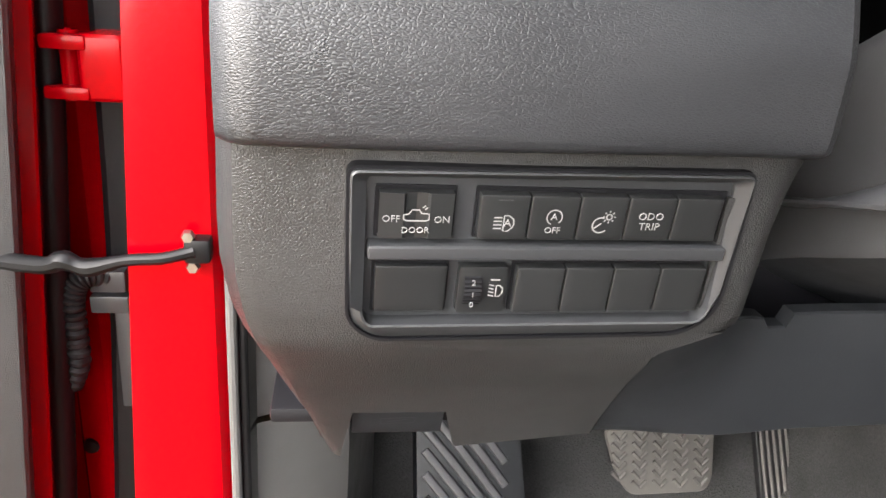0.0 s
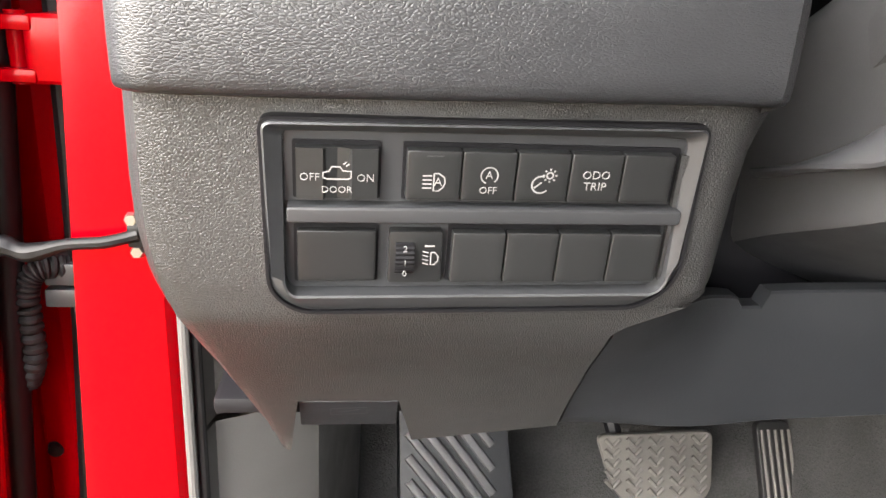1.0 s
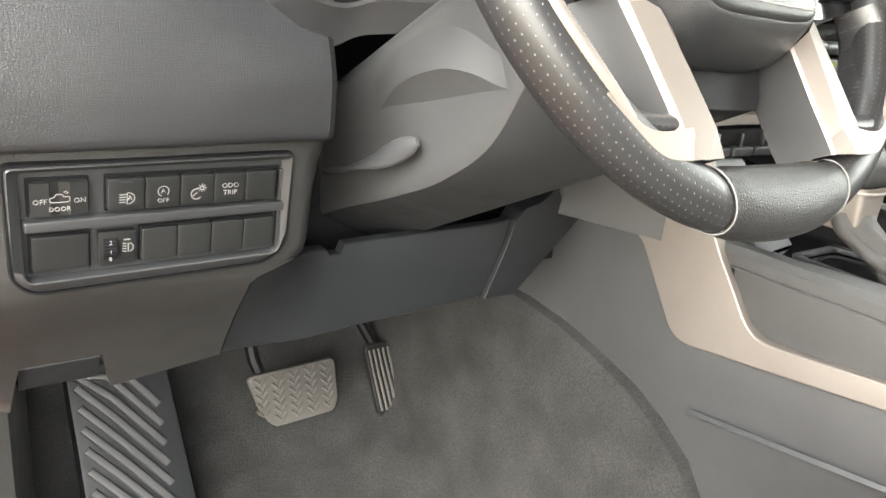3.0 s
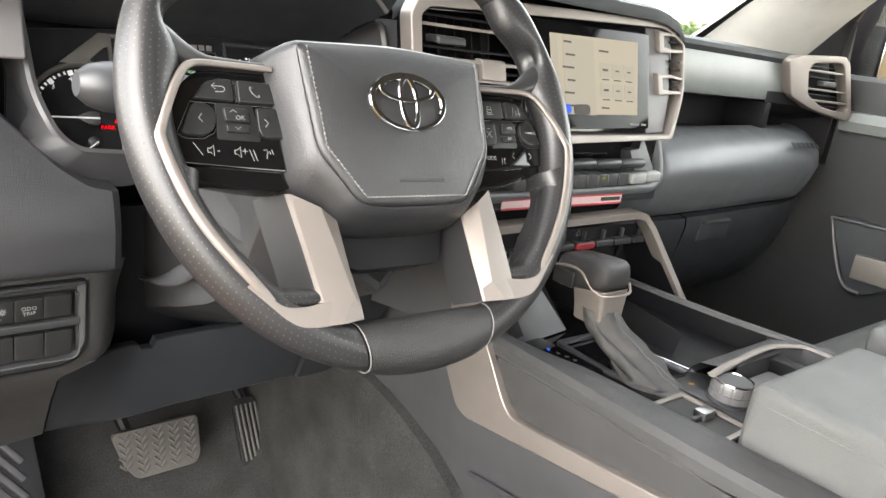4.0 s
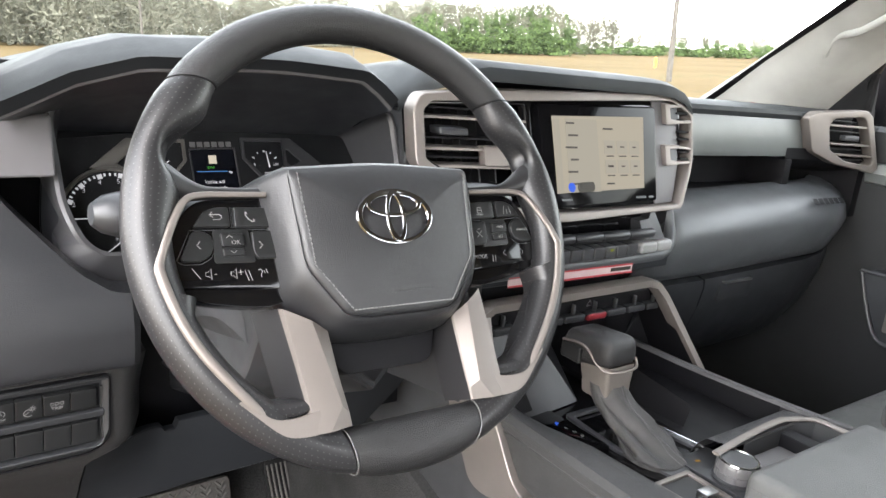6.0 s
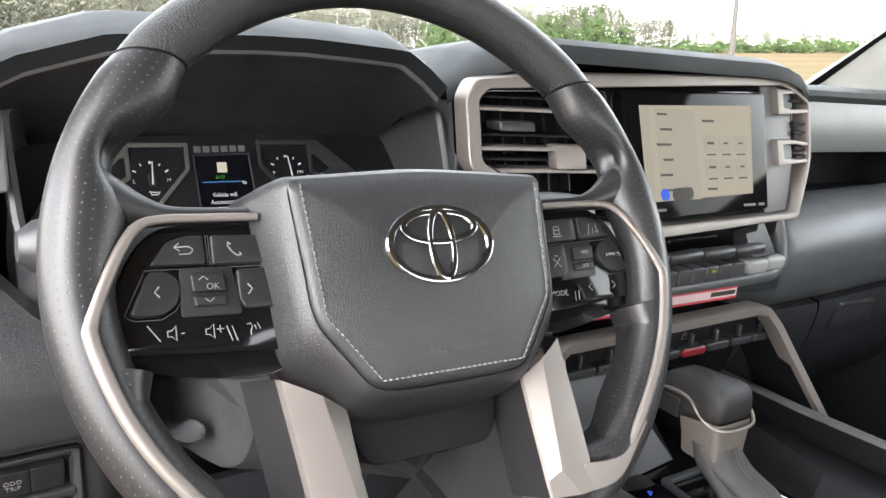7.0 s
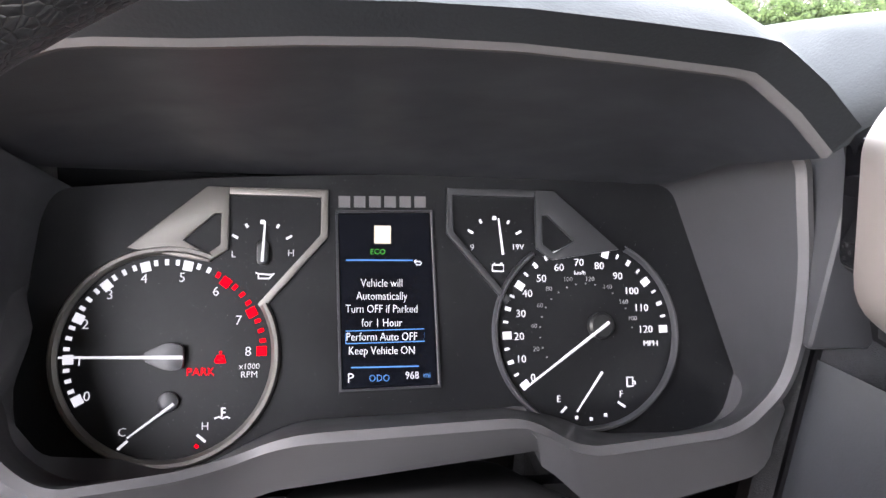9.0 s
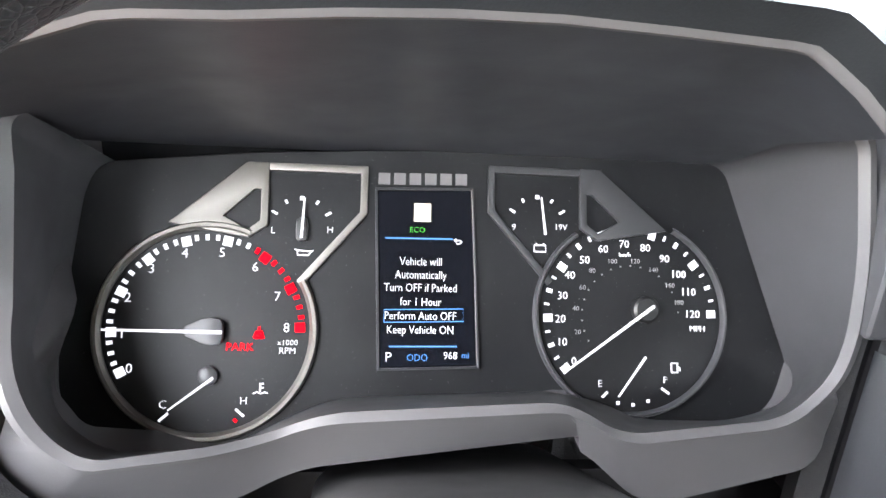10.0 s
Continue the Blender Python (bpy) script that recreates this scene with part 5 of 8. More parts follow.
part("bezel", loft([tipped(o, -0.010, -0.010), tipped(o, -0.0008, 0.0030), tipped(shrunk([(p.x, p.y) for p in o], 0.0008), 0.0000, 0.0036), tipped(i2, 0.0032, -0.0030), tipped(i, 0.0028, -0.0036), tipped(i, -0.0060, -0.0060)], close=True), M_BEZEL, switches, "satin dark grey bezel")
part("bezel_gap", band(shrunk([(p.x, p.y) for p in o], -0.0014), [(p.x, p.y) for p in o], -0.010, 0.0012, 0), M_DARK, switches)
part("backing", slab([(-0.085, 0.037), (0.088, 0.037), (0.088, -0.036), (-0.083, -0.036)], -0.012, -0.0055, 0.0), M_BEZEL, switches)
part("divider", box(-0.0795, 0.0835, -0.0018, 0.0048, -0.007, 0.0025, 0.0015, 3), M_BEZEL, switches, "ledge between the rows")
part("shadow_gap", slab(rounded([(-0.0772, 0.0303), (-0.0430, 0.0303), (-0.0430, 0.0064), (-0.0772, 0.0064)], 0.001, 2), -0.006, -0.0045, 0), M_DARK, switches)
part("shadow_gap", slab(rounded([(-0.0346, 0.0303), (0.0802, 0.0303), (0.0802, 0.0064), (-0.0346, 0.0064)], 0.001, 2), -0.006, -0.0045, 0), M_DARK, switches)
part("shadow_gap", slab(rounded([(-0.0772, -0.0048), (-0.0430, -0.0048), (-0.0430, -0.0312), (-0.0772, -0.0312)], 0.001, 2), -0.006, -0.0045, 0), M_DARK, switches)
part("shadow_gap", slab(rounded([(-0.0142, -0.0048), (0.0790, -0.0048), (0.0790, -0.0312), (-0.0142, -0.0312)], 0.001, 2), -0.006, -0.0045, 0), M_DARK, switches)


def button(x0, x1, y0, y1, z=0.0005, label="blank black button"):
    return part("button", domed(rounded([(x0, y0), (x1, y0), (x1, y1), (x0, y1)], 0.0008, 2), -0.005, z, 0.0006, 0.0002, 3), M_BUTTON, switches, label)


rows = []
for x, z in ((-0.0757, 0.0), (-0.0655, 0.0008), (-0.0645, -0.0006), (-0.0600, -0.0016), (-0.0555, -0.0006), (-0.0545, 0.0008), (-0.0445, 0.0)):
    rows.append([V3((x, 0.0078, -0.005)), V3((x, 0.0078, z)), V3((x, 0.0285, z)), V3((x, 0.0285, -0.005))])
rocker = part("rocker_switch", loft(rows), M_BUTTON, switches, "black rocker switch with white lettering", sharp=20)
text("OFF", 0.0044, -0.0706, 0.0170, 0.0007, M_PRINT, rocker)
text("ON", 0.0044, -0.0492, 0.0168, 0.0007, M_PRINT, rocker)
text("DOOR", 0.0040, -0.0602, 0.0120, 0.0010, M_PRINT, rocker)
stroke("truck_icon", [[(-0.0655, 0.0172), (-0.0655, 0.0192), (-0.0632, 0.0198), (-0.0622, 0.0216), (-0.0590, 0.0216), (-0.0580, 0.0200), (-0.0548, 0.0198), (-0.0548, 0.0172), (-0.0560, 0.0166), (-0.0640, 0.0166), (-0.0655, 0.0172)], [(-0.0578, 0.0226), (-0.0565, 0.0236)], [(-0.0568, 0.0218), (-0.0555, 0.0228)]], 0.0006, 0.0010, M_PRINT, rocker)
icons = [button(-0.0333 + 0.0221 * k, -0.0333 + 0.0221 * k + 0.0215, 0.0078, 0.0285) for k in range(5)]
zt = 0.0008
for b, lab in zip(icons, ("black button with a headlamp mark", "black button with an engine stop mark", "black button with a dimmer mark", "black button lettered for the odometer", "blank black button")):
    tagged(b, lab)
x = -0.0226
stroke("beam_icon", [[(x - 0.0045, 0.0185 - 0.0017 * k), (x - 0.0008, 0.0185 - 0.0017 * k)] for k in range(4)] + [[(x, 0.0195), (x + 0.0020, 0.0195), (x + 0.0042, 0.0178), (x + 0.0045, 0.0155), (x + 0.0038, 0.0138), (x + 0.0020, 0.0122), (x, 0.0122), (x, 0.0195)]], 0.0006, zt, M_PRINT, icons[0])
text("A", 0.0050, x + 0.0018, 0.0158, zt, M_PRINT, icons[0])
bars("marker", [(x, 0.0265, 0.0065, 0.0004, 0)], zt, M_BEZEL, icons[0])
x = -0.0005
stroke("ring_icon", [[(p.x, p.y) for p in arc(x, 0.0190, 0.0034, -50, 250, 24)]], 0.0006, zt, M_PRINT, icons[1])
text("A", 0.0046, x, 0.0190, zt, M_PRINT, icons[1])
text("OFF", 0.0042, x, 0.0125, zt, M_PRINT, icons[1])
x = 0.0216
stroke("dimmer_icon", [[(p.x, p.y) for p in arc(x - 0.0008, 0.0155, 0.0036, 70, 320, 20)], [(x - 0.0035, 0.0140), (x - 0.0005, 0.0165)], [(p.x, p.y) for p in arc(x + 0.0026, 0.0195, 0.0013, 0, 360, 14)]] +
       [[(x + 0.0026 + 0.0021 * math.cos(k), 0.0195 + 0.0021 * math.sin(k)), (x + 0.0026 + 0.0030 * math.cos(k), 0.0195 + 0.0030 * math.sin(k))] for k in [j * math.pi / 4 for j in range(8)]], 0.0007, zt, M_PRINT, icons[2])
x = 0.0437
text("ODO", 0.0050, x, 0.0197, zt, M_PRINT, icons[3])
text("TRIP", 0.0050, x, 0.0148, zt, M_PRINT, icons[3])
button(-0.0758, -0.0442, -0.0298, -0.0066, -0.0012, "blank black switch cover")
for k in range(4):
    button(-0.0128 + 0.0229 * k, -0.0128 + 0.0229 * k + 0.0222, -0.0298, -0.0066)
lv = part("levelling_switch", slab(rounded([(-0.0388, -0.0066), (-0.0168, -0.0066), (-0.0168, -0.0302), (-0.0388, -0.0302)], 0.001, 2), -0.006, -0.0005, 0.0006), M_BUTTON, switches, "headlamp levelling switch with a ribbed thumbwheel")
rows = []
for k in range(25):
    a = radians(-60 + 120 * k / 24)
    r = 0.0115 + (0.0004 if k % 2 else 0.0)
    rows.append([V3((-0.0362, -0.0185 + r * math.sin(a), -0.0095 + r * math.cos(a))), V3((-0.0285, -0.0185 + r * math.sin(a), -0.0095 + r * math.cos(a)))])
tw = part("thumbwheel", loft(rows), M_DARK, lv, "black ribbed thumbwheel", sharp=10)
for words, y in (("2", -0.0135), ("1", -0.0195), ("0", -0.0250)):
    text(words, 0.0040, -0.0323, y, 0.0026 - abs(y + 0.0185) * 0.18, M_PRINT, tw)
bars("marker", [(-0.0222, -0.0127, 0.0040, 0.0007, 0)], 0.0, M_PRINT, lv)
stroke("lamp_icon", [[(-0.0215, -0.0155), (-0.0200, -0.0155), (-0.0185, -0.0172), (-0.0185, -0.0195), (-0.0200, -0.0212), (-0.0215, -0.0212), (-0.0215, -0.0155)]] + [[(-0.0250, -0.0150 - 0.0018 * k), (-0.0225, -0.0157 - 0.0018 * k)] for k in range(4)], 0.0006, 0.0, M_PRINT, lv)

# hood release
hood = thing("hood_lever", pose(0.055, 0.3935, 1.1485), "dark plastic hood release lever in its recess", "lever")
bm = loft([[V3((x, 0.018, 0.020)), V3((x, -0.017, 0.0190)), V3((x, -0.0190, 0.0150)), V3((x, -0.0075, -0.006)), V3((x, -0.005, -0.008)), V3((x, 0.018, -0.009))] for x in (-0.027, -0.024, -0.013, 0.013, 0.024, 0.027)])
grip = part("grip", bm, M_KNEEPANEL, hood, "grained dark grip")
stroke("hood_icon", [[(-0.010, -0.004), (0.010, -0.003), (0.010, 0.004), (-0.010, 0.003), (-0.010, -0.004)], [(-0.006, -0.001), (0.0, 0.0), (0.006, 0.002)]], 0.0007, 0.0, M_BEZEL, grip).matrix_basis = pose(0, -0.0147, 0.0070, 121, 0, 0)

# ---- centre stack ----
SLANT = 0.30
stack = thing("centre_stack", ROOM, "centre stack with silver surround, screen and climate keys", "centre console")


def on_stack(bm, lift=0.0):
    """Bends a flat (x, height, out) piece on to the stack's slanted face, which turns away at the driver's vent."""
    for v in bm.verts:
        x, h, o = v.co
        v.co = V3((x, 0.296 + (h - 1.606) * math.tan(SLANT) + 0.14 * max(0, 0.675 - x) - (o + lift), h))
    return bm


o = rounded([(0.5115, 1.589), (0.522, 1.606), (0.60, 1.6155), (0.80, 1.6235), (0.930, 1.6275), (0.952, 1.618), (0.977, 1.604), (0.969, 1.535), (0.936, 1.474), (0.70, 1.465), (0.590, 1.475), (0.5095, 1.528)],
            [0.006, 0.008, 0.03, 0.05, 0.008, 0.008, 0.006, 0.02, 0.008, 0.03, 0.01, 0.012], 4)
i = rounded([(0.5245, 1.589), (0.535, 1.598), (0.60, 1.602), (0.80, 1.6125), (0.926, 1.6180), (0.947, 1.612), (0.972, 1.600), (0.964, 1.537), (0.931, 1.480), (0.70, 1.476), (0.604, 1.488), (0.5225, 1.536)],
            [0.004, 0.004, 0.03, 0.05, 0.006, 0.006, 0.004, 0.02, 0.006, 0.03, 0.006, 0.006], 4)
part("silver_surround", on_stack(band([(p.x, p.y) for p in o], [(p.x, p.y) for p in i], -0.014, 0.008, 0.003, 3)), M_SILVER, stack, "warm silver surround")
part("stack_backing", on_stack(slab([(0.53, 1.600), (0.96, 1.622), (0.94, 1.47), (0.55, 1.50)], -0.055, -0.045, 0)), M_DARK, stack)
part("gloss_panel", on_stack(slab([(0.655, 1.606), (0.897, 1.6155), (0.887, 1.480), (0.655, 1.478)], -0.012, -0.002, 0.001)), M_GLOSS, stack, "piano-black panel behind the screen")
part("satin_panel", on_stack(slab([(0.898, 1.6155), (0.927, 1.6170), (0.950, 1.608), (0.944, 1.530), (0.926, 1.482), (0.888, 1.480)], -0.012, -0.001, 0.001)), M_SIDE, stack, "satin grey-green panel beside the screen")
# driver's air vent
vent = part("air_vent", on_stack(band(rounded([(0.5245, 1.589), (0.535, 1.598), (0.668, 1.604), (0.668, 1.480), (0.604, 1.488), (0.5225, 1.536)], 0.004, 2), rounded([(0.5270, 1.588), (0.5365, 1.5955), (0.662, 1.601), (0.662, 1.486), (0.6055, 1.4915), (0.5250, 1.5375)], 0.004, 2), -0.040, 0.002, 0.001)), M_GLOSS, stack, "black air vent with pale slat edges")
for h in (1.581, 1.547, 1.528):
    part("slat", on_stack(box(0.5235 + 1.7 * max(0, 1.536 - h), 0.665, h - 0.0016, h + 0.0016, -0.025, 0.001, 0.0008)), M_SILVER, vent, "slat with a silver edge")
for h in (1.591, 1.558, 1.537):
    part("slat", on_stack(box(0.530, 0.665, h - 0.0012, h + 0.0012, -0.035, -0.008, 0.0005)), M_DARK, vent)
for x in (0.545, 0.568, 0.591, 0.614, 0.637):
    part("vane", on_stack(box(x - 0.001, x + 0.001, 1.505, 1.592, -0.044, -0.030, 0.0004)), M_BUTTON, vent)
part("vent_tab", on_stack(box(0.545, 0.581, 1.562, 1.571, -0.02, 0.004, 0.003, 3)), M_BEZEL, vent, "grey slider tab")
part("vent_cap", on_stack(box(0.600, 0.632, 1.530, 1.5515, -0.01, 0.004, 0.002)), M_SILVER, vent, "silver vent cap")
# narrow vent right of the screen
vent2 = part("side_air_vent", on_stack(box(0.946, 0.968, 1.535, 1.608, -0.03, -0.012, 0.002)), M_DARK, stack, "narrow vent beside the screen")
for x, h in ((0.917, 1.600), (0.910, 1.545)):
    part("bracket", on_stack(slab([(x, h - 0.0135), (x + 0.058, h - 0.0100), (x + 0.058, h - 0.0065), (x + 0.028, h - 0.0075), (x + 0.010, h - 0.0060), (x + 0.010, h + 0.0090), (x + 0.030, h + 0.0100), (x + 0.058, h + 0.0080), (x + 0.058, h + 0.0110), (x + 0.030, h + 0.0140), (x, h + 0.0140)], -0.006, 0.007, 0.0010)), M_SILVER, vent2, "angular silver vent frame")
    part("bracket_floor", on_stack(slab([(x + 0.009, h - 0.008), (x + 0.032, h - 0.008), (x + 0.032, h + 0.011), (x + 0.009, h + 0.011)], -0.006, 0.001, 0)), M_BEZEL, vent2)
for h in (1.602, 1.592, 1.577, 1.567, 1.550, 1.540):
    part("slat", on_stack(box(0.946, 0.976, h - 0.0013, h + 0.0013, -0.03, 0.004, 0.0004)), M_DARK, vent2)
# screen
screen = thing("touchscreen", ROOM, "lit touchscreen in a piano-black frame", "screen")
part("screen_frame", on_stack(slab(rounded([(0.677, 1.603), (0.894, 1.608), (0.884, 1.487), (0.681, 1.482)], 0.003, 3), -0.01, 0.006, 0.0012)), M_SCREEN, screen, "piano-black screen frame")
M_UI = glowing("lit cream picture", (0.86, 0.78, 0.60), 0.17)
M_UI2 = glowing("lit pale picture", (0.86, 0.80, 0.64), 0.155)
for m in (M_UI, M_UI2):
    m.node_tree.nodes["Principled BSDF"].inputs["Specular IOR Level"].default_value = 0.1
M_INK = plastic("display ink", (0.035, 0.032, 0.028), 0.5, spec=0.1)
M_BLUEDOT = glowing("lit blue dot", (0.04, 0.16, 0.95), 0.3)
pic = part("picture", on_stack(slab([(0.698, 1.5905), (0.868, 1.5945), (0.860, 1.5035), (0.699, 1.4995)], 0.0, 0.0066, 0)), M_UI, screen, "lit cream menu page")


def ui(name, rows, material, lift):
    bm = bmesh.new()
    for x, h, w, t in rows:
        box(x - w / 2, x + w / 2, h - t / 2, h + t / 2, 0.006, 0.0068 + lift, 0, bm=bm)
    return part(name, on_stack(bm), material, pic, smooth=False)


ui("side_bar", [(0.7050, 1.5450, 0.0100, 0.090)], M_UI2, 0.0001)
ui("menu_column", [(0.7480, 1.5445, 0.0560, 0.088)], M_UI2, 0.0003)
for k in range(6):
    ui("menu_bar", [(0.728 + 0.004 * (k % 2), 1.583 - 0.0145 * k, 0.014 + 0.003 * (k % 3), 0.0022)], M_INK, 0.0006)
ui("heading_bar", [(0.796, 1.5775, 0.018, 0.0022)], M_INK, 0.0004)
for r in range(2):
    for c3 in range(3):
        ui("tile", [(0.797 + 0.024 * c3, 1.555 - 0.024 * r, 0.020, 0.017)], M_UI2, 0.0003)
        ui("tile_mark", [(0.797 + 0.024 * c3, 1.5555 - 0.024 * r, 0.010 if c3 == 0 else 0.007, 0.0025 if c3 == 0 else 0.0016)], M_INK, 0.0006)
        ui("tile_bar", [(0.797 + 0.024 * c3, 1.5440 - 0.024 * r, 0.013, 0.0014)], M_INK, 0.0006)
ui("foot_bar", [(0.795, 1.510, 0.014, 0.002)], M_INK, 0.0004)
part("round_key", on_stack(lathe([(0.0, 0.0078), (0.0056, 0.0078), (0.0058, 0.006)], 20, m=Matrix.Translation((0.7235, 1.5065, 0)))), M_BLUEDOT, pic, "lit blue round key")
part("pill_key", on_stack(slab(rounded([(0.734, 1.500), (0.764, 1.501), (0.764, 1.513), (0.734, 1.512)], 0.006, 4), 0.006, 0.0078, 0)), M_INK, pic, "dark rounded key")
for x, w in ((0.715, 0.018), (0.853, 0.020), (0.873, 0.010)):
    part("badge_bar", on_stack(box(x - w / 2, x + w / 2, 1.4905, 1.4930, 0.004, 0.0064, 0)), M_BEZEL, screen)

# climate keys
climate = thing("climate_panel", ROOM, "climate control panel with grey rocker bars and keys", "climate control")
bm = box(0.60, 0.955, 0.285, 0.30, 1.395, 1.470, 0.002)
part("panel", bm, M_GLOSS, climate, "piano-black panel")
for k in range(5):
    x = 0.640 + 0.052 * k
    part("rocker_bar", tube([(x, 0.262, 1.4375), (x + 0.004, 0.262, 1.4375), (x + 0.046, 0.2615, 1.4382), (x + 0.050, 0.2615, 1.4382)], [0.006, 0.0072, 0.0072, 0.006], 12), M_BEZEL, climate, "grey temperature rocker")
for k in range(10):
    x = 0.648 + 0.0215 * k
    part("key", box(x, x + 0.0205, 0.252, 0.290, 1.4075 + 0.0003 * k, 1.4245 + 0.0003 * k, 0.003, 3), M_TRIM, climate, "satin grey key")
part("end_key", box(0.8715, 0.9040, 0.252, 0.290, 1.4105, 1.4265, 0.005, 4), M_PALE, climate, "pale grey end key")
part("end_key", box(0.9050, 0.9400, 0.254, 0.290, 1.4110, 1.4275, 0.007, 5), M_PALE, climate, "pale grey end key")
fan = slab(rounded([(0.882, 1.4285), (0.926, 1.4285), (0.9085, 1.4700), (0.9050, 1.4720), (0.8960, 1.4560), (0.876, 1.4545)], [0.003, 0.004, 0.002, 0.001, 0.003, 0.003], 3), 0.0, 0.030, 0.002, 3)
for v in fan.verts:
    x, h, o = v.co
    v.co = V3((x, 0.290 - o + 0.35 * max(0.0, h - 1.4285), h))
part("end_rocker", fan, M_TRIM, climate, "grey pointed rocker at the end of the keys")
for x in (0.728, 0.745):
    bars("lamp_mark", [(x, 0.0, 0.005, 0.003, 10)], 0.0, M_CREAM, climate).matrix_basis = pose(0, 0.2835, 1.4575, 90, 0, 0)
bars("lamp_mark", [(0.808, 0.0, 0.006, 0.003, 0)], 0.0, glowing("lit yellow mark", (0.6, 0.7, 0.05), 0.15), climate).matrix_basis = pose(0, 0.2510, 1.4215, 90, 0, 0)
part("surround", box(0.60, 0.945, 0.262, 0.32, 1.385, 1.4085, 0.004, 3), M_UNDER, climate, "dark shelf below the keys")
scoop = smooth_path([V3((0.60, 0.268, 1.3985)), V3((0.75, 0.268, 1.400)), V3((0.90, 0.268, 1.402)), V3((0.938, 0.270, 1.404)), V3((0.958, 0.276, 1.416)), V3((0.967, 0.288, 1.440)), V3((0.966, 0.300, 1.470))], 40)
part("scoop_edge", tube(scoop, 0.0095, 12), M_GLOVE, climate, "rounded dark edge curling up beside the keys")
# the label on the dash
sticker = thing("warning_label", ROOM, "white and red printed label stuck on the dash", "label")
part("sheet", box(0.640, 0.8655, 0.2600, 0.2612, 1.3845, 1.3955, 0.0003, 1), plastic("label paper", (0.40, 0.31, 0.31), 0.4), sticker, "white label sheet")
part("red_edge", box(0.640, 0.8655, 0.2592, 0.2600, 1.3950, 1.3972, 0, 1), plastic("label red", (0.30, 0.03, 0.04), 0.4), sticker)
part("red_edge", box(0.640, 0.8655, 0.2592, 0.2600, 1.3832, 1.3855, 0, 1), plastic("label red", (0.30, 0.03, 0.04), 0.4), sticker)
part("print_bar", box(0.822, 0.862, 0.2594, 0.2600, 1.3880, 1.3930, 0, 1), M_INK, sticker)
# lower switch row in the silver arch
row = thing("toggle_row", ROOM, "row of small dark toggles in the silver arch", "switch row")
part("rail", box(0.60, 0.965, 0.270, 0.30, 1.322, 1.350, 0.004, 3), M_DARK, row, "dark rail")
for k in range(8):
    x = 0.625 + 0.041 * k
    part("toggle", box(x, x + 0.037, 0.258, 0.290, 1.322, 1.3315, 0.003, 3), M_BEZEL, row, "dark toggle")
    part("peg", box(x + 0.0165, x + 0.0205, 0.262, 0.268, 1.331, 1.3455, 0.0018, 2), M_STEEL, row)
part("hazard_toggle", box(0.789, 0.826, 0.2570, 0.290, 1.3215, 1.3310, 0.003, 3), plastic("red plastic", (0.17, 0.012, 0.018), 0.4), row, "red hazard toggle")
stroke("hazard_mark", [[(-0.005, -0.003), (0.005, -0.003), (0.0, 0.005), (-0.005, -0.003)]], 0.0010, 0.0, M_PRINT, row).matrix_basis = pose(0.800, 0.2685, 1.342, 90, 0, 0)

# silver arch round the storage bin
arch = thing("silver_arch", ROOM, "warm silver arch framing the storage bin under the keys", "trim arch")
path = [V3((0.592, 0.262, 1.335)), V3((0.600, 0.250, 1.352)), V3((0.615, 0.250, 1.362)), V3((0.76, 0.2505, 1.3640)), V3((0.900, 0.250, 1.3665)), V3((0.917, 0.249, 1.362)), V3((0.932, 0.243, 1.345)), V3((0.960, 0.220, 1.290)), V3((0.988, 0.195, 1.233))]
bm = bmesh.new()
rows = []
for k, p in enumerate(path):
    d = (path[min(k + 1, len(path) - 1)] - path[max(k - 1, 0)]).normalized()
    side = V3((0, -1, 0)).cross(d).normalized()
    w = 0.0062
    back = V3((0, 0.018, 0))
    rows.append([p + side * w + back, p + side * w + V3((0, 0.002, 0)), p + side * w * 0.75 + V3((0, -0.002, 0)), p - side * w * 0.75 + V3((0, -0.002, 0)), p - side * w + V3((0, 0.002, 0)), p - side * w + back])
part("arch", loft(rows), M_SILVER, arch, "warm silver arch")
part("bin_back", box(0.614, 0.985, 0.33, 0.345, 1.18, 1.36, 0.003), M_DARK, arch, "dark back of the bin")
part("bin_side", loft([[V3((0.925, 0.255, 1.35)), V3((0.925, 0.34, 1.35))], [V3((0.978, 0.20, 1.235)), V3((0.975, 0.34, 1.235))]]), M_DARK, arch)
part("bin_panel", loft([[V3((0.895, 0.328, 1.34)), V3((0.945, 0.300, 1.335))], [V3((0.93, 0.328, 1.20)), V3((0.972, 0.285, 1.25))]]), M_DARK, arch)

part("bin_wall", box(0.92, 1.10, 0.40, 0.42, 1.05, 1.50, 0.002), M_DARK, arch, "dark filler behind the arch")

# ---- passenger side of the dash ----
part("top_pad", loft([[V3((x, y + 0.065 * (1 - eased(x, 0.515, 0.60)), z + lift)) for y, z in ((0.287, 1.625), (0.2865, 1.632), (0.291, 1.6405), (0.305, 1.6460), (0.36, 1.6480), (0.46, 1.640), (0.80, 1.600))] for x, lift in ((0.520, -0.045), (0.545, -0.018), (0.575, -0.006), (0.60, 0.0), (0.75, 0.0), (0.90, 0.0), (0.930, -0.003), (0.955, -0.010), (0.972, -0.022), (0.980, -0.045))]), M_DASHTOP, dash, "soft dark dash top above the screen")
part("dash_top", loft([[V3((x, y, z)) for y, z in ((0.350, 1.600), (0.346, 1.608), (0.348, 1.615), (0.360, 1.620), (0.45, 1.621), (0.66, 1.605), (0.85, 1.580))] for x in (0.93, 1.2, 1.36, 1.50, 1.56)]), M_DASHTOP, dash, "soft dark dash top before the passenger")
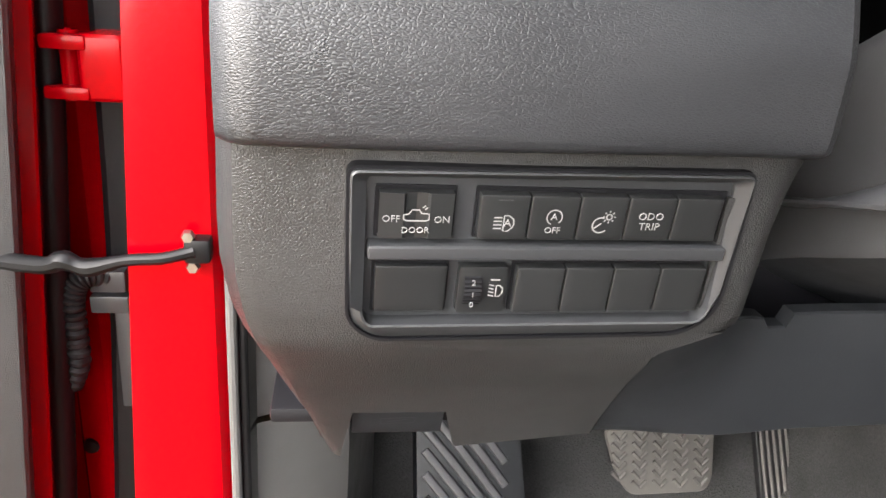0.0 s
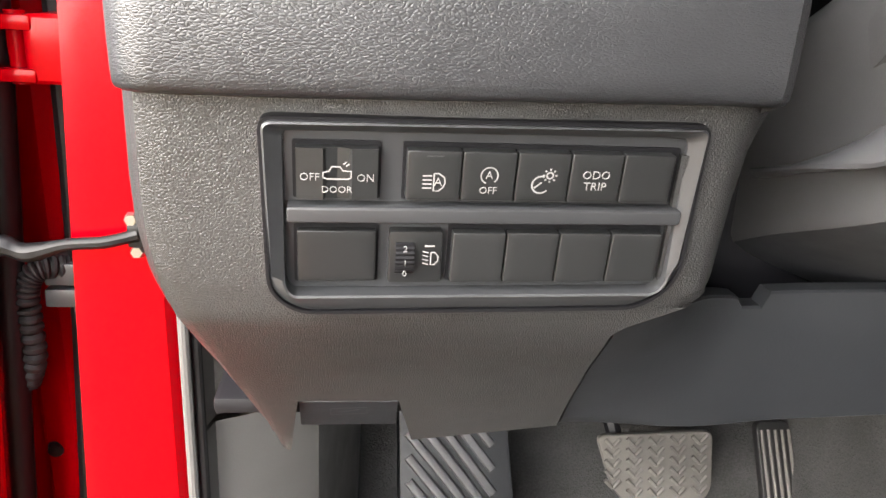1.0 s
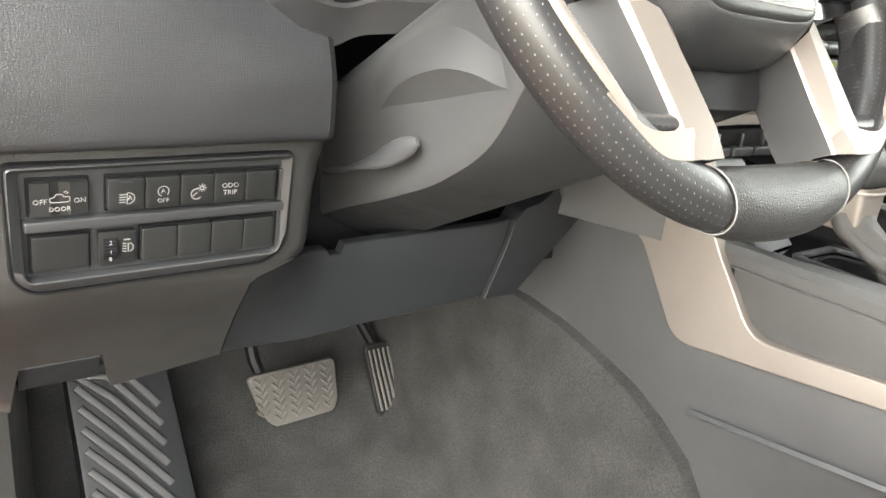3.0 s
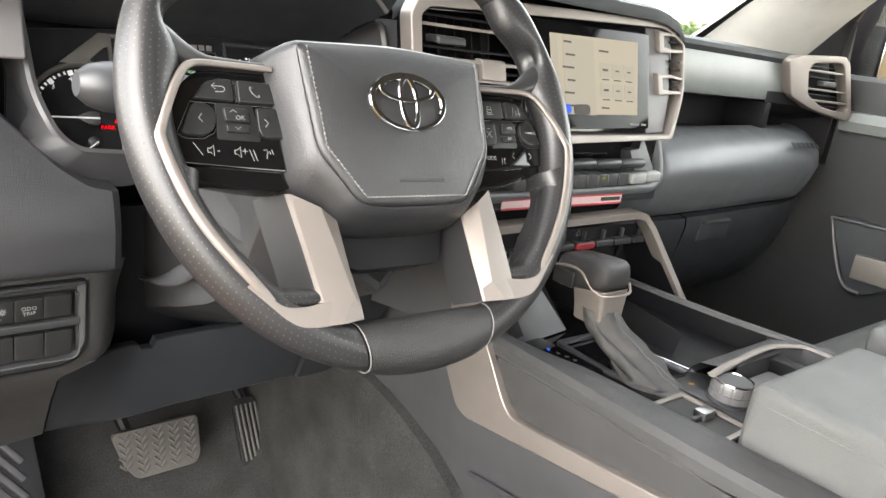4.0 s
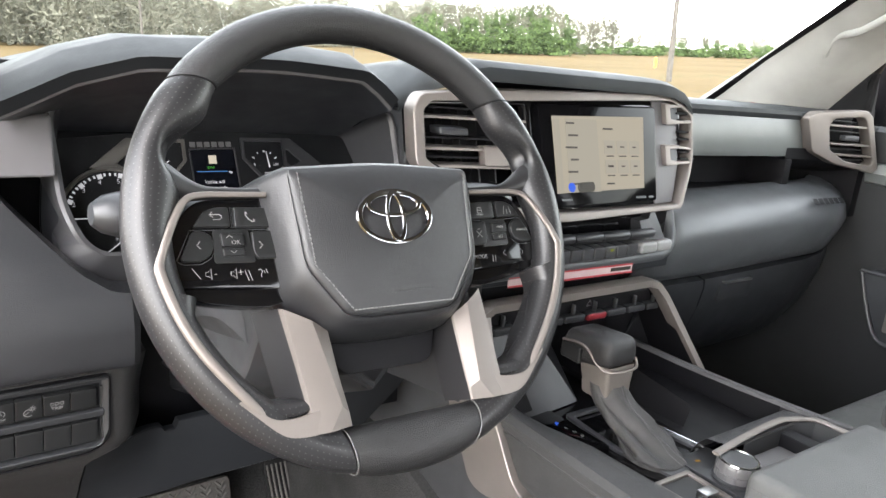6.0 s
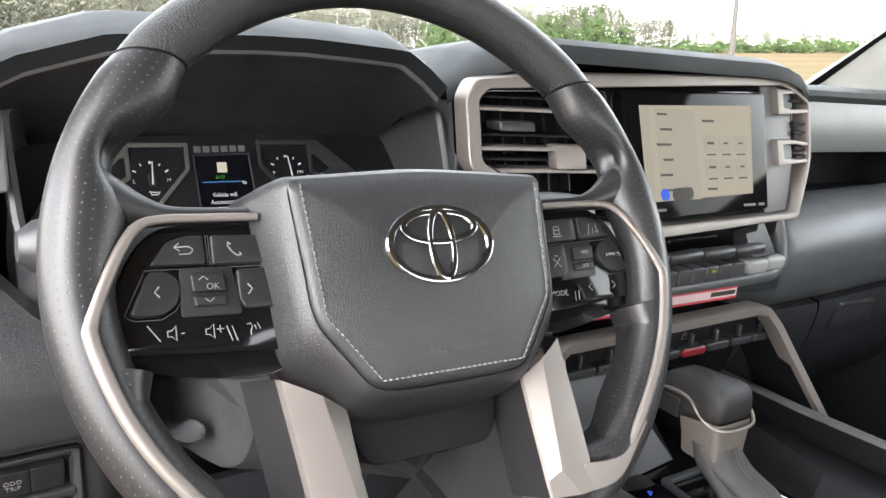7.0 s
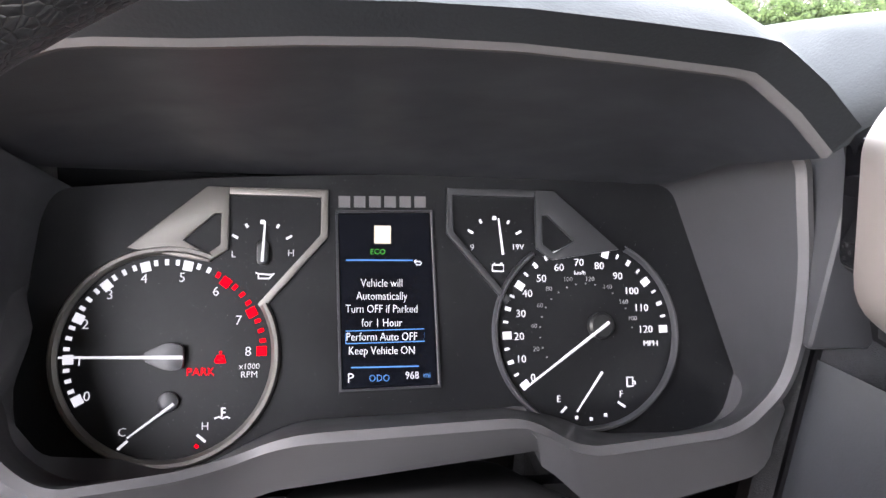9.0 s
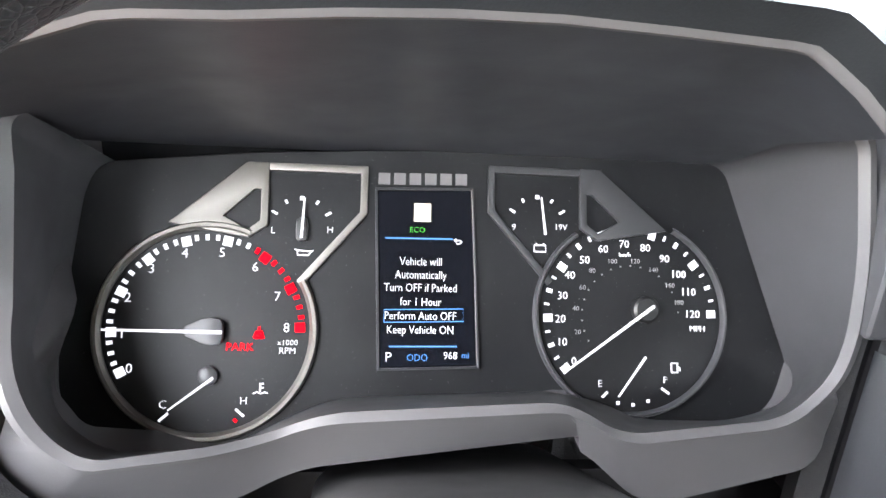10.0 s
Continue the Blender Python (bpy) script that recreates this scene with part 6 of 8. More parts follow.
part("dash_base", loft([[V3((x, 0.50, 1.58)), V3((x, 0.80, 1.580))] for x in (-0.06, 0.2, 0.6)]), M_DASHTOP, dash, "dark dash top at the foot of the windshield")
part("passenger_panel", loft([[V3((x, y, z)) for y, z in ((0.365, 1.606), (0.354, 1.605), (0.350, 1.599), (0.345, 1.542), (0.348, 1.534), (0.38, 1.530))] for x in (0.965, 1.15, 1.34, 1.40)]), M_PANEL, dash, "satin grey-green passenger panel")
part("shelf", loft([[V3((x, y, z)) for y, z in ((0.38, 1.531), (0.42, 1.526), (0.42, 1.475), (0.335, 1.472))] for x in (0.965, 1.15, 1.34, 1.36)]), M_DARK, dash, "dark open shelf")
# Added black block for the dark triangle at the end of the shelf.
part("shelf_end_block", box(1.345, 1.365, 0.34, 0.43, 1.470, 1.530, 0.004), M_DARK, dash)
GLOVE = ((0.360, 1.476), (0.336, 1.474), (0.312, 1.466), (0.290, 1.452), (0.275, 1.433), (0.269, 1.410), (0.276, 1.385), (0.286, 1.362), (0.296, 1.348), (0.310, 1.343))
bm = loft([[V3((x, y + (0.05 * eased(x, 1.38, 1.58) ** 2 + 0.03 * (1 - eased(x, 0.935, 0.985))), z + 0.012 * eased(x, 1.0, 1.5))) for y, z in GLOVE] for x in (0.940, 0.950, 0.962, 0.975, 0.99, 1.05, 1.15, 1.25, 1.35, 1.42, 1.48, 1.53, 1.575)])
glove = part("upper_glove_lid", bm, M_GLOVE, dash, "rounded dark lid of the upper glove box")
for k in range(6):
    bars("badge_bar", [(0.0, 0.0, 0.014, 0.012, 0)], 0.0, M_DARK, glove).matrix_basis = pose(1.365 + 0.0175 * k, 0.285 - 0.004, 1.4635, 48, 0, 0)
LOWG = ((0.310, 1.341), (0.296, 1.338), (0.294, 1.325), (0.300, 1.29), (0.315, 1.24), (0.36, 1.17), (0.45, 1.12))
# Side and door are darkened for the shade below the lid.
part("side_dash", loft([[V3((x, y, z)) for y, z in LOWG] for x in (0.935, 1.0, 1.095)]), M_UNDER, dash, "dash beside the glove box, darkened for shade")
lowglove = part("glove_door", loft([[V3((x, y + 0.05 * eased(x, 1.38, 1.58) ** 2, z + 0.012 * eased(x, 1.0, 1.5))) for y, z in LOWG] for x in (1.098, 1.104, 1.2, 1.3, 1.4, 1.5, 1.575)]), M_UNDER, dash, "lower glove box door, darkened for shade")
part("latch", box(1.146, 1.226, 0.2885, 0.305, 1.3285, 1.3325, 0.0015), M_STEEL, lowglove, "thin steel latch edge")
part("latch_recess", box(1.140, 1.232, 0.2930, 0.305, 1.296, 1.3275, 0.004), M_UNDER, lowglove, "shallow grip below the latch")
# passenger's air vent
pvent = thing("passenger_vent", ROOM, "silver-framed air vent at the end of the dash", "air vent")


def on_vent(bm):
    """Bends a flat (x, height, out) piece on to the vent's face, which looks a little towards the driver."""
    for v in bm.verts:
        x, h, o = v.co
        v.co = V3((x - 0.26 * o, 0.338 - 0.27 * (x - 1.36) - o, h))
    return bm


o = rounded([(1.372, 1.607), (1.396, 1.618), (1.508, 1.628), (1.524, 1.617), (1.565, 1.522), (1.553, 1.512), (1.455, 1.526), (1.397, 1.546)], [0.006, 0.006, 0.006, 0.006, 0.006, 0.006, 0.012, 0.008], 4)
i = rounded([(1.425, 1.594), (1.433, 1.608), (1.500, 1.6155), (1.511, 1.608), (1.549, 1.533), (1.540, 1.526), (1.478, 1.533), (1.438, 1.552)], [0.006] * 8, 4)
part("vent_frame", on_vent(band([(p.x, p.y) for p in o], [(p.x, p.y) for p in i], -0.02, 0.003, 0.003, 3)), M_SILVER, pvent, "warm silver vent frame")
part("vent_back", on_vent(slab([(1.39, 1.61), (1.51, 1.62), (1.555, 1.52), (1.41, 1.54)], -0.045, -0.035, 0)), M_DARK, pvent)
for h in (1.596, 1.563, 1.543):
    x0, x1 = 1.424 + 0.33 * (1.594 - h), 1.513 + 0.5 * (1.605 - h)
    part("slat", on_vent(box(x0, x1, h - 0.0018, h + 0.0018, -0.025, 0.0, 0.0008)), M_SILVER, pvent, "slat with a silver edge")
for h in (1.604, 1.585, 1.553, 1.534):
    part("slat", on_vent(box(1.435 + 0.1 * (1.604 - h), 1.505 + 0.5 * (1.605 - h), h - 0.001, h + 0.001, -0.033, -0.010, 0.0005)), M_BUTTON, pvent)
part("vent_tab", on_vent(box(1.466, 1.500, 1.570, 1.580, -0.01, 0.005, 0.003, 3)), M_TRIM, pvent)
part("vent_shell", loft([[V3((x, y - 0.22 * max(0, x - 1.38), z)) for y, z in ((0.345, 1.550), (0.345, 1.530), (0.37, 1.512), (0.42, 1.500))] for x in (1.345, 1.37, 1.45, 1.56)]), M_DARK, pvent, "dark shell under the vent")
part("dash_end", box(1.556, 1.60, 0.31, 0.70, 1.42, 1.600, 0.004), M_DARK, dash, "dark end of the dash")
# trim strips beside the gauges
part("gauge_side_trim", box(0.543, 0.594, 0.364, 0.46, 1.480, 1.580, 0.004, 3), M_TRIM, dash, "grey filler strip beside the gauges")
part("gauge_side_pad", loft([[V3((x, y, z)) for x, y in ((0.546, 0.385), (0.575, 0.365), (0.62, 0.345), (0.66, 0.335))] for z in (1.30, 1.40, 1.46, 1.50)]), M_PAD, dash, "dark grained filler between gauges and stack")
part("stack_flank", loft([[V3((0.598, 0.258, z)), V3((0.585, 0.30, z)), V3((0.55, 0.40, z))] for z in (1.235, 1.30, 1.36, 1.47)]), M_KNEE, dash, "dark side of the centre stack")

# ---- centre console ----
console = thing("centre_console", ROOM, "long dark centre console with silver side trim and padded armrest", "centre console")
XL, XR = 0.600, 0.935
# side wall below the silver strip, and the padded wall above it
part("side_wall", loft([[V3((XL + dx, y, z)) for dx, z in ((0.004, z1), (0.003, z1 - 0.01), (0.010, 1.06), (0.012, 0.96), (0.0, 0.80), (-0.03, 0.735))] for y, z1 in ((-1.0, 1.29), (-0.4, 1.225), (-0.07, 1.184), (0.10, 1.160), (0.20, 1.150), (0.24, 1.19), (0.28, 1.24), (0.34, 1.34), (0.50, 1.36), (0.95, 1.36))]), M_KICK, console, "smooth dark grey console side")
EDGE = [(0.95, 1.10), (0.70, 1.095), (0.461, 1.095), (0.394, 1.088), (0.338, 1.076), (0.277, 1.058), (0.237, 1.038), (0.197, 1.010), (0.172, 0.975), (0.155, 0.92), (0.145, 0.84), (0.14, 0.74)]
part("tunnel_carpet", loft([[V3((XL + 0.012, y - 0.002, z + 0.004)), V3((XL - 0.004, y, z)), V3((XL - 0.014, y + 0.006, z - 0.012)), V3((XL - 0.020, y + 0.010, z * 0.6 + 0.284)), V3((XL - 0.045, y + 0.010, 0.705))] for y, z in EDGE]), M_CARPET, floor, "charcoal carpet lapping up the console side")
slot = loft([[V3((XL + 0.001, 0.204, 1.074)), V3((XL + 0.001, 0.030, 1.101)), V3((XL + 0.001, -0.2, 1.136))], [V3((XL - 0.0015, 0.203, 1.070)), V3((XL - 0.0015, 0.030, 1.097)), V3((XL - 0.0015, -0.2, 1.132))], [V3((XL + 0.004, 0.197, 1.0675)), V3((XL + 0.004, 0.030, 1.0945)), V3((XL + 0.004, -0.2, 1.1295))]])
part("side_pocket", slot, M_KNEE, console, "dark slot of the side pocket")
strip = [(0.330, 1.245), (0.297, 1.232), (0.2395, 1.147), (0.222, 1.1405), (0.10, 1.1575), (-0.066, 1.181), (-0.50, 1.245), (-0.50, 1.262), (-0.062, 1.200), (0.10, 1.1815), (0.148, 1.1775), (0.163, 1.188), (0.190, 1.225), (0.217, 1.262), (0.250, 1.36), (0.300, 1.36)]
SIDE = frame_at((XL, 0, 0), (0, -1, 0), (0, 0, 1))
pl = rounded([(-y, z) for y, z in strip], [0.01, 0.02, 0.012, 0.012, 0.05, 0.05, 0, 0, 0.05, 0.05, 0.02, 0.015, 0.02, 0.02, 0, 0], 4)
bm = slab([(p.x, p.y) for p in pl], -0.010, 0.006, 0.003, 3)
bm.transform(SIDE)
part("silver_strip", bm, M_SILVER, console, "warm silver side strip")
def wide(dx, y):
    """The padded edge grows wider towards the seats."""
    return dx * (1 + 1.1 * eased(-y, -0.20, -0.03)) if dx > 0.0095 else dx


part("padded_side", loft([[V3((XL + wide(dx, y), y, z + (0.012 if y < -0.1 else 0))) for dx, z in ((0.008, z0), (0.004, z0 + 0.010), (0.003, 1.232), (0.0045, 1.2335), (0.003, 1.235), (0.003, 1.246), (0.009, 1.2525), (0.020, 1.2535), (0.030, 1.249), (0.034, 1.232))] for y, z0 in ((0.235, 1.245), (0.215, 1.235), (0.19, 1.21), (0.16, 1.178), (0.10, 1.172), (-0.06, 1.190), (-0.5, 1.24))]), M_CONSOLE, console, "stitched padded console edge")
def right_side(y):
    return between(y, [(-0.5, 0.995), (-0.07, 0.968), (0.0, 0.955), (0.15, 0.930), (0.30, 0.928)])


part("padded_side", loft([[V3((right_side(y) + dx, y, z)) for dx, z in ((-0.012, 1.262), (-0.010, 1.267), (-0.004, 1.268), (0.002, 1.264), (0.003, 1.25), (0.0, 0.75))] for y in (0.30, 0.19, 0.10, 0.03, -0.06, -0.5)]), M_CONSOLE, console, "padded console edge on the passenger side")
part("bin_liner", loft([[V3((right_side(y) - 0.011, y, z)) for z in (1.263, 1.20)] for y in (0.32, 0.19, 0.10, 0.05)]), M_DARK, console, "dark liner of the storage bin")
part("deck", loft([[V3((x, y, z)) for x in (XL + 0.03, 0.75, XR - 0.03)] for y, z in ((0.335, 1.232), (0.20, 1.232), (0.03, 1.234), (-0.06, 1.236), (-0.30, 1.24))]), M_GLOSS, console, "piano-black console deck")
part("bin_floor", box(0.797, 0.922, 0.055, 0.33, 1.205, 1.2355, 0.002), M_DARK, console, "dark storage bin floor")
part("bin_wall", loft([[V3((0.800, 0.335, 1.236)), V3((0.812, 0.335, 1.300))], [V3((0.812, 0.10, 1.236)), V3((0.822, 0.10, 1.262))]]), M_DARK, console)
part("bin_front", loft([[V3((0.612, 0.196, 1.234)), V3((0.742, 0.212, 1.234))], [V3((0.608, 0.262, 1.320)), V3((0.692, 0.264, 1.320))]]), M_KICK, console, "grey panel under the toggles")
part("bin_socket", loft([[V3((0.632, 0.2015, 1.243)), V3((0.654, 0.2040, 1.243))], [V3((0.630, 0.2200, 1.268)), V3((0.651, 0.2230, 1.268))]], thick=0.001), M_DARK, console, "small dark square socket")
part("bin_inner_wall", loft([[V3((0.742, 0.212, 1.234)), V3((0.80, 0.335, 1.234))], [V3((0.692, 0.264, 1.320)), V3((0.76, 0.335, 1.320))]]), M_DARK, console)
part("console_bridge", loft([[V3((0.772, y, z)), V3((right_side(y) - 0.02, y, z + 0.002))] for y, z in ((0.062, 1.230), (0.052, 1.250), (0.042, 1.260), (0.022, 1.264), (0.012, 1.262))]), M_CONSOLE, console, "dark step before the cup holder")
part("gate_trim", tube([(0.779, 0.185, 1.237), (0.781, 0.122, 1.237), (0.795, 0.034, 1.237)], 0.0020, 8), M_CHROME, console, "chrome line beside the gate")


def laid(bm, z):
    bm.transform(Matrix.Translation((0, 0, z)))
    return bm


part("tray_trim", laid(band(rounded([(0.668, 0.031), (0.728, 0.031), (0.726, -0.052), (0.676, -0.054)], 0.004, 3), rounded([(0.674, 0.025), (0.721, 0.025), (0.720, -0.047), (0.681, -0.048)], 0.003, 3), -0.004, 0.003, 0.001), 1.236), M_SILVER, console, "silver frame of the small tray")
part("tray_floor", laid(slab([(0.672, 0.028), (0.724, 0.028), (0.723, -0.050), (0.679, -0.051)], -0.002, 0.0005, 0), 1.236), M_BUTTON, console, "dark tray floor")
part("tray_bar", box(0.681, 0.720, -0.0145, -0.010, 1.234, 1.241, 0.001), M_BEZEL, console)
part("tray_switch", box(0.694, 0.714, -0.018, -0.004, 1.236, 1.245, 0.002), M_STEEL, console, "bright toggle in the tray")
part("dial_base", laid(slab(rounded([(0.732, 0.052), (0.790, 0.052), (0.796, 0.030), (0.835, 0.022), (0.835, -0.05), (0.732, -0.05)], 0.005, 3), -0.003, 0.004, 0.001), 1.236), M_BEZEL, console, "grey plate under the dial")
bars("lamp_mark", [(0.752, 0.036, 0.006, 0.003, -20)], 1.2405, glowing("lit amber mark", (0.9, 0.5, 0.05), 0.15), console)
FR = [(0.745, 0.0126, 1.264), (0.80, 0.0170, 1.267), (0.8745, 0.0216, 1.268), (0.900, 0.017, 1.268), (0.921, 0.007, 1.268), (0.931, -0.006, 1.268), (0.9335, -0.068, 1.268)]
part("cup_frame", tube(smooth_path(FR, 36), 0.0048, 8, flat=0.5), M_SILVER, console, "silver frame of the cup holder")
part("cup_well", box(0.80, 0.93, -0.10, 0.012, 1.17, 1.180, 0.002), M_DARK, console, "dark cup well")
part("cup_wall", loft([[V3((0.80, 0.013, z)), V3((0.90, 0.013, z)), V3((0.926, 0.0, z)), V3((0.940, -0.10, z))] for z in (1.266, 1.17)]), M_KICK, console, "grey inner wall of the cup holder")
part("cup_shelf", laid(slab([(0.764, 0.012), (0.835, 0.012), (0.835, -0.06), (0.764, -0.06)], -0.01, 0.0, 0.002), 1.236), M_SIDE, console, "grey floor beside the dial")
part("cup_divider", box(0.868, 0.890, -0.030, 0.010, 1.180, 1.262, 0.003, 2), M_DARK, console, "black divider in the cup well")
part("cup_block", box(0.800, 0.866, -0.050, 0.008, 1.180, 1.248, 0.006, 3), M_SIDE, console, "grey block in the cup well")
# dial
dial = thing("drive_dial", pose(0.760, -0.006, 1.238) @ Matrix.Diagonal((0.76, 0.76, 0.95, 1)), "knurled black drive mode dial with a silver ring", "dial")
part("base_ring", lathe([(0.0, 0.0), (0.033, 0.0), (0.033, 0.004), (0.030, 0.006), (0.0, 0.006)], 36), M_BEZEL, dial)
rows = []
for z, r in ((0.004, 0.0285), (0.006, 0.0300), (0.0135, 0.0300), (0.014, 0.0288), (0.0150, 0.0288), (0.0155, 0.0300), (0.022, 0.0295), (0.0255, 0.0280)):
    rows.append([V3(((r - 0.0008 * (j % 6 == 0)) * math.cos(2 * math.pi * j / 72), (r - 0.0008 * (j % 6 == 0)) * math.sin(2 * math.pi * j / 72), z)) for j in range(72)])
part("knurl", loft(rows, close=True), M_LIP, dial, "black notched rim", sharp=15)
part("ring", lathe([(0.0280, 0.0255), (0.0274, 0.0272), (0.0252, 0.0272), (0.0247, 0.0262)], 48), M_CHROME, dial, "chrome ring")
part("cap", lathe([(0.0247, 0.0262), (0.012, 0.0268), (0.0, 0.0268)], 36), M_TRIM, dial, "satin grey cap")
# armrest
arm = thing("armrest", ROOM, "padded black armrest lid with stitched seam on the console", "armrest")
bm = box(0.672, 0.895, -0.62, -0.062, 1.235, 1.322, 0.012, 5)
for v in bm.verts:
    v.co.z -= 0.02 * eased(v.co.y, -0.16, -0.03) * (v.co.z > 1.28)
    v.co.x += 0.05 * (v.co.y + 0.06) * (v.co.x < 0.7)
part("lid", bm, M_SEAT, arm, "padded vinyl lid")
bm = bmesh.new()
for k in range(60):
    y = -0.07 - 0.0065 * k
    x = 0.6712 + 0.05 * (y + 0.06)
    tube([(x, y, 1.292), (x - 0.001, y - 0.002, 1.292), (x, y - 0.004, 1.292)], 0.0006, 5, bm)
part("stitching", bm, M_STITCH, arm, "grey stitches")

folding = thing("folding_armrest", ROOM, "grey vinyl folding armrest of the passenger seat", "armrest")
part("pad", box(0.998, 1.085, -0.42, -0.038, 1.262, 1.302, 0.014, 4), M_SEAT, folding, "padded grey vinyl top")
part("arm_shell", box(1.006, 1.078, -0.42, -0.052, 1.195, 1.264, 0.008, 3), M_DARK, folding, "dark plastic arm")

# ---- gear selector ----
gear = thing("gear_selector", ROOM, "gear lever with black grip, silver collar and leather boot", "gear lever")
BOOT = [(0.724, 0.074, 1.2345, 0.036, 0.040), (0.724, 0.076, 1.239, 0.034, 0.036), (0.7245, 0.086, 1.244, 0.0305, 0.029), (0.725, 0.103, 1.251, 0.0275, 0.0235), (0.7255, 0.122, 1.260, 0.0260, 0.0215), (0.726, 0.140, 1.270, 0.0255, 0.0210), (0.726, 0.152, 1.280, 0.0245, 0.0215), (0.725, 0.158, 1.290, 0.0225, 0.0215)]
rows = []
rnd = random.Random(3)
for k in range(49):
    f = k / 48 * (len(BOOT) - 1)
    i0 = min(int(f), len(BOOT) - 2)
    cx, cy, z, rx, ry = [p + (q - p) * (f - i0) for p, q in zip(BOOT[i0], BOOT[i0 + 1])]
    w = k / 48
    ring = []
    for j in range(56):
        a = 2 * math.pi * j / 56
        crease = 0.13 * math.sin(3 * a + 9 * w + 1.2 * math.sin(2 * a)) * math.sin(math.pi * min(1, w * 1.15)) + 0.06 * math.sin(7 * a - 14 * w) * (1 - w) * eased(w, 0.0, 0.15) + 0.07 * math.sin(26 * w + 2.2 * math.sin(a + 0.6)) * eased(w, 0.04, 0.2) * (1 - eased(w, 0.45, 0.85)) * (0.4 + 0.6 * max(0.0, -math.sin(a)))
        seam = -0.035 * math.exp(-((a - 4.9) / 0.10) ** 2)
        s = 1 + crease + seam
        ring.append(V3((cx + rx * s * math.cos(a), cy + ry * s * math.sin(a), z + 0.0045 * math.sin(5 * a + 6 * w) * math.sin(math.pi * w))))
    rows.append(ring)
part("boot", loft(rows, close=True), M_BOOT, gear, "creased black leather boot", sharp=80)
bm = bmesh.new()
for k in range(6, 48):
    for j in (43, 45):
        p, q = rows[k][j], rows[k + 1][j]
        out = V3((0.25, -0.9, 0.3)) * 0.0008
        tube([p + out, p.lerp(q, 0.5) + out * 1.4], 0.0005, 5, bm)
part("boot_stitching", bm, M_STITCH, gear, "grey stitches")
gate_o = rounded([(0.694, 0.188), (0.776, 0.188), (0.791, 0.036), (0.704, 0.028), (0.688, 0.10)], 0.008, 4)
gate_i = rounded([(0.701, 0.180), (0.769, 0.180), (0.782, 0.044), (0.709, 0.036), (0.696, 0.10)], 0.008, 4)
part("boot_frame", band([(p.x, p.y) for p in gate_o], [(p.x, p.y) for p in gate_i], 1.233, 1.2375, 0.001), M_TRIM, gear, "satin grey gate frame")
neck = rounded([(-0.022, 0.022), (0.022, 0.022), (0.022, -0.021), (-0.022, -0.021)], 0.006, 4)
rows = [[V3((0.726 + p.x * s, 0.159 + p.y * s + dy, z)) for p in neck] for z, s, dy in ((1.272, 0.90, -0.001), (1.274, 0.96, -0.001), (1.290, 1.0, 0.0), (1.300, 1.06, 0.001), (1.316, 1.12, 0.003))]
part("collar", loft([[V3((0.726, 0.158, 1.272))] * len(neck)] + rows, close=True), M_SILVER, gear, "warm silver collar")
G = rounded([(-0.026, 0.052), (0.026, 0.052), (0.027, -0.012), (0.022, -0.024), (-0.022, -0.024), (-0.027, -0.012)], 0.010, 5)
rows = [[V3((0.724 + p.x * s, 0.161 + 0.014 + (p.y - 0.014) * s, z - 0.014 + tilt * p.y)) for p in G] for z, s, tilt in ((1.326, 0.86, -0.16), (1.3285, 0.96, -0.16), (1.334, 1.01, -0.15), (1.347, 1.0, -0.10), (1.356, 0.95, -0.08), (1.3605, 0.85, -0.07), (1.3625, 0.6, -0.06), (1.3635, 0.1, -0.06))]
part("grip", loft([[V3((0.724, 0.175, 1.310))] * len(G)] + rows, close=True), M_WHEEL, gear, "padded black grip", sharp=60)
part("thumb_button", box(0.6935, 0.700, 0.178, 0.210, 1.308, 1.328, 0.003, 3), M_BUTTON, gear, "black thumb button")
part("grip_trim", tube(smooth_path([V3((0.6925, 0.213, 1.342)), V3((0.6915, 0.190, 1.347)), V3((0.6915, 0.172, 1.345)), V3((0.6930, 0.160, 1.334)), V3((0.6965, 0.148, 1.326)), V3((0.703, 0.137, 1.326)), V3((0.722, 0.1345, 1.326)), V3((0.742, 0.137, 1.327)), V3((0.7475, 0.145, 1.336))], 30), 0.0017, 8), M_SILVER, gear, "thin silver trim").matrix_basis = Matrix.Translation((0.005, -0.002, -0.014))
shown = thing("gear_indicator", pose(0.664, 0.165, 1.2345), "piano-black gear indicator with a lit blue letter", "indicator")
part("plate", slab(rounded([(-0.026, 0.036), (0.022, 0.040), (0.026, -0.058), (-0.018, -0.058)], 0.005, 3), -0.002, 0.002, 0.001), M_GLOSS, shown, "piano-black plate")
text("P", 0.011, 0.004, 0.008, 0.0025, M_BLUEDOT, shown, turn=-20)
for words, x, y in (("R", 0.007, -0.004), ("N", 0.010, -0.015), ("D", 0.012, -0.026)):
    text(words, 0.006, x, y, 0.0025, M_PRINT, shown, turn=-20)

# ---- pedals and footwell ----
brake = thing("brake_pedal", frame_at((0.392, 0.675, 0.890), (1, 0, 0.03), (0, 0.28, 0.96)), "worn grey rubber brake pedal with chevron ribs", "pedal")
o = rounded([(-0.068, 0.045), (0.066, 0.045), (0.065, -0.020), (0.056, -0.034), (-0.036, -0.034), (-0.052, -0.010)], 0.010, 4)
part("pad", slab([(p.x, p.y) for p in o], -0.010, 0.0, 0.003, 3), M_PEDAL, brake, "worn rubber pad")
bm = bmesh.new()
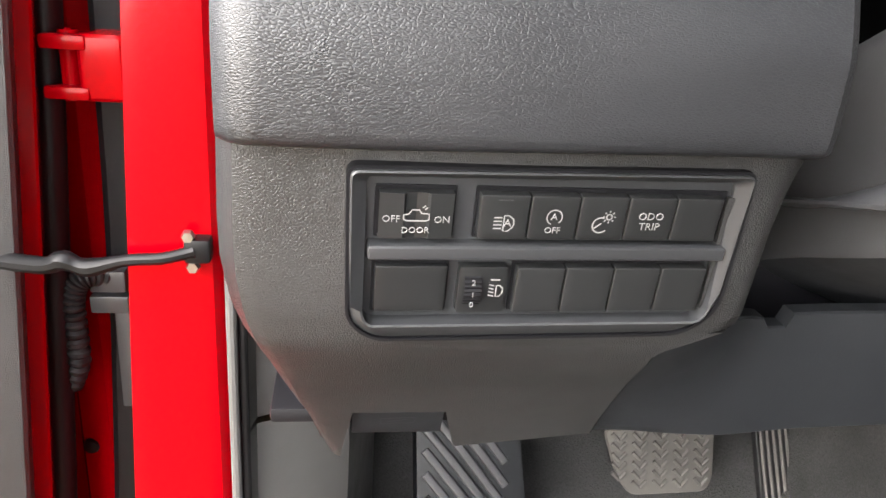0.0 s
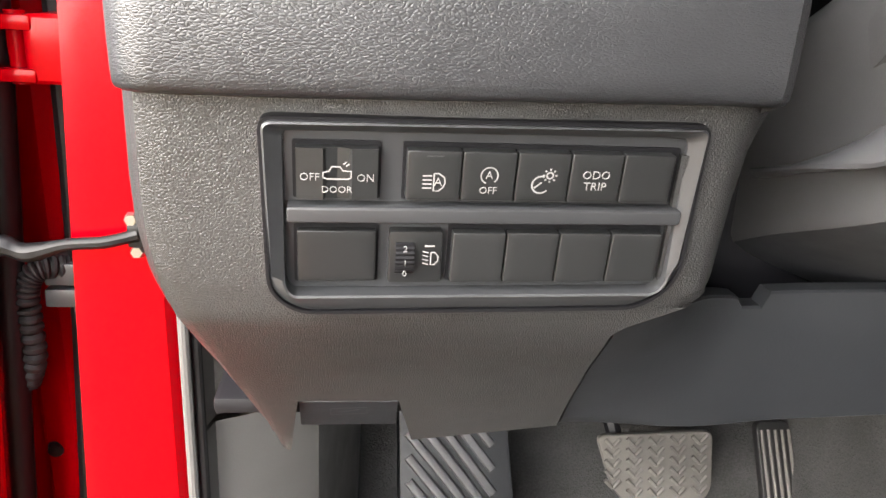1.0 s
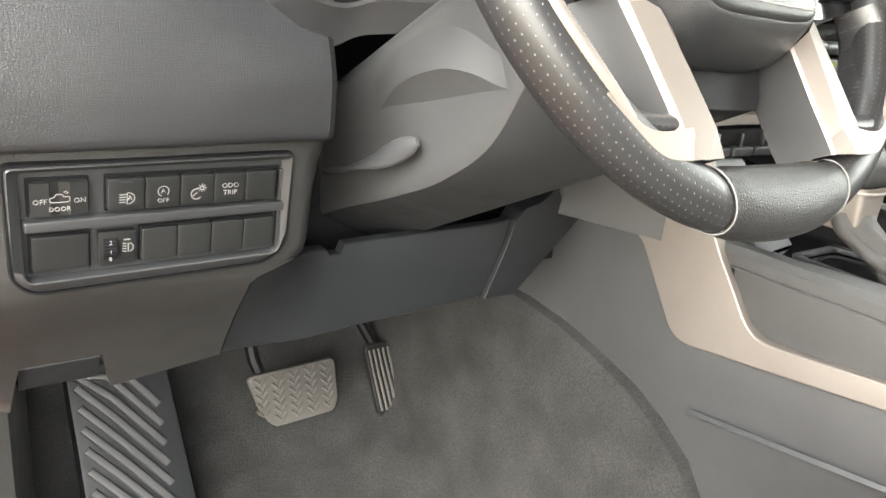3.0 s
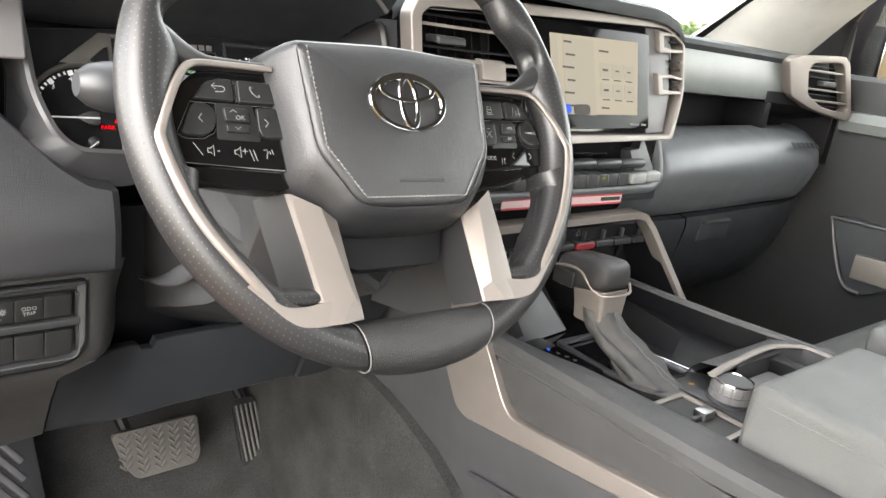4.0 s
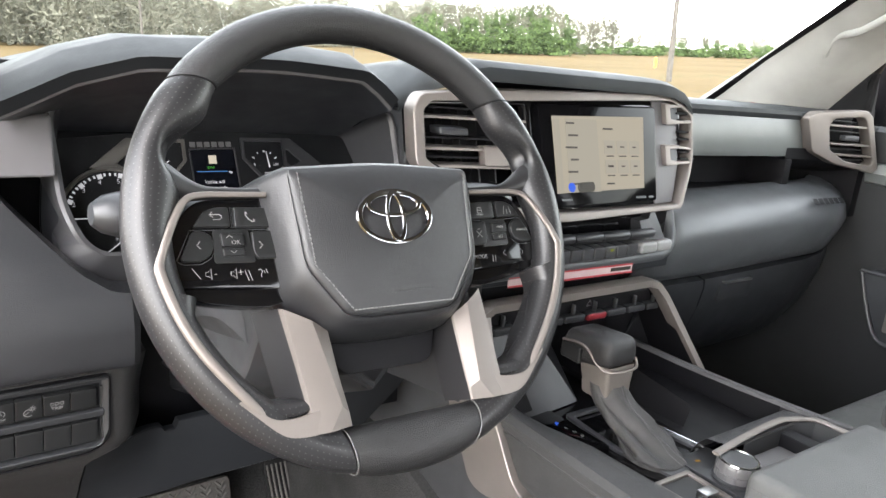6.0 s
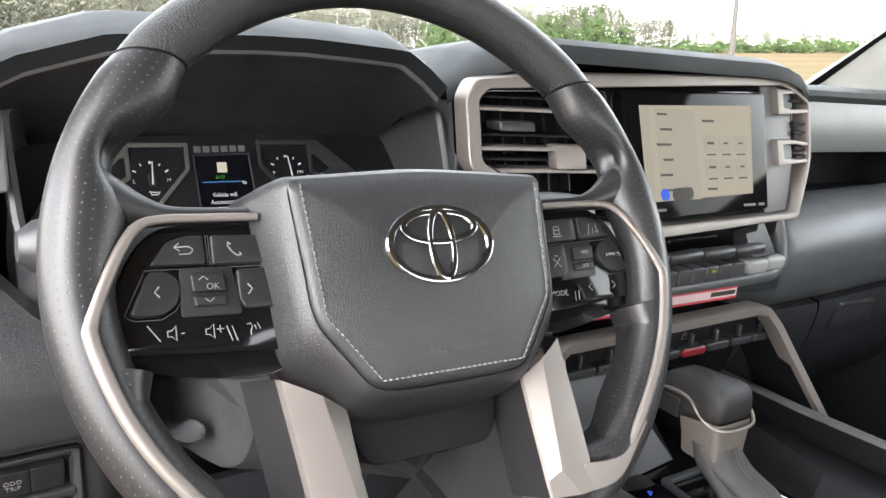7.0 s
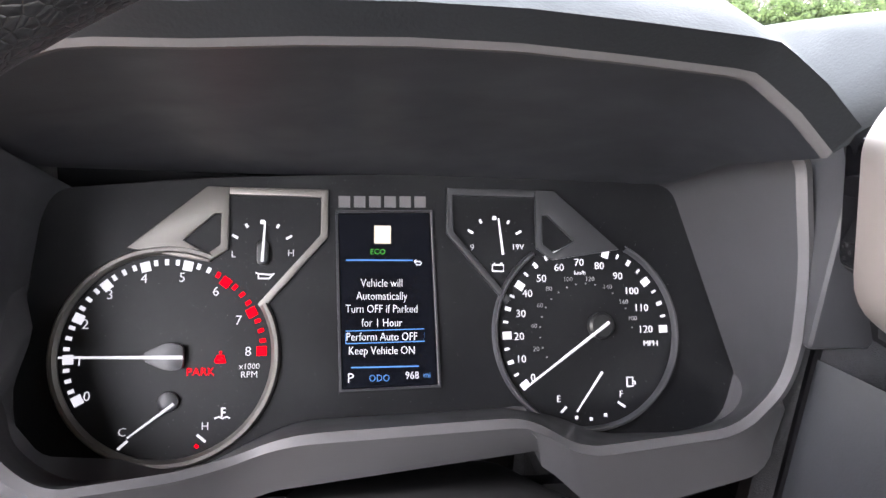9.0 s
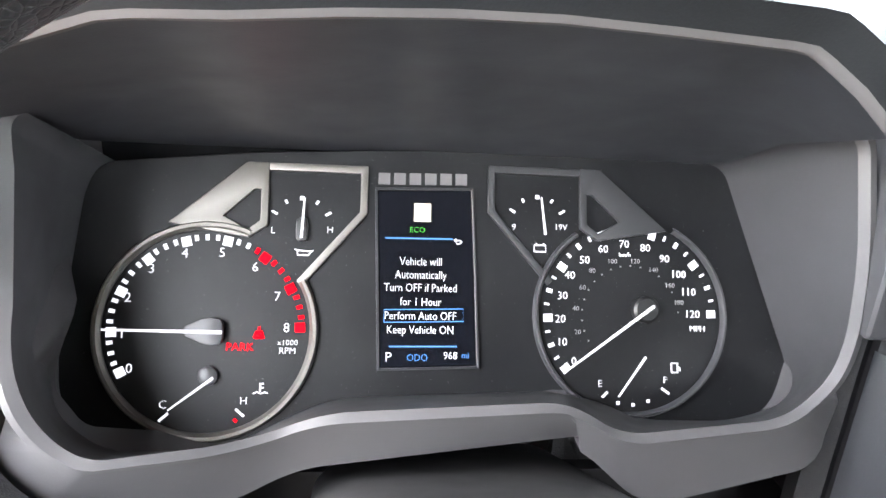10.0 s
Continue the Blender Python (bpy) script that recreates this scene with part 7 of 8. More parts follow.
for r in range(6):
    for c2 in range(5):
        x, y = -0.050 + 0.025 * c2, 0.036 - 0.0115 * r
        if y < -0.015 and x < -0.045:
            continue
        for s in (1, -1):
            tube([(x, y - 0.004, 0.0005), (x + s * 0.0085, y + 0.005, 0.0005)], 0.0026, 6, bm)
tagged(part("ribs", bm, M_PEDAL, brake, "raised chevron ribs"), kind="stuff")
part("arm", tube([(-0.03, 0.0, -0.012), (-0.045, 0.06, -0.03), (-0.05, 0.20, -0.05)], 0.009, 8), M_DARK, brake, "black pedal arm")
gas = thing("accelerator_pedal", frame_at((0.556, 0.70, 0.868), (1, 0.0, 0.0), (-0.30, 0.45, 0.84)), "tall ribbed black accelerator pedal", "pedal")
o = rounded([(-0.024, 0.060), (0.018, 0.060), (0.025, -0.052), (-0.020, -0.056)], 0.010, 4)
part("pad", slab([(p.x, p.y) for p in o], -0.012, 0.0, 0.003, 3), M_RUBBER, gas, "black rubber pad")
for k in range(5):
    x = -0.016 + 0.0085 * k
    part("rib", tube([(x - 0.002, 0.050, 0.0), (x, 0.0, 0.0012), (x + 0.003, -0.047, 0.0)], 0.0022, 6), M_PEDAL, gas, "raised rib")
part("arm", tube([(0.0, 0.05, -0.012), (-0.02, 0.12, -0.03), (-0.03, 0.25, -0.05)], 0.008, 8), M_DARK, gas)
rest = thing("foot_rest", frame_at((0.162, 0.650, 0.870), (1, 0.05, 0), (0, 0.45, 0.89)), "grey ribbed rubber foot rest", "foot rest")
# Base taken darker than the ribs for the shadow of the dash.
part("base", slab(rounded([(-0.055, 0.13), (0.060, 0.13), (0.075, -0.16), (-0.055, -0.16)], 0.01, 3), -0.03, 0.0, 0.004, 2), M_KNEEPANEL, rest, "plastic base with the dash shadow in its colour")
for k in range(12):
    y = 0.135 - 0.025 * k
    part("rib", tube([(-0.046, min(0.12, y + 0.045), 0.0), (-0.010, y, 0.003), (0.044, max(-0.15, y - 0.072), 0.0)], 0.0052, 8, flat=0.7), M_KICK, rest, "raised slanting rib")
kick = thing("kick_panel", ROOM, "grey plastic kick panel below the dash", "panel")
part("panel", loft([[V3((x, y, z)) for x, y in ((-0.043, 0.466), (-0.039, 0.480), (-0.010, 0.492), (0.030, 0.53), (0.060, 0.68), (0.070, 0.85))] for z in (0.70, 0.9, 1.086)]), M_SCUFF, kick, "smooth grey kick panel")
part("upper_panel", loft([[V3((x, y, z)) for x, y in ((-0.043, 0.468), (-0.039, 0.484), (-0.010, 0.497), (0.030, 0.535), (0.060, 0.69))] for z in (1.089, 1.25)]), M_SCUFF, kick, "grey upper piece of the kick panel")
part("backing", box(-0.075, -0.062, 0.50, 0.95, 0.70, 1.55, 0.002), M_DARK, kick)
part("seal", tube([(-0.0452, 0.464, 0.70), (-0.0452, 0.464, 1.3)], 0.0035, 10), M_RUBBER, kick, "black door seal")
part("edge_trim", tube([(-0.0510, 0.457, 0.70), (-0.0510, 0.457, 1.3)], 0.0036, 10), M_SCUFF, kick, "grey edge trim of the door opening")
shade = thing("pedal_bracket", ROOM, "black bracket and blower housing under the dash", "bracket")
part("housing", box(0.22, 0.52, 0.70, 0.86, 1.02, 1.30, 0.02, 3), M_DARK, shade, "black housing above the pedals")
part("sensor", box(0.40, 0.43, 0.42, 0.44, 1.255, 1.275, 0.003), M_STEEL, shade, "small bright connector")

# ---- seats ----


def seat(name, x0, x1, front, label, up=0.0):
    s = thing(name, ROOM, label, "seat", "front seats")
    bm = box(x0, x1, -0.52, front, 0.99, 1.135 + up, 0.05, 6)
    for v in bm.verts:
        v.co.z += 0.03 * (abs((v.co.x - (x0 + x1) / 2) / (x1 - x0)) * 2) ** 4 * (v.co.z > 1.08)
    part("cushion", bm, M_SEAT, s, "grey vinyl cushion")
    bm = box(x0 + 0.01, x1 - 0.01, -0.66, -0.53, 1.10, 1.72, 0.05, 6)
    for v in bm.verts:
        v.co.y -= 0.22 * (v.co.z - 1.10)
    part("backrest", bm, M_SEAT, s, "grey vinyl backrest")
    bm = box((x0 + x1) / 2 - 0.13, (x0 + x1) / 2 + 0.13, -0.85, -0.76, 1.75, 1.93, 0.04, 5)
    part("headrest", bm, M_SEAT, s)
    part("base", box(x0 + 0.04, x1 - 0.04, -0.45, front - 0.10, 0.705, 0.995, 0.02, 2), M_DARK, s)
    return s


seat("bucket_seat", 0.10, 0.575, -0.01, "grey vinyl driver seat, cushion edge in view")
seat("front_seat", 1.00, 1.50, 0.09, "grey vinyl passenger seat beside the console", 0.06)

# ---- red body side and open driver's door ----
body = thing("body_side", ROOM, "glossy red painted door pillar of the truck", "car body", kind="structure")
bm = loft([[V3((x + 0.05 * (z - 1.2) * (x < -0.08), y, z)) for x, y in ((-0.052, 0.475), (-0.054, 0.462), (-0.061, 0.455), (-0.100, 0.452), (-0.114, 0.458), (-0.119, 0.475), (-0.119, 0.60))] for z in (0.62, 0.80, 1.00, 1.15, 1.30, 1.45, 1.60)])
part("hinge_pillar", bm, M_RED, body, "glossy red hinge pillar")
part("jamb", loft([[V3((-0.116, 0.60, z)), V3((-0.158, 0.592, z)), V3((-0.176, 0.580, z)), V3((-0.192, 0.584, z)), V3((-0.26, 0.60, z))] for z in (0.62, 1.0, 1.6)]), M_RED, body, "red door jamb")
part("fender_edge", loft([[V3((-0.20, 0.58, z)), V3((-0.215, 0.70, z)), V3((-0.215, 1.2, z))] for z in (0.62, 1.0, 1.45)]), M_RED, body, "red fender edge")
part("jamb_seal", loft([[V3((x, 0.590, z)), V3((x + 0.001, 0.574, z)), V3((x + 0.006, 0.570, z)), V3((-0.125, 0.574, z)), V3((-0.118, 0.60, z))] for x, z in ((-0.186, 0.62), (-0.179, 0.92), (-0.1735, 1.0), (-0.166, 1.12), (-0.162, 1.24), (-0.160, 1.37), (-0.159, 1.60))]), M_RUBBER, body, "dark seal strip")
part("a_pillar_outer", tube([(-0.08, 0.56, 1.60), (-0.03, 0.32, 1.83), (0.02, 0.10, 2.04)], 0.035, 10), M_RED, body, "red windshield pillar")
part("a_pillar_outer", tube([(1.594, 0.56, 1.60), (1.544, 0.32, 1.83), (1.494, 0.10, 2.04)], 0.035, 10), M_RED, body, "red windshield pillar")
part("roof_skin", box(-0.06, 1.58, -1.60, 0.13, 2.101, 2.125, 0.01, 3), M_RED, body, "red roof skin")
part("sill", box(-0.13, -0.055, -1.55, 0.46, 0.60, 0.70, 0.02, 3), M_RED, body, "red door sill")
part("sill", box(1.57, 1.645, -1.55, 0.46, 0.60, 0.70, 0.02, 3), M_RED, body, "red door sill")
for x, z in ((-0.205, 1.195), (-0.194, 0.995)):
    part("plug", lathe([(0.0, 0.006), (0.006, 0.005), (0.008, 0.0)], 14, m=pose(x, 0.586, z, 90, 0, 0)), M_RUBBER, body, "black rubber plug")
for z in (1.332, 0.86):
    hinge = part("door_hinge", box(-0.152, -0.122, 0.518, 0.560, z - 0.022, z + 0.022, 0.006, 3), M_RED, body, "red painted door hinge")
    part("hinge_leaf", box(-0.174, -0.145, 0.516, 0.545, z + 0.011, z + 0.021, 0.003, 2), M_RED, hinge)
    part("hinge_leaf", box(-0.174, -0.145, 0.516, 0.545, z - 0.021, z - 0.012, 0.003, 2), M_RED, hinge)
    part("hinge_pin", lathe([(0.0, z - 0.024), (0.0065, z - 0.023), (0.0065, z + 0.023), (0.0, z + 0.024)], 16, m=Matrix.Translation((-0.160, 0.532, 0))), M_RED, hinge)
check = thing("door_check_strap", ROOM, "black door check strap bolted to the pillar", "door strap")
part("strap", tube(smooth_path([V3((-0.215, 0.482, 1.214)), V3((-0.162, 0.452, 1.221)), V3((-0.148, 0.448, 1.226)), V3((-0.133, 0.446, 1.2225)), V3((-0.110, 0.444, 1.2285)), V3((-0.088, 0.442, 1.231)), V3((-0.070, 0.445, 1.235))], 30), [0.0062] * 8 + [0.0066, 0.0070, 0.0072, 0.0068, 0.0060, 0.0056] + [0.0062, 0.0066, 0.0064, 0.0056, 0.0050] + [0.0042] * 10 + [0.0045, 0.005], 10, flat=0.9), M_STRAP, check, "black coated strap")
part("bracket", box(-0.076, -0.060, 0.442, 0.456, 1.227, 1.243, 0.003), M_STRAP, check, "black bracket")
for x, z in ((-0.073, 1.2445), (-0.071, 1.2245)):
    part("bolt", lathe([(0.0, 0.004), (0.0035, 0.004), (0.0045, 0.0)], 6, m=pose(x, 0.446, z, 90, 0, 0)), M_STEEL, check, "steel bolt head")
loom = thing("door_wiring_boot", ROOM, "black corrugated rubber wiring boot between pillar and door", "wiring")
path = smooth_path([V3((-0.150, 0.545, 1.176)), V3((-0.163, 0.536, 1.179)), V3((-0.1715, 0.533, 1.174)), V3((-0.1762, 0.532, 1.160)), V3((-0.1765, 0.532, 1.136)), V3((-0.1775, 0.533, 1.108)), V3((-0.186, 0.537, 1.086))], 64)
part("bellows", tube(path, [0.0088 if k % 3 else 0.0066 for k in range(65)], 14), M_RUBBER, loom, "ribbed rubber bellows")
part("plug", box(-0.166, -0.138, 0.535, 0.566, 1.148, 1.162, 0.002), M_BEZEL, loom, "dark grey plug housing")
part("plug_cap", box(-0.165, -0.139, 0.535, 0.566, 1.165, 1.182, 0.002), M_BEZEL, loom, "dark grey plug cap")
part("loom_strip", box(-0.157, -0.144, 0.560, 0.564, 1.05, 1.146, 0.002), M_KICK, loom, "dark grey loom clip strip")

door = thing("driver_door", frame_at((-0.176, 0.505, 0.62), (-0.955, -0.297, 0), (0, 0, 1)), "open red driver door with dark trim panel and rubber seal", "car door")


def lean(v):
    """The front edge of the door slopes backwards as it goes down."""
    return 0.0485 - 0.0725 * v


part("shell", slab(rounded([(lean(0), 0.0), (0.95, 0.0), (0.98, 0.40), (0.95, 0.86), (lean(0.86), 0.86)], [0.01, 0.03, 0.03, 0.03, 0.01], 4), 0.0, 0.11, 0.008, 3), M_RED, door, "glossy red door shell")
part("trim_panel", slab(rounded([(lean(0) + 0.0115, 0.02), (0.93, 0.02), (0.95, 0.40), (0.93, 0.85), (lean(0.85) + 0.0095, 0.85)], 0.02, 4), -0.035, -0.0005, 0.012, 3), M_LOWER, door, "dark grained trim panel")
part("seal", tube([(lean(v) - 0.006, v, 0.030) for v in (0.0, 0.2, 0.4, 0.6, 0.85)], 0.0105, 14), M_STRAP, door, "black rubber seal")

# ---- passenger door, pillar and windshield ----
pdoor = thing("passenger_door", ROOM, "closed passenger door with dark trim, armrest and window", "car door")
part("trim_panel", loft([[V3((x, y, z)) for x, z in ((1.600, 0.70), (1.590, 0.85), (1.583, 1.20), (1.578, 1.40), (1.578, 1.54), (1.585, 1.590), (1.605, 1.600))] for y in (-0.82, -0.3, 0.1, 0.30, 0.48, 0.68)]), M_DOOR, pdoor, "dark grained door trim")
part("upper_ledge", loft([[V3((x, y, z)) for x, z in ((1.582, 1.488), (1.566, 1.494), (1.560, 1.512), (1.566, 1.530), (1.60, 1.534))] for y in (-0.82, 0.0, 0.22, 0.30)]), M_PANEL, pdoor, "grey ledge under the window")
o = [(0.250, 1.322), (0.235, 1.335), (0.17, 1.330), (-0.35, 1.335), (-0.35, 1.250), (0.10, 1.235), (0.165, 1.196), (0.195, 1.200)]
PD = frame_at((1.575, 0, 0), (0, -1, 0), (0, 0, 1))
bm = slab(rounded([(-y, z) for y, z in o], 0.012, 3), -0.01, 0.035, 0.006, 3)
bm.transform(PD)
arm2 = part("armrest", bm, M_KNEE, pdoor, "dark door armrest")
part("pull_trim", tube(smooth_path([V3((1.535, 0.10, 1.332)), V3((1.537, 0.235, 1.330)), V3((1.538, 0.248, 1.318)), V3((1.538, 0.205, 1.215)), V3((1.538, 0.165, 1.200))], 20), 0.0035, 8), M_TRIM, arm2, "grey pull edge")
part("pull_insert", box(1.530, 1.545, 0.06, 0.19, 1.225, 1.275, 0.006), M_SILVER, arm2, "silver pull insert")
part("window_frame", tube([(1.59, 0.335, 1.585), (1.580, 0.340, 1.70), (1.570, 0.295, 1.80), (1.555, 0.06, 1.99), (1.55, -0.8, 2.0)], 0.016, 10), M_DARK, pdoor, "black window frame")
part("sail_panel", loft([[V3((1.572, 0.50, 1.59)), V3((1.572, 0.335, 1.59))], [V3((1.568, 0.42, 1.69)), V3((1.568, 0.338, 1.70))], [V3((1.563, 0.34, 1.770)), V3((1.563, 0.300, 1.785))]]), M_DARK, pdoor, "black corner panel by the mirror")
pane = part("window_pane", loft([[V3((1.592, y, 1.58)), V3((1.56, y - 0.1, 2.0))] for y in (-0.8, 0.32)]), M_GLASS, pdoor, "clear side window pane")
facing(pane, V3((-1, 0, 0)))
pane.visible_shadow = False
mirror = thing("door_mirror", pose(1.83, 0.38, 1.665), "dark door mirror outside the passenger window", "mirror")
bm = box(-0.11, 0.11, -0.05, 0.06, -0.11, 0.15, 0.05, 5)
part("housing", bm, M_DARK, mirror, "black mirror housing")
part("arm", box(-0.22, -0.08, 0.0, 0.04, -0.07, -0.03, 0.015, 3), M_DARK, mirror)
part("glass", box(-0.085, 0.085, -0.054, -0.050, -0.085, 0.125, 0.004), M_CHROME, mirror, "mirror glass")

pillar = thing("pillar_trim", ROOM, "pale grey windshield pillar trim with a grab handle", "pillar trim", kind="structure")
part("cover", loft([[V3(p) for p in r] for r in (
    ((1.430, 0.640, 1.595), (1.432, 0.600, 1.612), (1.455, 0.50, 1.620), (1.500, 0.430, 1.618), (1.565, 0.42, 1.600)),
    ((1.420, 0.500, 1.690), (1.420, 0.470, 1.700), (1.445, 0.400, 1.700), (1.497, 0.345, 1.700), (1.565, 0.34, 1.690)),
    ((1.408, 0.360, 1.790), (1.408, 0.335, 1.806), (1.435, 0.285, 1.800), (1.490, 0.255, 1.790), (1.56, 0.25, 1.78)),
    ((1.385, 0.150, 1.955), (1.385, 0.125, 1.970), (1.415, 0.09, 1.955), (1.475, 0.075, 1.94), (1.55, 0.07, 1.93)),
    ((1.370, 0.060, 2.03), (1.370, 0.04, 2.04), (1.40, 0.0, 2.03), (1.47, -0.01, 2.02), (1.55, -0.02, 2.0)))]), M_HEAD, pillar, "pale grey pillar cover")
part("grab_handle", tube(smooth_path([V3((1.458, 0.375, 1.720)), V3((1.447, 0.362, 1.740)), V3((1.443, 0.345, 1.755)), V3((1.440, 0.305, 1.765)), V3((1.430, 0.232, 1.810)), V3((1.41, 0.15, 1.87)), V3((1.405, 0.10, 1.90))], 30), 0.0075, 10), M_HEAD, pillar, "pale grey grab handle")
part("left_cover", loft([[V3((2 * CX - x, y, z)) for x, y, z in r] for r in (
    ((1.430, 0.640, 1.595), (1.455, 0.50, 1.620), (1.565, 0.42, 1.600)), ((1.420, 0.500, 1.690), (1.445, 0.400, 1.700), (1.565, 0.34, 1.690)),
    ((1.408, 0.360, 1.790), (1.435, 0.285, 1.800), (1.56, 0.25, 1.78)), ((1.370, 0.060, 2.03), (1.40, 0.0, 2.03), (1.55, -0.02, 2.0)))]), M_HEAD, pillar, "pale grey pillar cover")
shield = thing("windshield", ROOM, "clear laminated windshield with a black printed edge", "windshield", kind="structure")


def glass_at(u, w):
    """u across from left to right, w up from the foot."""
    half = 0.70 - 0.06 * w
    x = CX + half * u
    y = 0.86 - 0.22 * abs(u) ** 2.2 - (0.66 + 0.0 * abs(u)) * w
    return V3((x, y, 1.565 + 0.49 * w))


pane = part("pane", loft([[glass_at(-1 + 2 * i / 24, w / 8) for i in range(25)] for w in range(9)]), M_GLASS, shield, "clear glass")
facing(pane, V3((0, -1, 0)))
pane.visible_shadow = False
for s in (-1, 1):
    part("black_edge", loft([[glass_at(s * u, w / 8) + V3((0, -0.003, 0)) for w in range(9)] for u in (0.957, 1.01)]), M_DARK, shield, "black printed edge")
part("black_edge", loft([[glass_at(-1 + 2 * i / 24, w) + V3((0, -0.003, 0)) for i in range(25)] for w in (0.0, 0.035)]), M_DARK, shield, "black printed edge")
part("header", box(0.08, 1.44, 0.06, 0.22, 2.03, 2.10, 0.015, 2), M_HEAD, shield, "pale header trim")

# ---- outdoors ----
grass = Nodes("dry grass")
big = grass.noise(0.05, 5.0)
mid = grass.noise(0.9, 6.0)
fine = grass.noise(9.0, 4.0)
mixed = grass.add("ShaderNodeMath", **{})
mixed.operation = "ADD"
grass.put(mixed.inputs[0], big)
half_fine = grass.add("ShaderNodeMath", **{})
half_fine.operation = "MULTIPLY"
grass.put(half_fine.inputs[0], mid)
half_fine.inputs[1].default_value = 0.5
grass.put(mixed.inputs[1], half_fine.outputs[0])
col = grass.ramp(mixed.outputs[0], [(0.45, (0.056, 0.039, 0.015)), (0.65, (0.080, 0.054, 0.020)), (0.85, (0.10, 0.070, 0.030)), (1.0, (0.048, 0.046, 0.015))])
M_GRASS = grass.done(Base_Color=col, Roughness=0.95, Normal=grass.bump(fine, 0.6, 0.05), Specular_IOR_Level=0.1)


def outdoors(ob):
    ob.matrix_world = OUT @ ob.matrix_world
    return ob


ground = new("ground", bpy.data.meshes.new("ground"))
bm = bmesh.new()
radii = [0, 3, 8, 20, 45, 90, 180, 400, 1200, 3000]
rnd = random.Random(5)
rings = []
for r in radii[1:]:
    rings.append([bm.verts.new((r * math.cos(a), r * math.sin(a), 0 if r < 20 else rnd.uniform(-0.12, 0.12) * (r < 200))) for a in [2 * math.pi * k / 48 for k in range(48)]])
mid_v = bm.verts.new((0, 0, 0))
for k in range(48):
    bm.faces.new((mid_v, rings[0][k], rings[0][(k + 1) % 48]))
for a, b in zip(rings, rings[1:]):
    for k in range(48):
        bm.faces.new((a[k], b[k], b[(k + 1) % 48], a[(k + 1) % 48]))
bm.to_mesh(ground.data)
bm.free()
ground.data.materials.append(M_GRASS)
ground.matrix_world = OUT
tagged(ground, "dry yellow grass field reaching the horizon", "ground", kind="structure")

def leaf_material(name, a, b):
    n = Nodes(name)
    f = n.add("ShaderNodeNewGeometry").outputs["Random Per Island"]
    return n.done(Base_Color=n.ramp(f, [(0.1, a), (0.9, b)]), Roughness=0.8, Specular_IOR_Level=0.2)


M_GREENLEAF = leaf_material("green foliage", (0.030, 0.050, 0.014), (0.075, 0.110, 0.034))
M_TWIG = leaf_material("bare twigs", (0.082, 0.082, 0.060), (0.150, 0.145, 0.108))


def at_az(az, dist):
    return V3((dist * math.sin(radians(az)), dist * math.cos(radians(az)), 0))


def bare_tree(bm, foot, h, rnd):
    def limb(p, d, length, r, depth):
        q = p + d * length
        s = d.orthogonal().normalized()
        t = d.cross(s)
        k = 4 if depth < 2 else 3
        a = [bm.verts.new(p + (s * math.cos(2 * math.pi * j / k) + t * math.sin(2 * math.pi * j / k)) * r) for j in range(k)]
        b = [bm.verts.new(q + (s * math.cos(2 * math.pi * j / k) + t * math.sin(2 * math.pi * j / k)) * r * 0.6) for j in range(k)]
        for j in range(k):
            bm.faces.new((a[j], a[(j + 1) % k], b[(j + 1) % k], b[j]))
        if depth < 4:
            for _ in range(3 if depth else 5):
                w = rnd.uniform(0.35, 1.0)
                side = V3((rnd.uniform(-1, 1), rnd.uniform(-1, 1), rnd.uniform(0.1, 0.9)))
                limb(p.lerp(q, w), (d * 0.7 + side * 0.6).normalized(), length * rnd.uniform(0.45, 0.68), r * 0.58, depth + 1)

    limb(foot, V3((rnd.uniform(-0.05, 0.05), rnd.uniform(-0.05, 0.05), 1)).normalized(), h * 0.5, h * 0.013, 0)


rnd = random.Random(11)
bm = bmesh.new()
kinds = []
for k in range(9):
    b2 = bmesh.new()
    bare_tree(b2, V3(), 1.0, rnd)
    me = bpy.data.meshes.new("tree_kind")
    b2.to_mesh(me)
    b2.free()
    kinds.append(me)


def planted(bm, me, foot, size, turn):
    start = len(bm.verts)
    bm.from_mesh(me)
    bm.verts.ensure_lookup_table()
    m = Matrix.Translation(foot) @ Matrix.Rotation(turn, 4, "Z") @ Matrix.Diagonal((size, size, size, 1))
    for v in bm.verts[start:]:
        v.co = m @ v.co


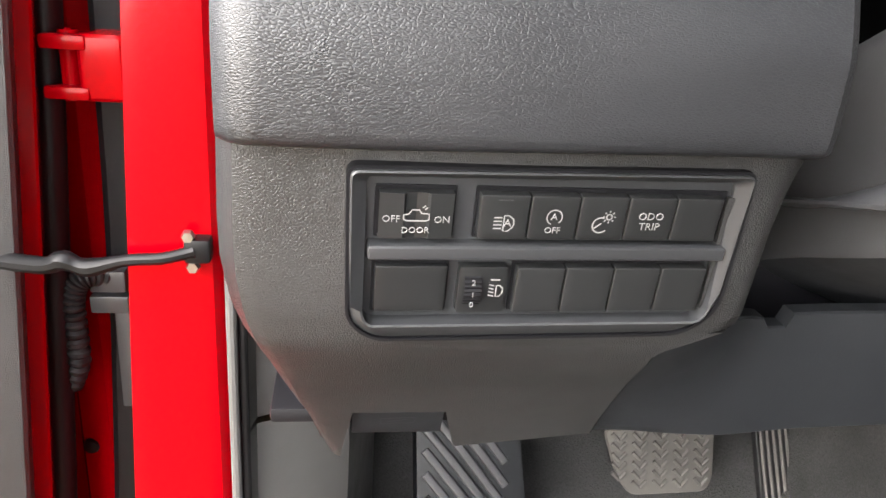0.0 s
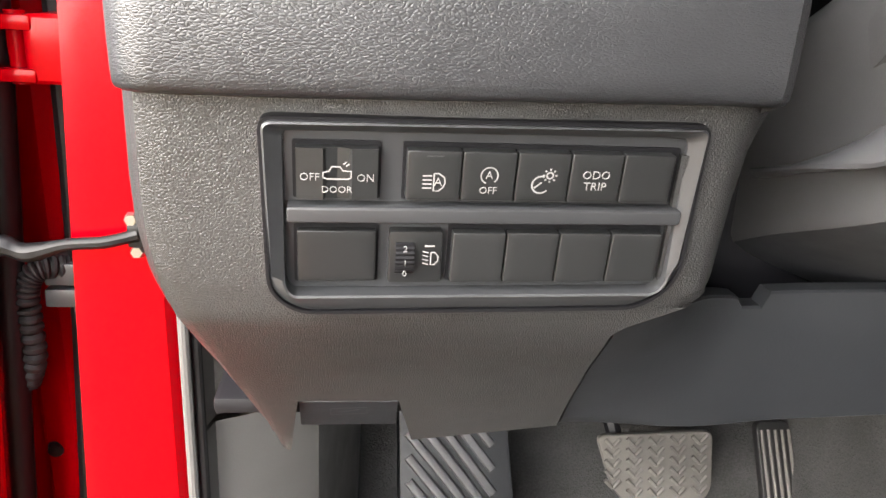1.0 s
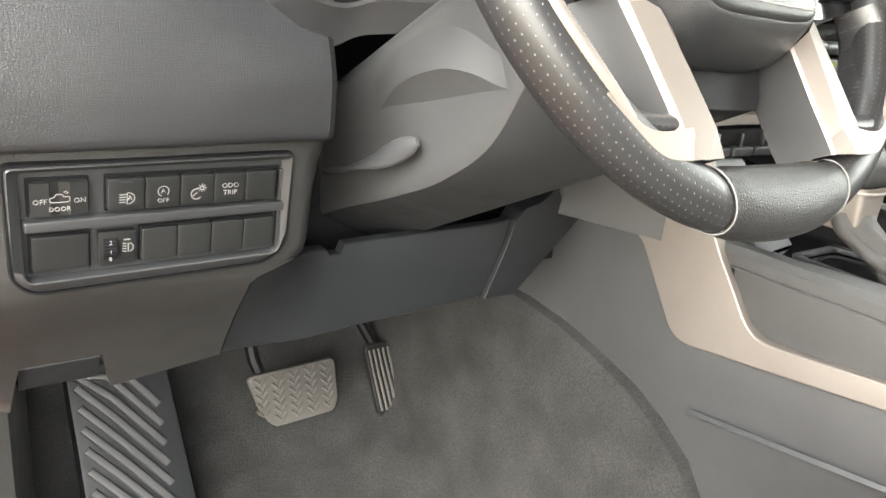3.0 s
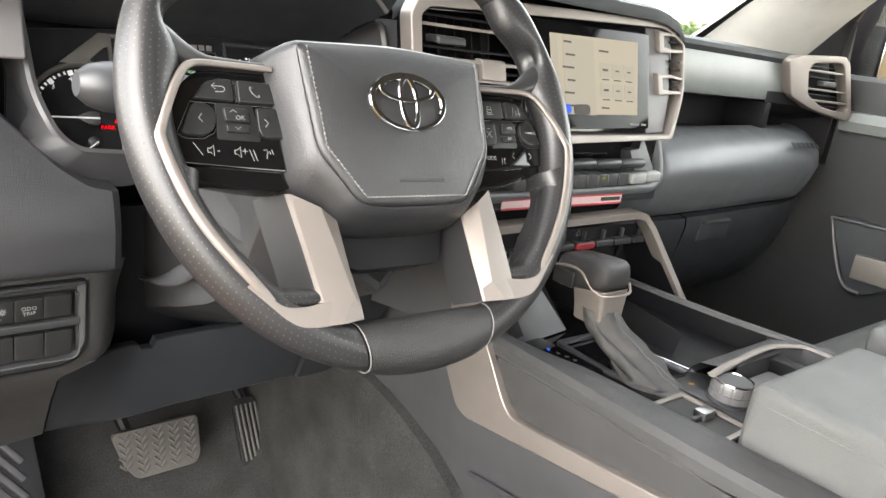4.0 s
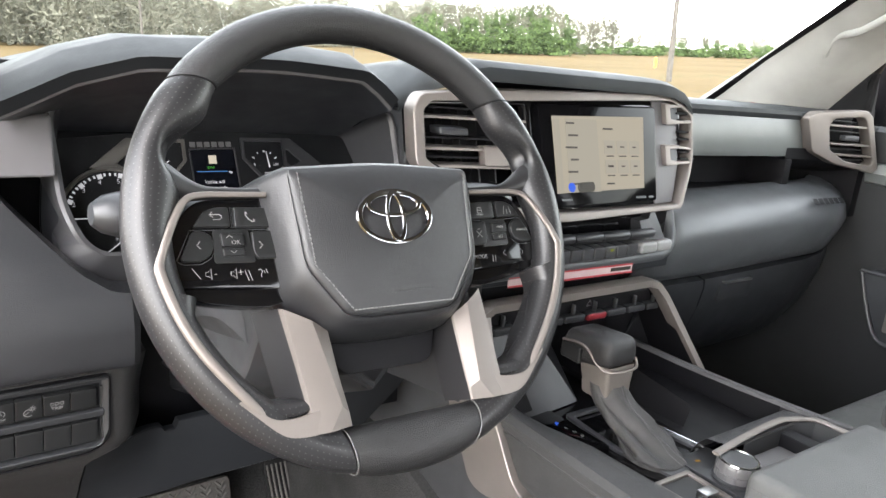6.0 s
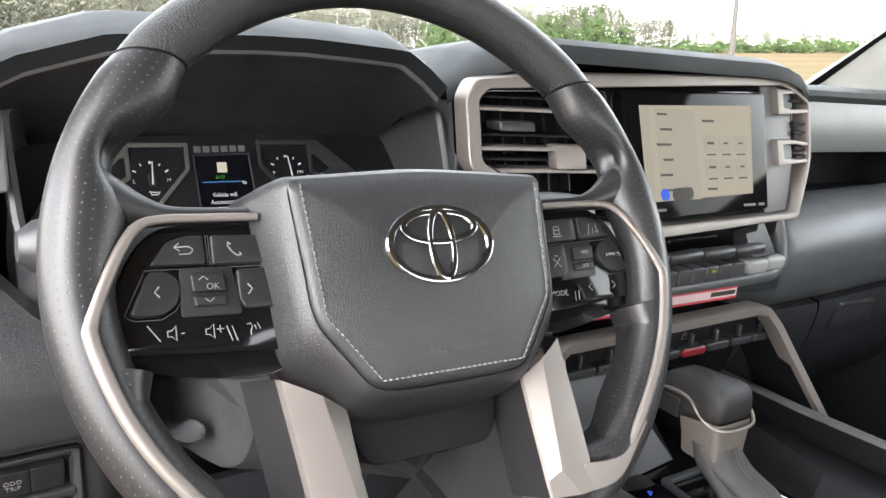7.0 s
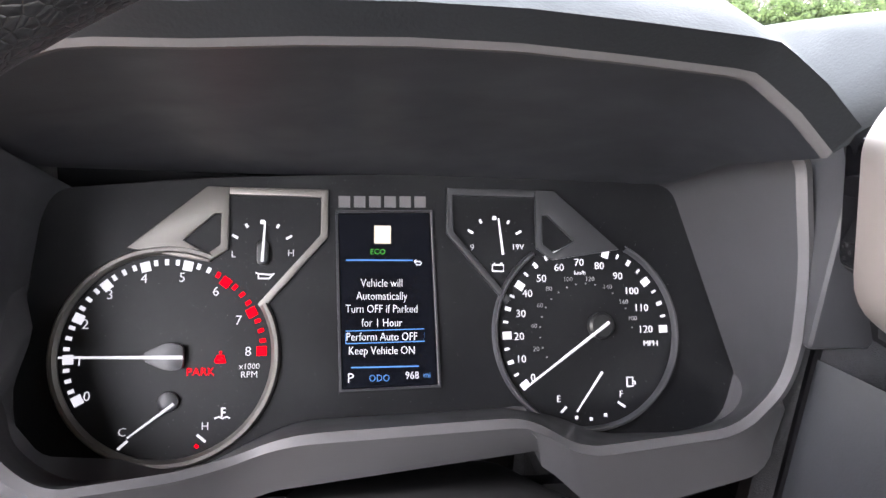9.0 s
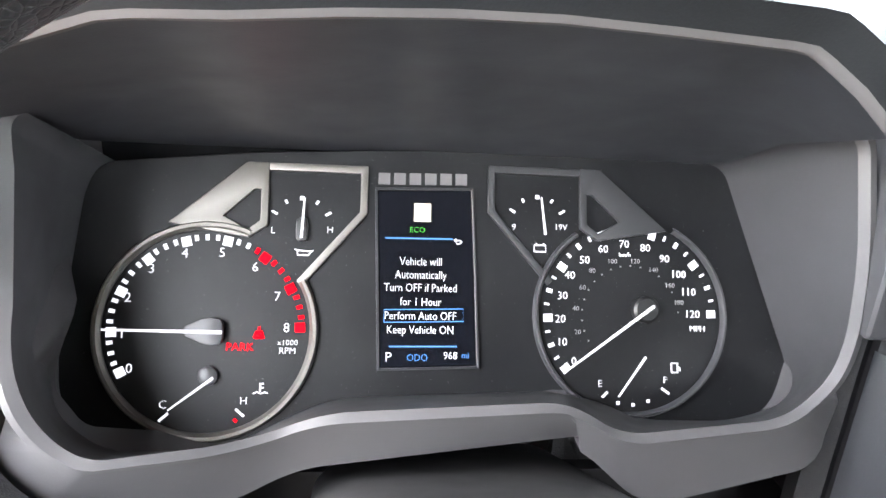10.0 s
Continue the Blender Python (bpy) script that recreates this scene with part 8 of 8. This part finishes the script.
for k in range(230):
    az = -30 + 95 * k / 230 + rnd.uniform(-0.4, 0.4)
    near = 95 if az < 16 else 175 + 40 * eased(az, 44, 52)
    dist = near + rnd.uniform(0, 45)
    h = (dist / 150) * (rnd.uniform(12, 19) if az < 16 else rnd.uniform(8.5, 12.0) if az < 44 else rnd.uniform(6.0, 9.0) if az < 48 else rnd.uniform(3.6, 5.4))
    planted(bm, kinds[k % 9], at_az(az, dist), h, rnd.uniform(0, 6.28))
    # fine twigs
    foot, turn = at_az(az, dist), rnd.uniform(0, 6.28)
    for _ in range(1000):
        w = rnd.random() ** 0.7
        p = foot + V3((rnd.gauss(0, h * 0.17), rnd.gauss(0, h * 0.17), h * (0.22 + 0.80 * w) - h * 0.1 * rnd.random()))
        d = V3((rnd.uniform(-0.6, 0.6), rnd.uniform(-0.6, 0.6), 1)).normalized() * h * rnd.uniform(0.02, 0.06)
        e = V3((rnd.uniform(-1, 1), rnd.uniform(-1, 1), 0)).normalized() * h * 0.0030
        bm.faces.new([bm.verts.new(p - d), bm.verts.new(p + e), bm.verts.new(p + d), bm.verts.new(p - e)])
    # dense brush of twigs lower down
    for _ in range(800):
        w = rnd.random()
        p = foot + V3((rnd.gauss(0, h * 0.15), rnd.gauss(0, h * 0.15), h * (0.02 + 0.80 * w * rnd.uniform(0.75, 1.0))))
        d = V3((rnd.uniform(-0.8, 0.8), rnd.uniform(-0.8, 0.8), rnd.uniform(-0.3, 1))).normalized() * h * 0.045 * rnd.uniform(0.6, 1.2)
        e = d.orthogonal().normalized() * h * rnd.uniform(0.005, 0.012)
        bm.faces.new([bm.verts.new(p - d), bm.verts.new(p + e), bm.verts.new(p + d), bm.verts.new(p - e)])
woods = part("bare_woods", bm, M_TWIG, None, smooth=False)
tagged(outdoors(woods), "line of bare grey-brown winter trees behind the field", "trees", kind="stuff")


def thicket(bm, foot, w, h, n, rnd, leaf=0.28):
    """A bushy evergreen: many small leaf faces in clumps round a stem."""
    clumps = [(foot + V3((rnd.gauss(0, w * 0.32), rnd.gauss(0, w * 0.32), h * (0.10 + 0.82 * rnd.random() ** 1.1))), rnd.uniform(0.5, 1.0)) for _ in range(16)]
    for _ in range(n):
        c, s = rnd.choice(clumps)
        top = 1 - 0.55 * max(0, (c.z - foot.z) / h)
        p = c + V3((rnd.gauss(0, w * 0.16 * s * top), rnd.gauss(0, w * 0.16 * s * top), rnd.gauss(0, h * 0.07)))
        if p.z < 0.1:
            p.z = rnd.uniform(0.1, 0.8)
        d = V3((rnd.uniform(-1, 1), rnd.uniform(-1, 1), rnd.uniform(-0.6, 1))).normalized()
        e = d.orthogonal().normalized()
        f = leaf * rnd.uniform(0.6, 1.3)
        bm.faces.new([bm.verts.new(p + d * f), bm.verts.new(p + e * f * 0.6), bm.verts.new(p - d * f), bm.verts.new(p - e * f * 0.6)])


bm = bmesh.new()
for k in range(46):
    az = 30 + 14.5 * k / 46 + rnd.uniform(-0.3, 0.3)
    h = rnd.uniform(4.8, 7.6) * (0.8 + 0.35 * math.sin(k * 0.7))
    thicket(bm, at_az(az, 140 + rnd.uniform(0, 14)), 4.2, h, 800, rnd)
for k in range(40):
    az = 44.5 + 22 * k / 40 + rnd.uniform(-0.3, 0.3)
    thicket(bm, at_az(az, 190 + rnd.uniform(0, 14)), 5.5, rnd.uniform(1.6, 3.6), 260, rnd, 0.4)
green = part("evergreen_thicket", bm, M_GREENLEAF, None, smooth=False)
tagged(outdoors(green), "thicket of bright green evergreens at the field's edge", "trees", kind="stuff")

M_POLE = plastic("weathered pole wood", (0.085, 0.075, 0.065), 0.85, 60.0, 0.004, 0.25)


def pole(az, dist, h, r, name, label, arms=False):
    t = thing(name, OUT @ Matrix.Translation(at_az(az, dist)), label, "pole")
    part("shaft", tube([(0, 0, 0), (0, 0, h * 0.5), (0, 0, h)], [r, r * 0.85, r * 0.7], 12), M_POLE, t, "weathered round shaft")
    if arms:
        part("crossarm", box(-1.2, 1.2, -0.06, 0.06, h * 0.93, h * 0.945, 0.02), M_POLE, t)
    return t


pole(51.7, 42, 11, 0.155, "utility_pole", "weathered wooden utility pole in the field", True)
pole(13.0, 70, 9, 0.10, "light_pole", "slim pale lamp pole beyond the windshield")
pole(28.0, 80, 3.0, 0.06, "marker_pole", "short slim pole at the field's edge")
post = thing("marker_post", OUT @ Matrix.Translation(at_az(50.65, 75)), "short yellow plastic marker post in the grass", "post")
part("sleeve", tube([(0, 0, 0), (0, 0, 0.9), (0, 0, 0.95)], [0.14, 0.14, 0.08], 12), plastic("yellow plastic", (0.75, 0.45, 0.03), 0.5), post, "yellow sleeve")
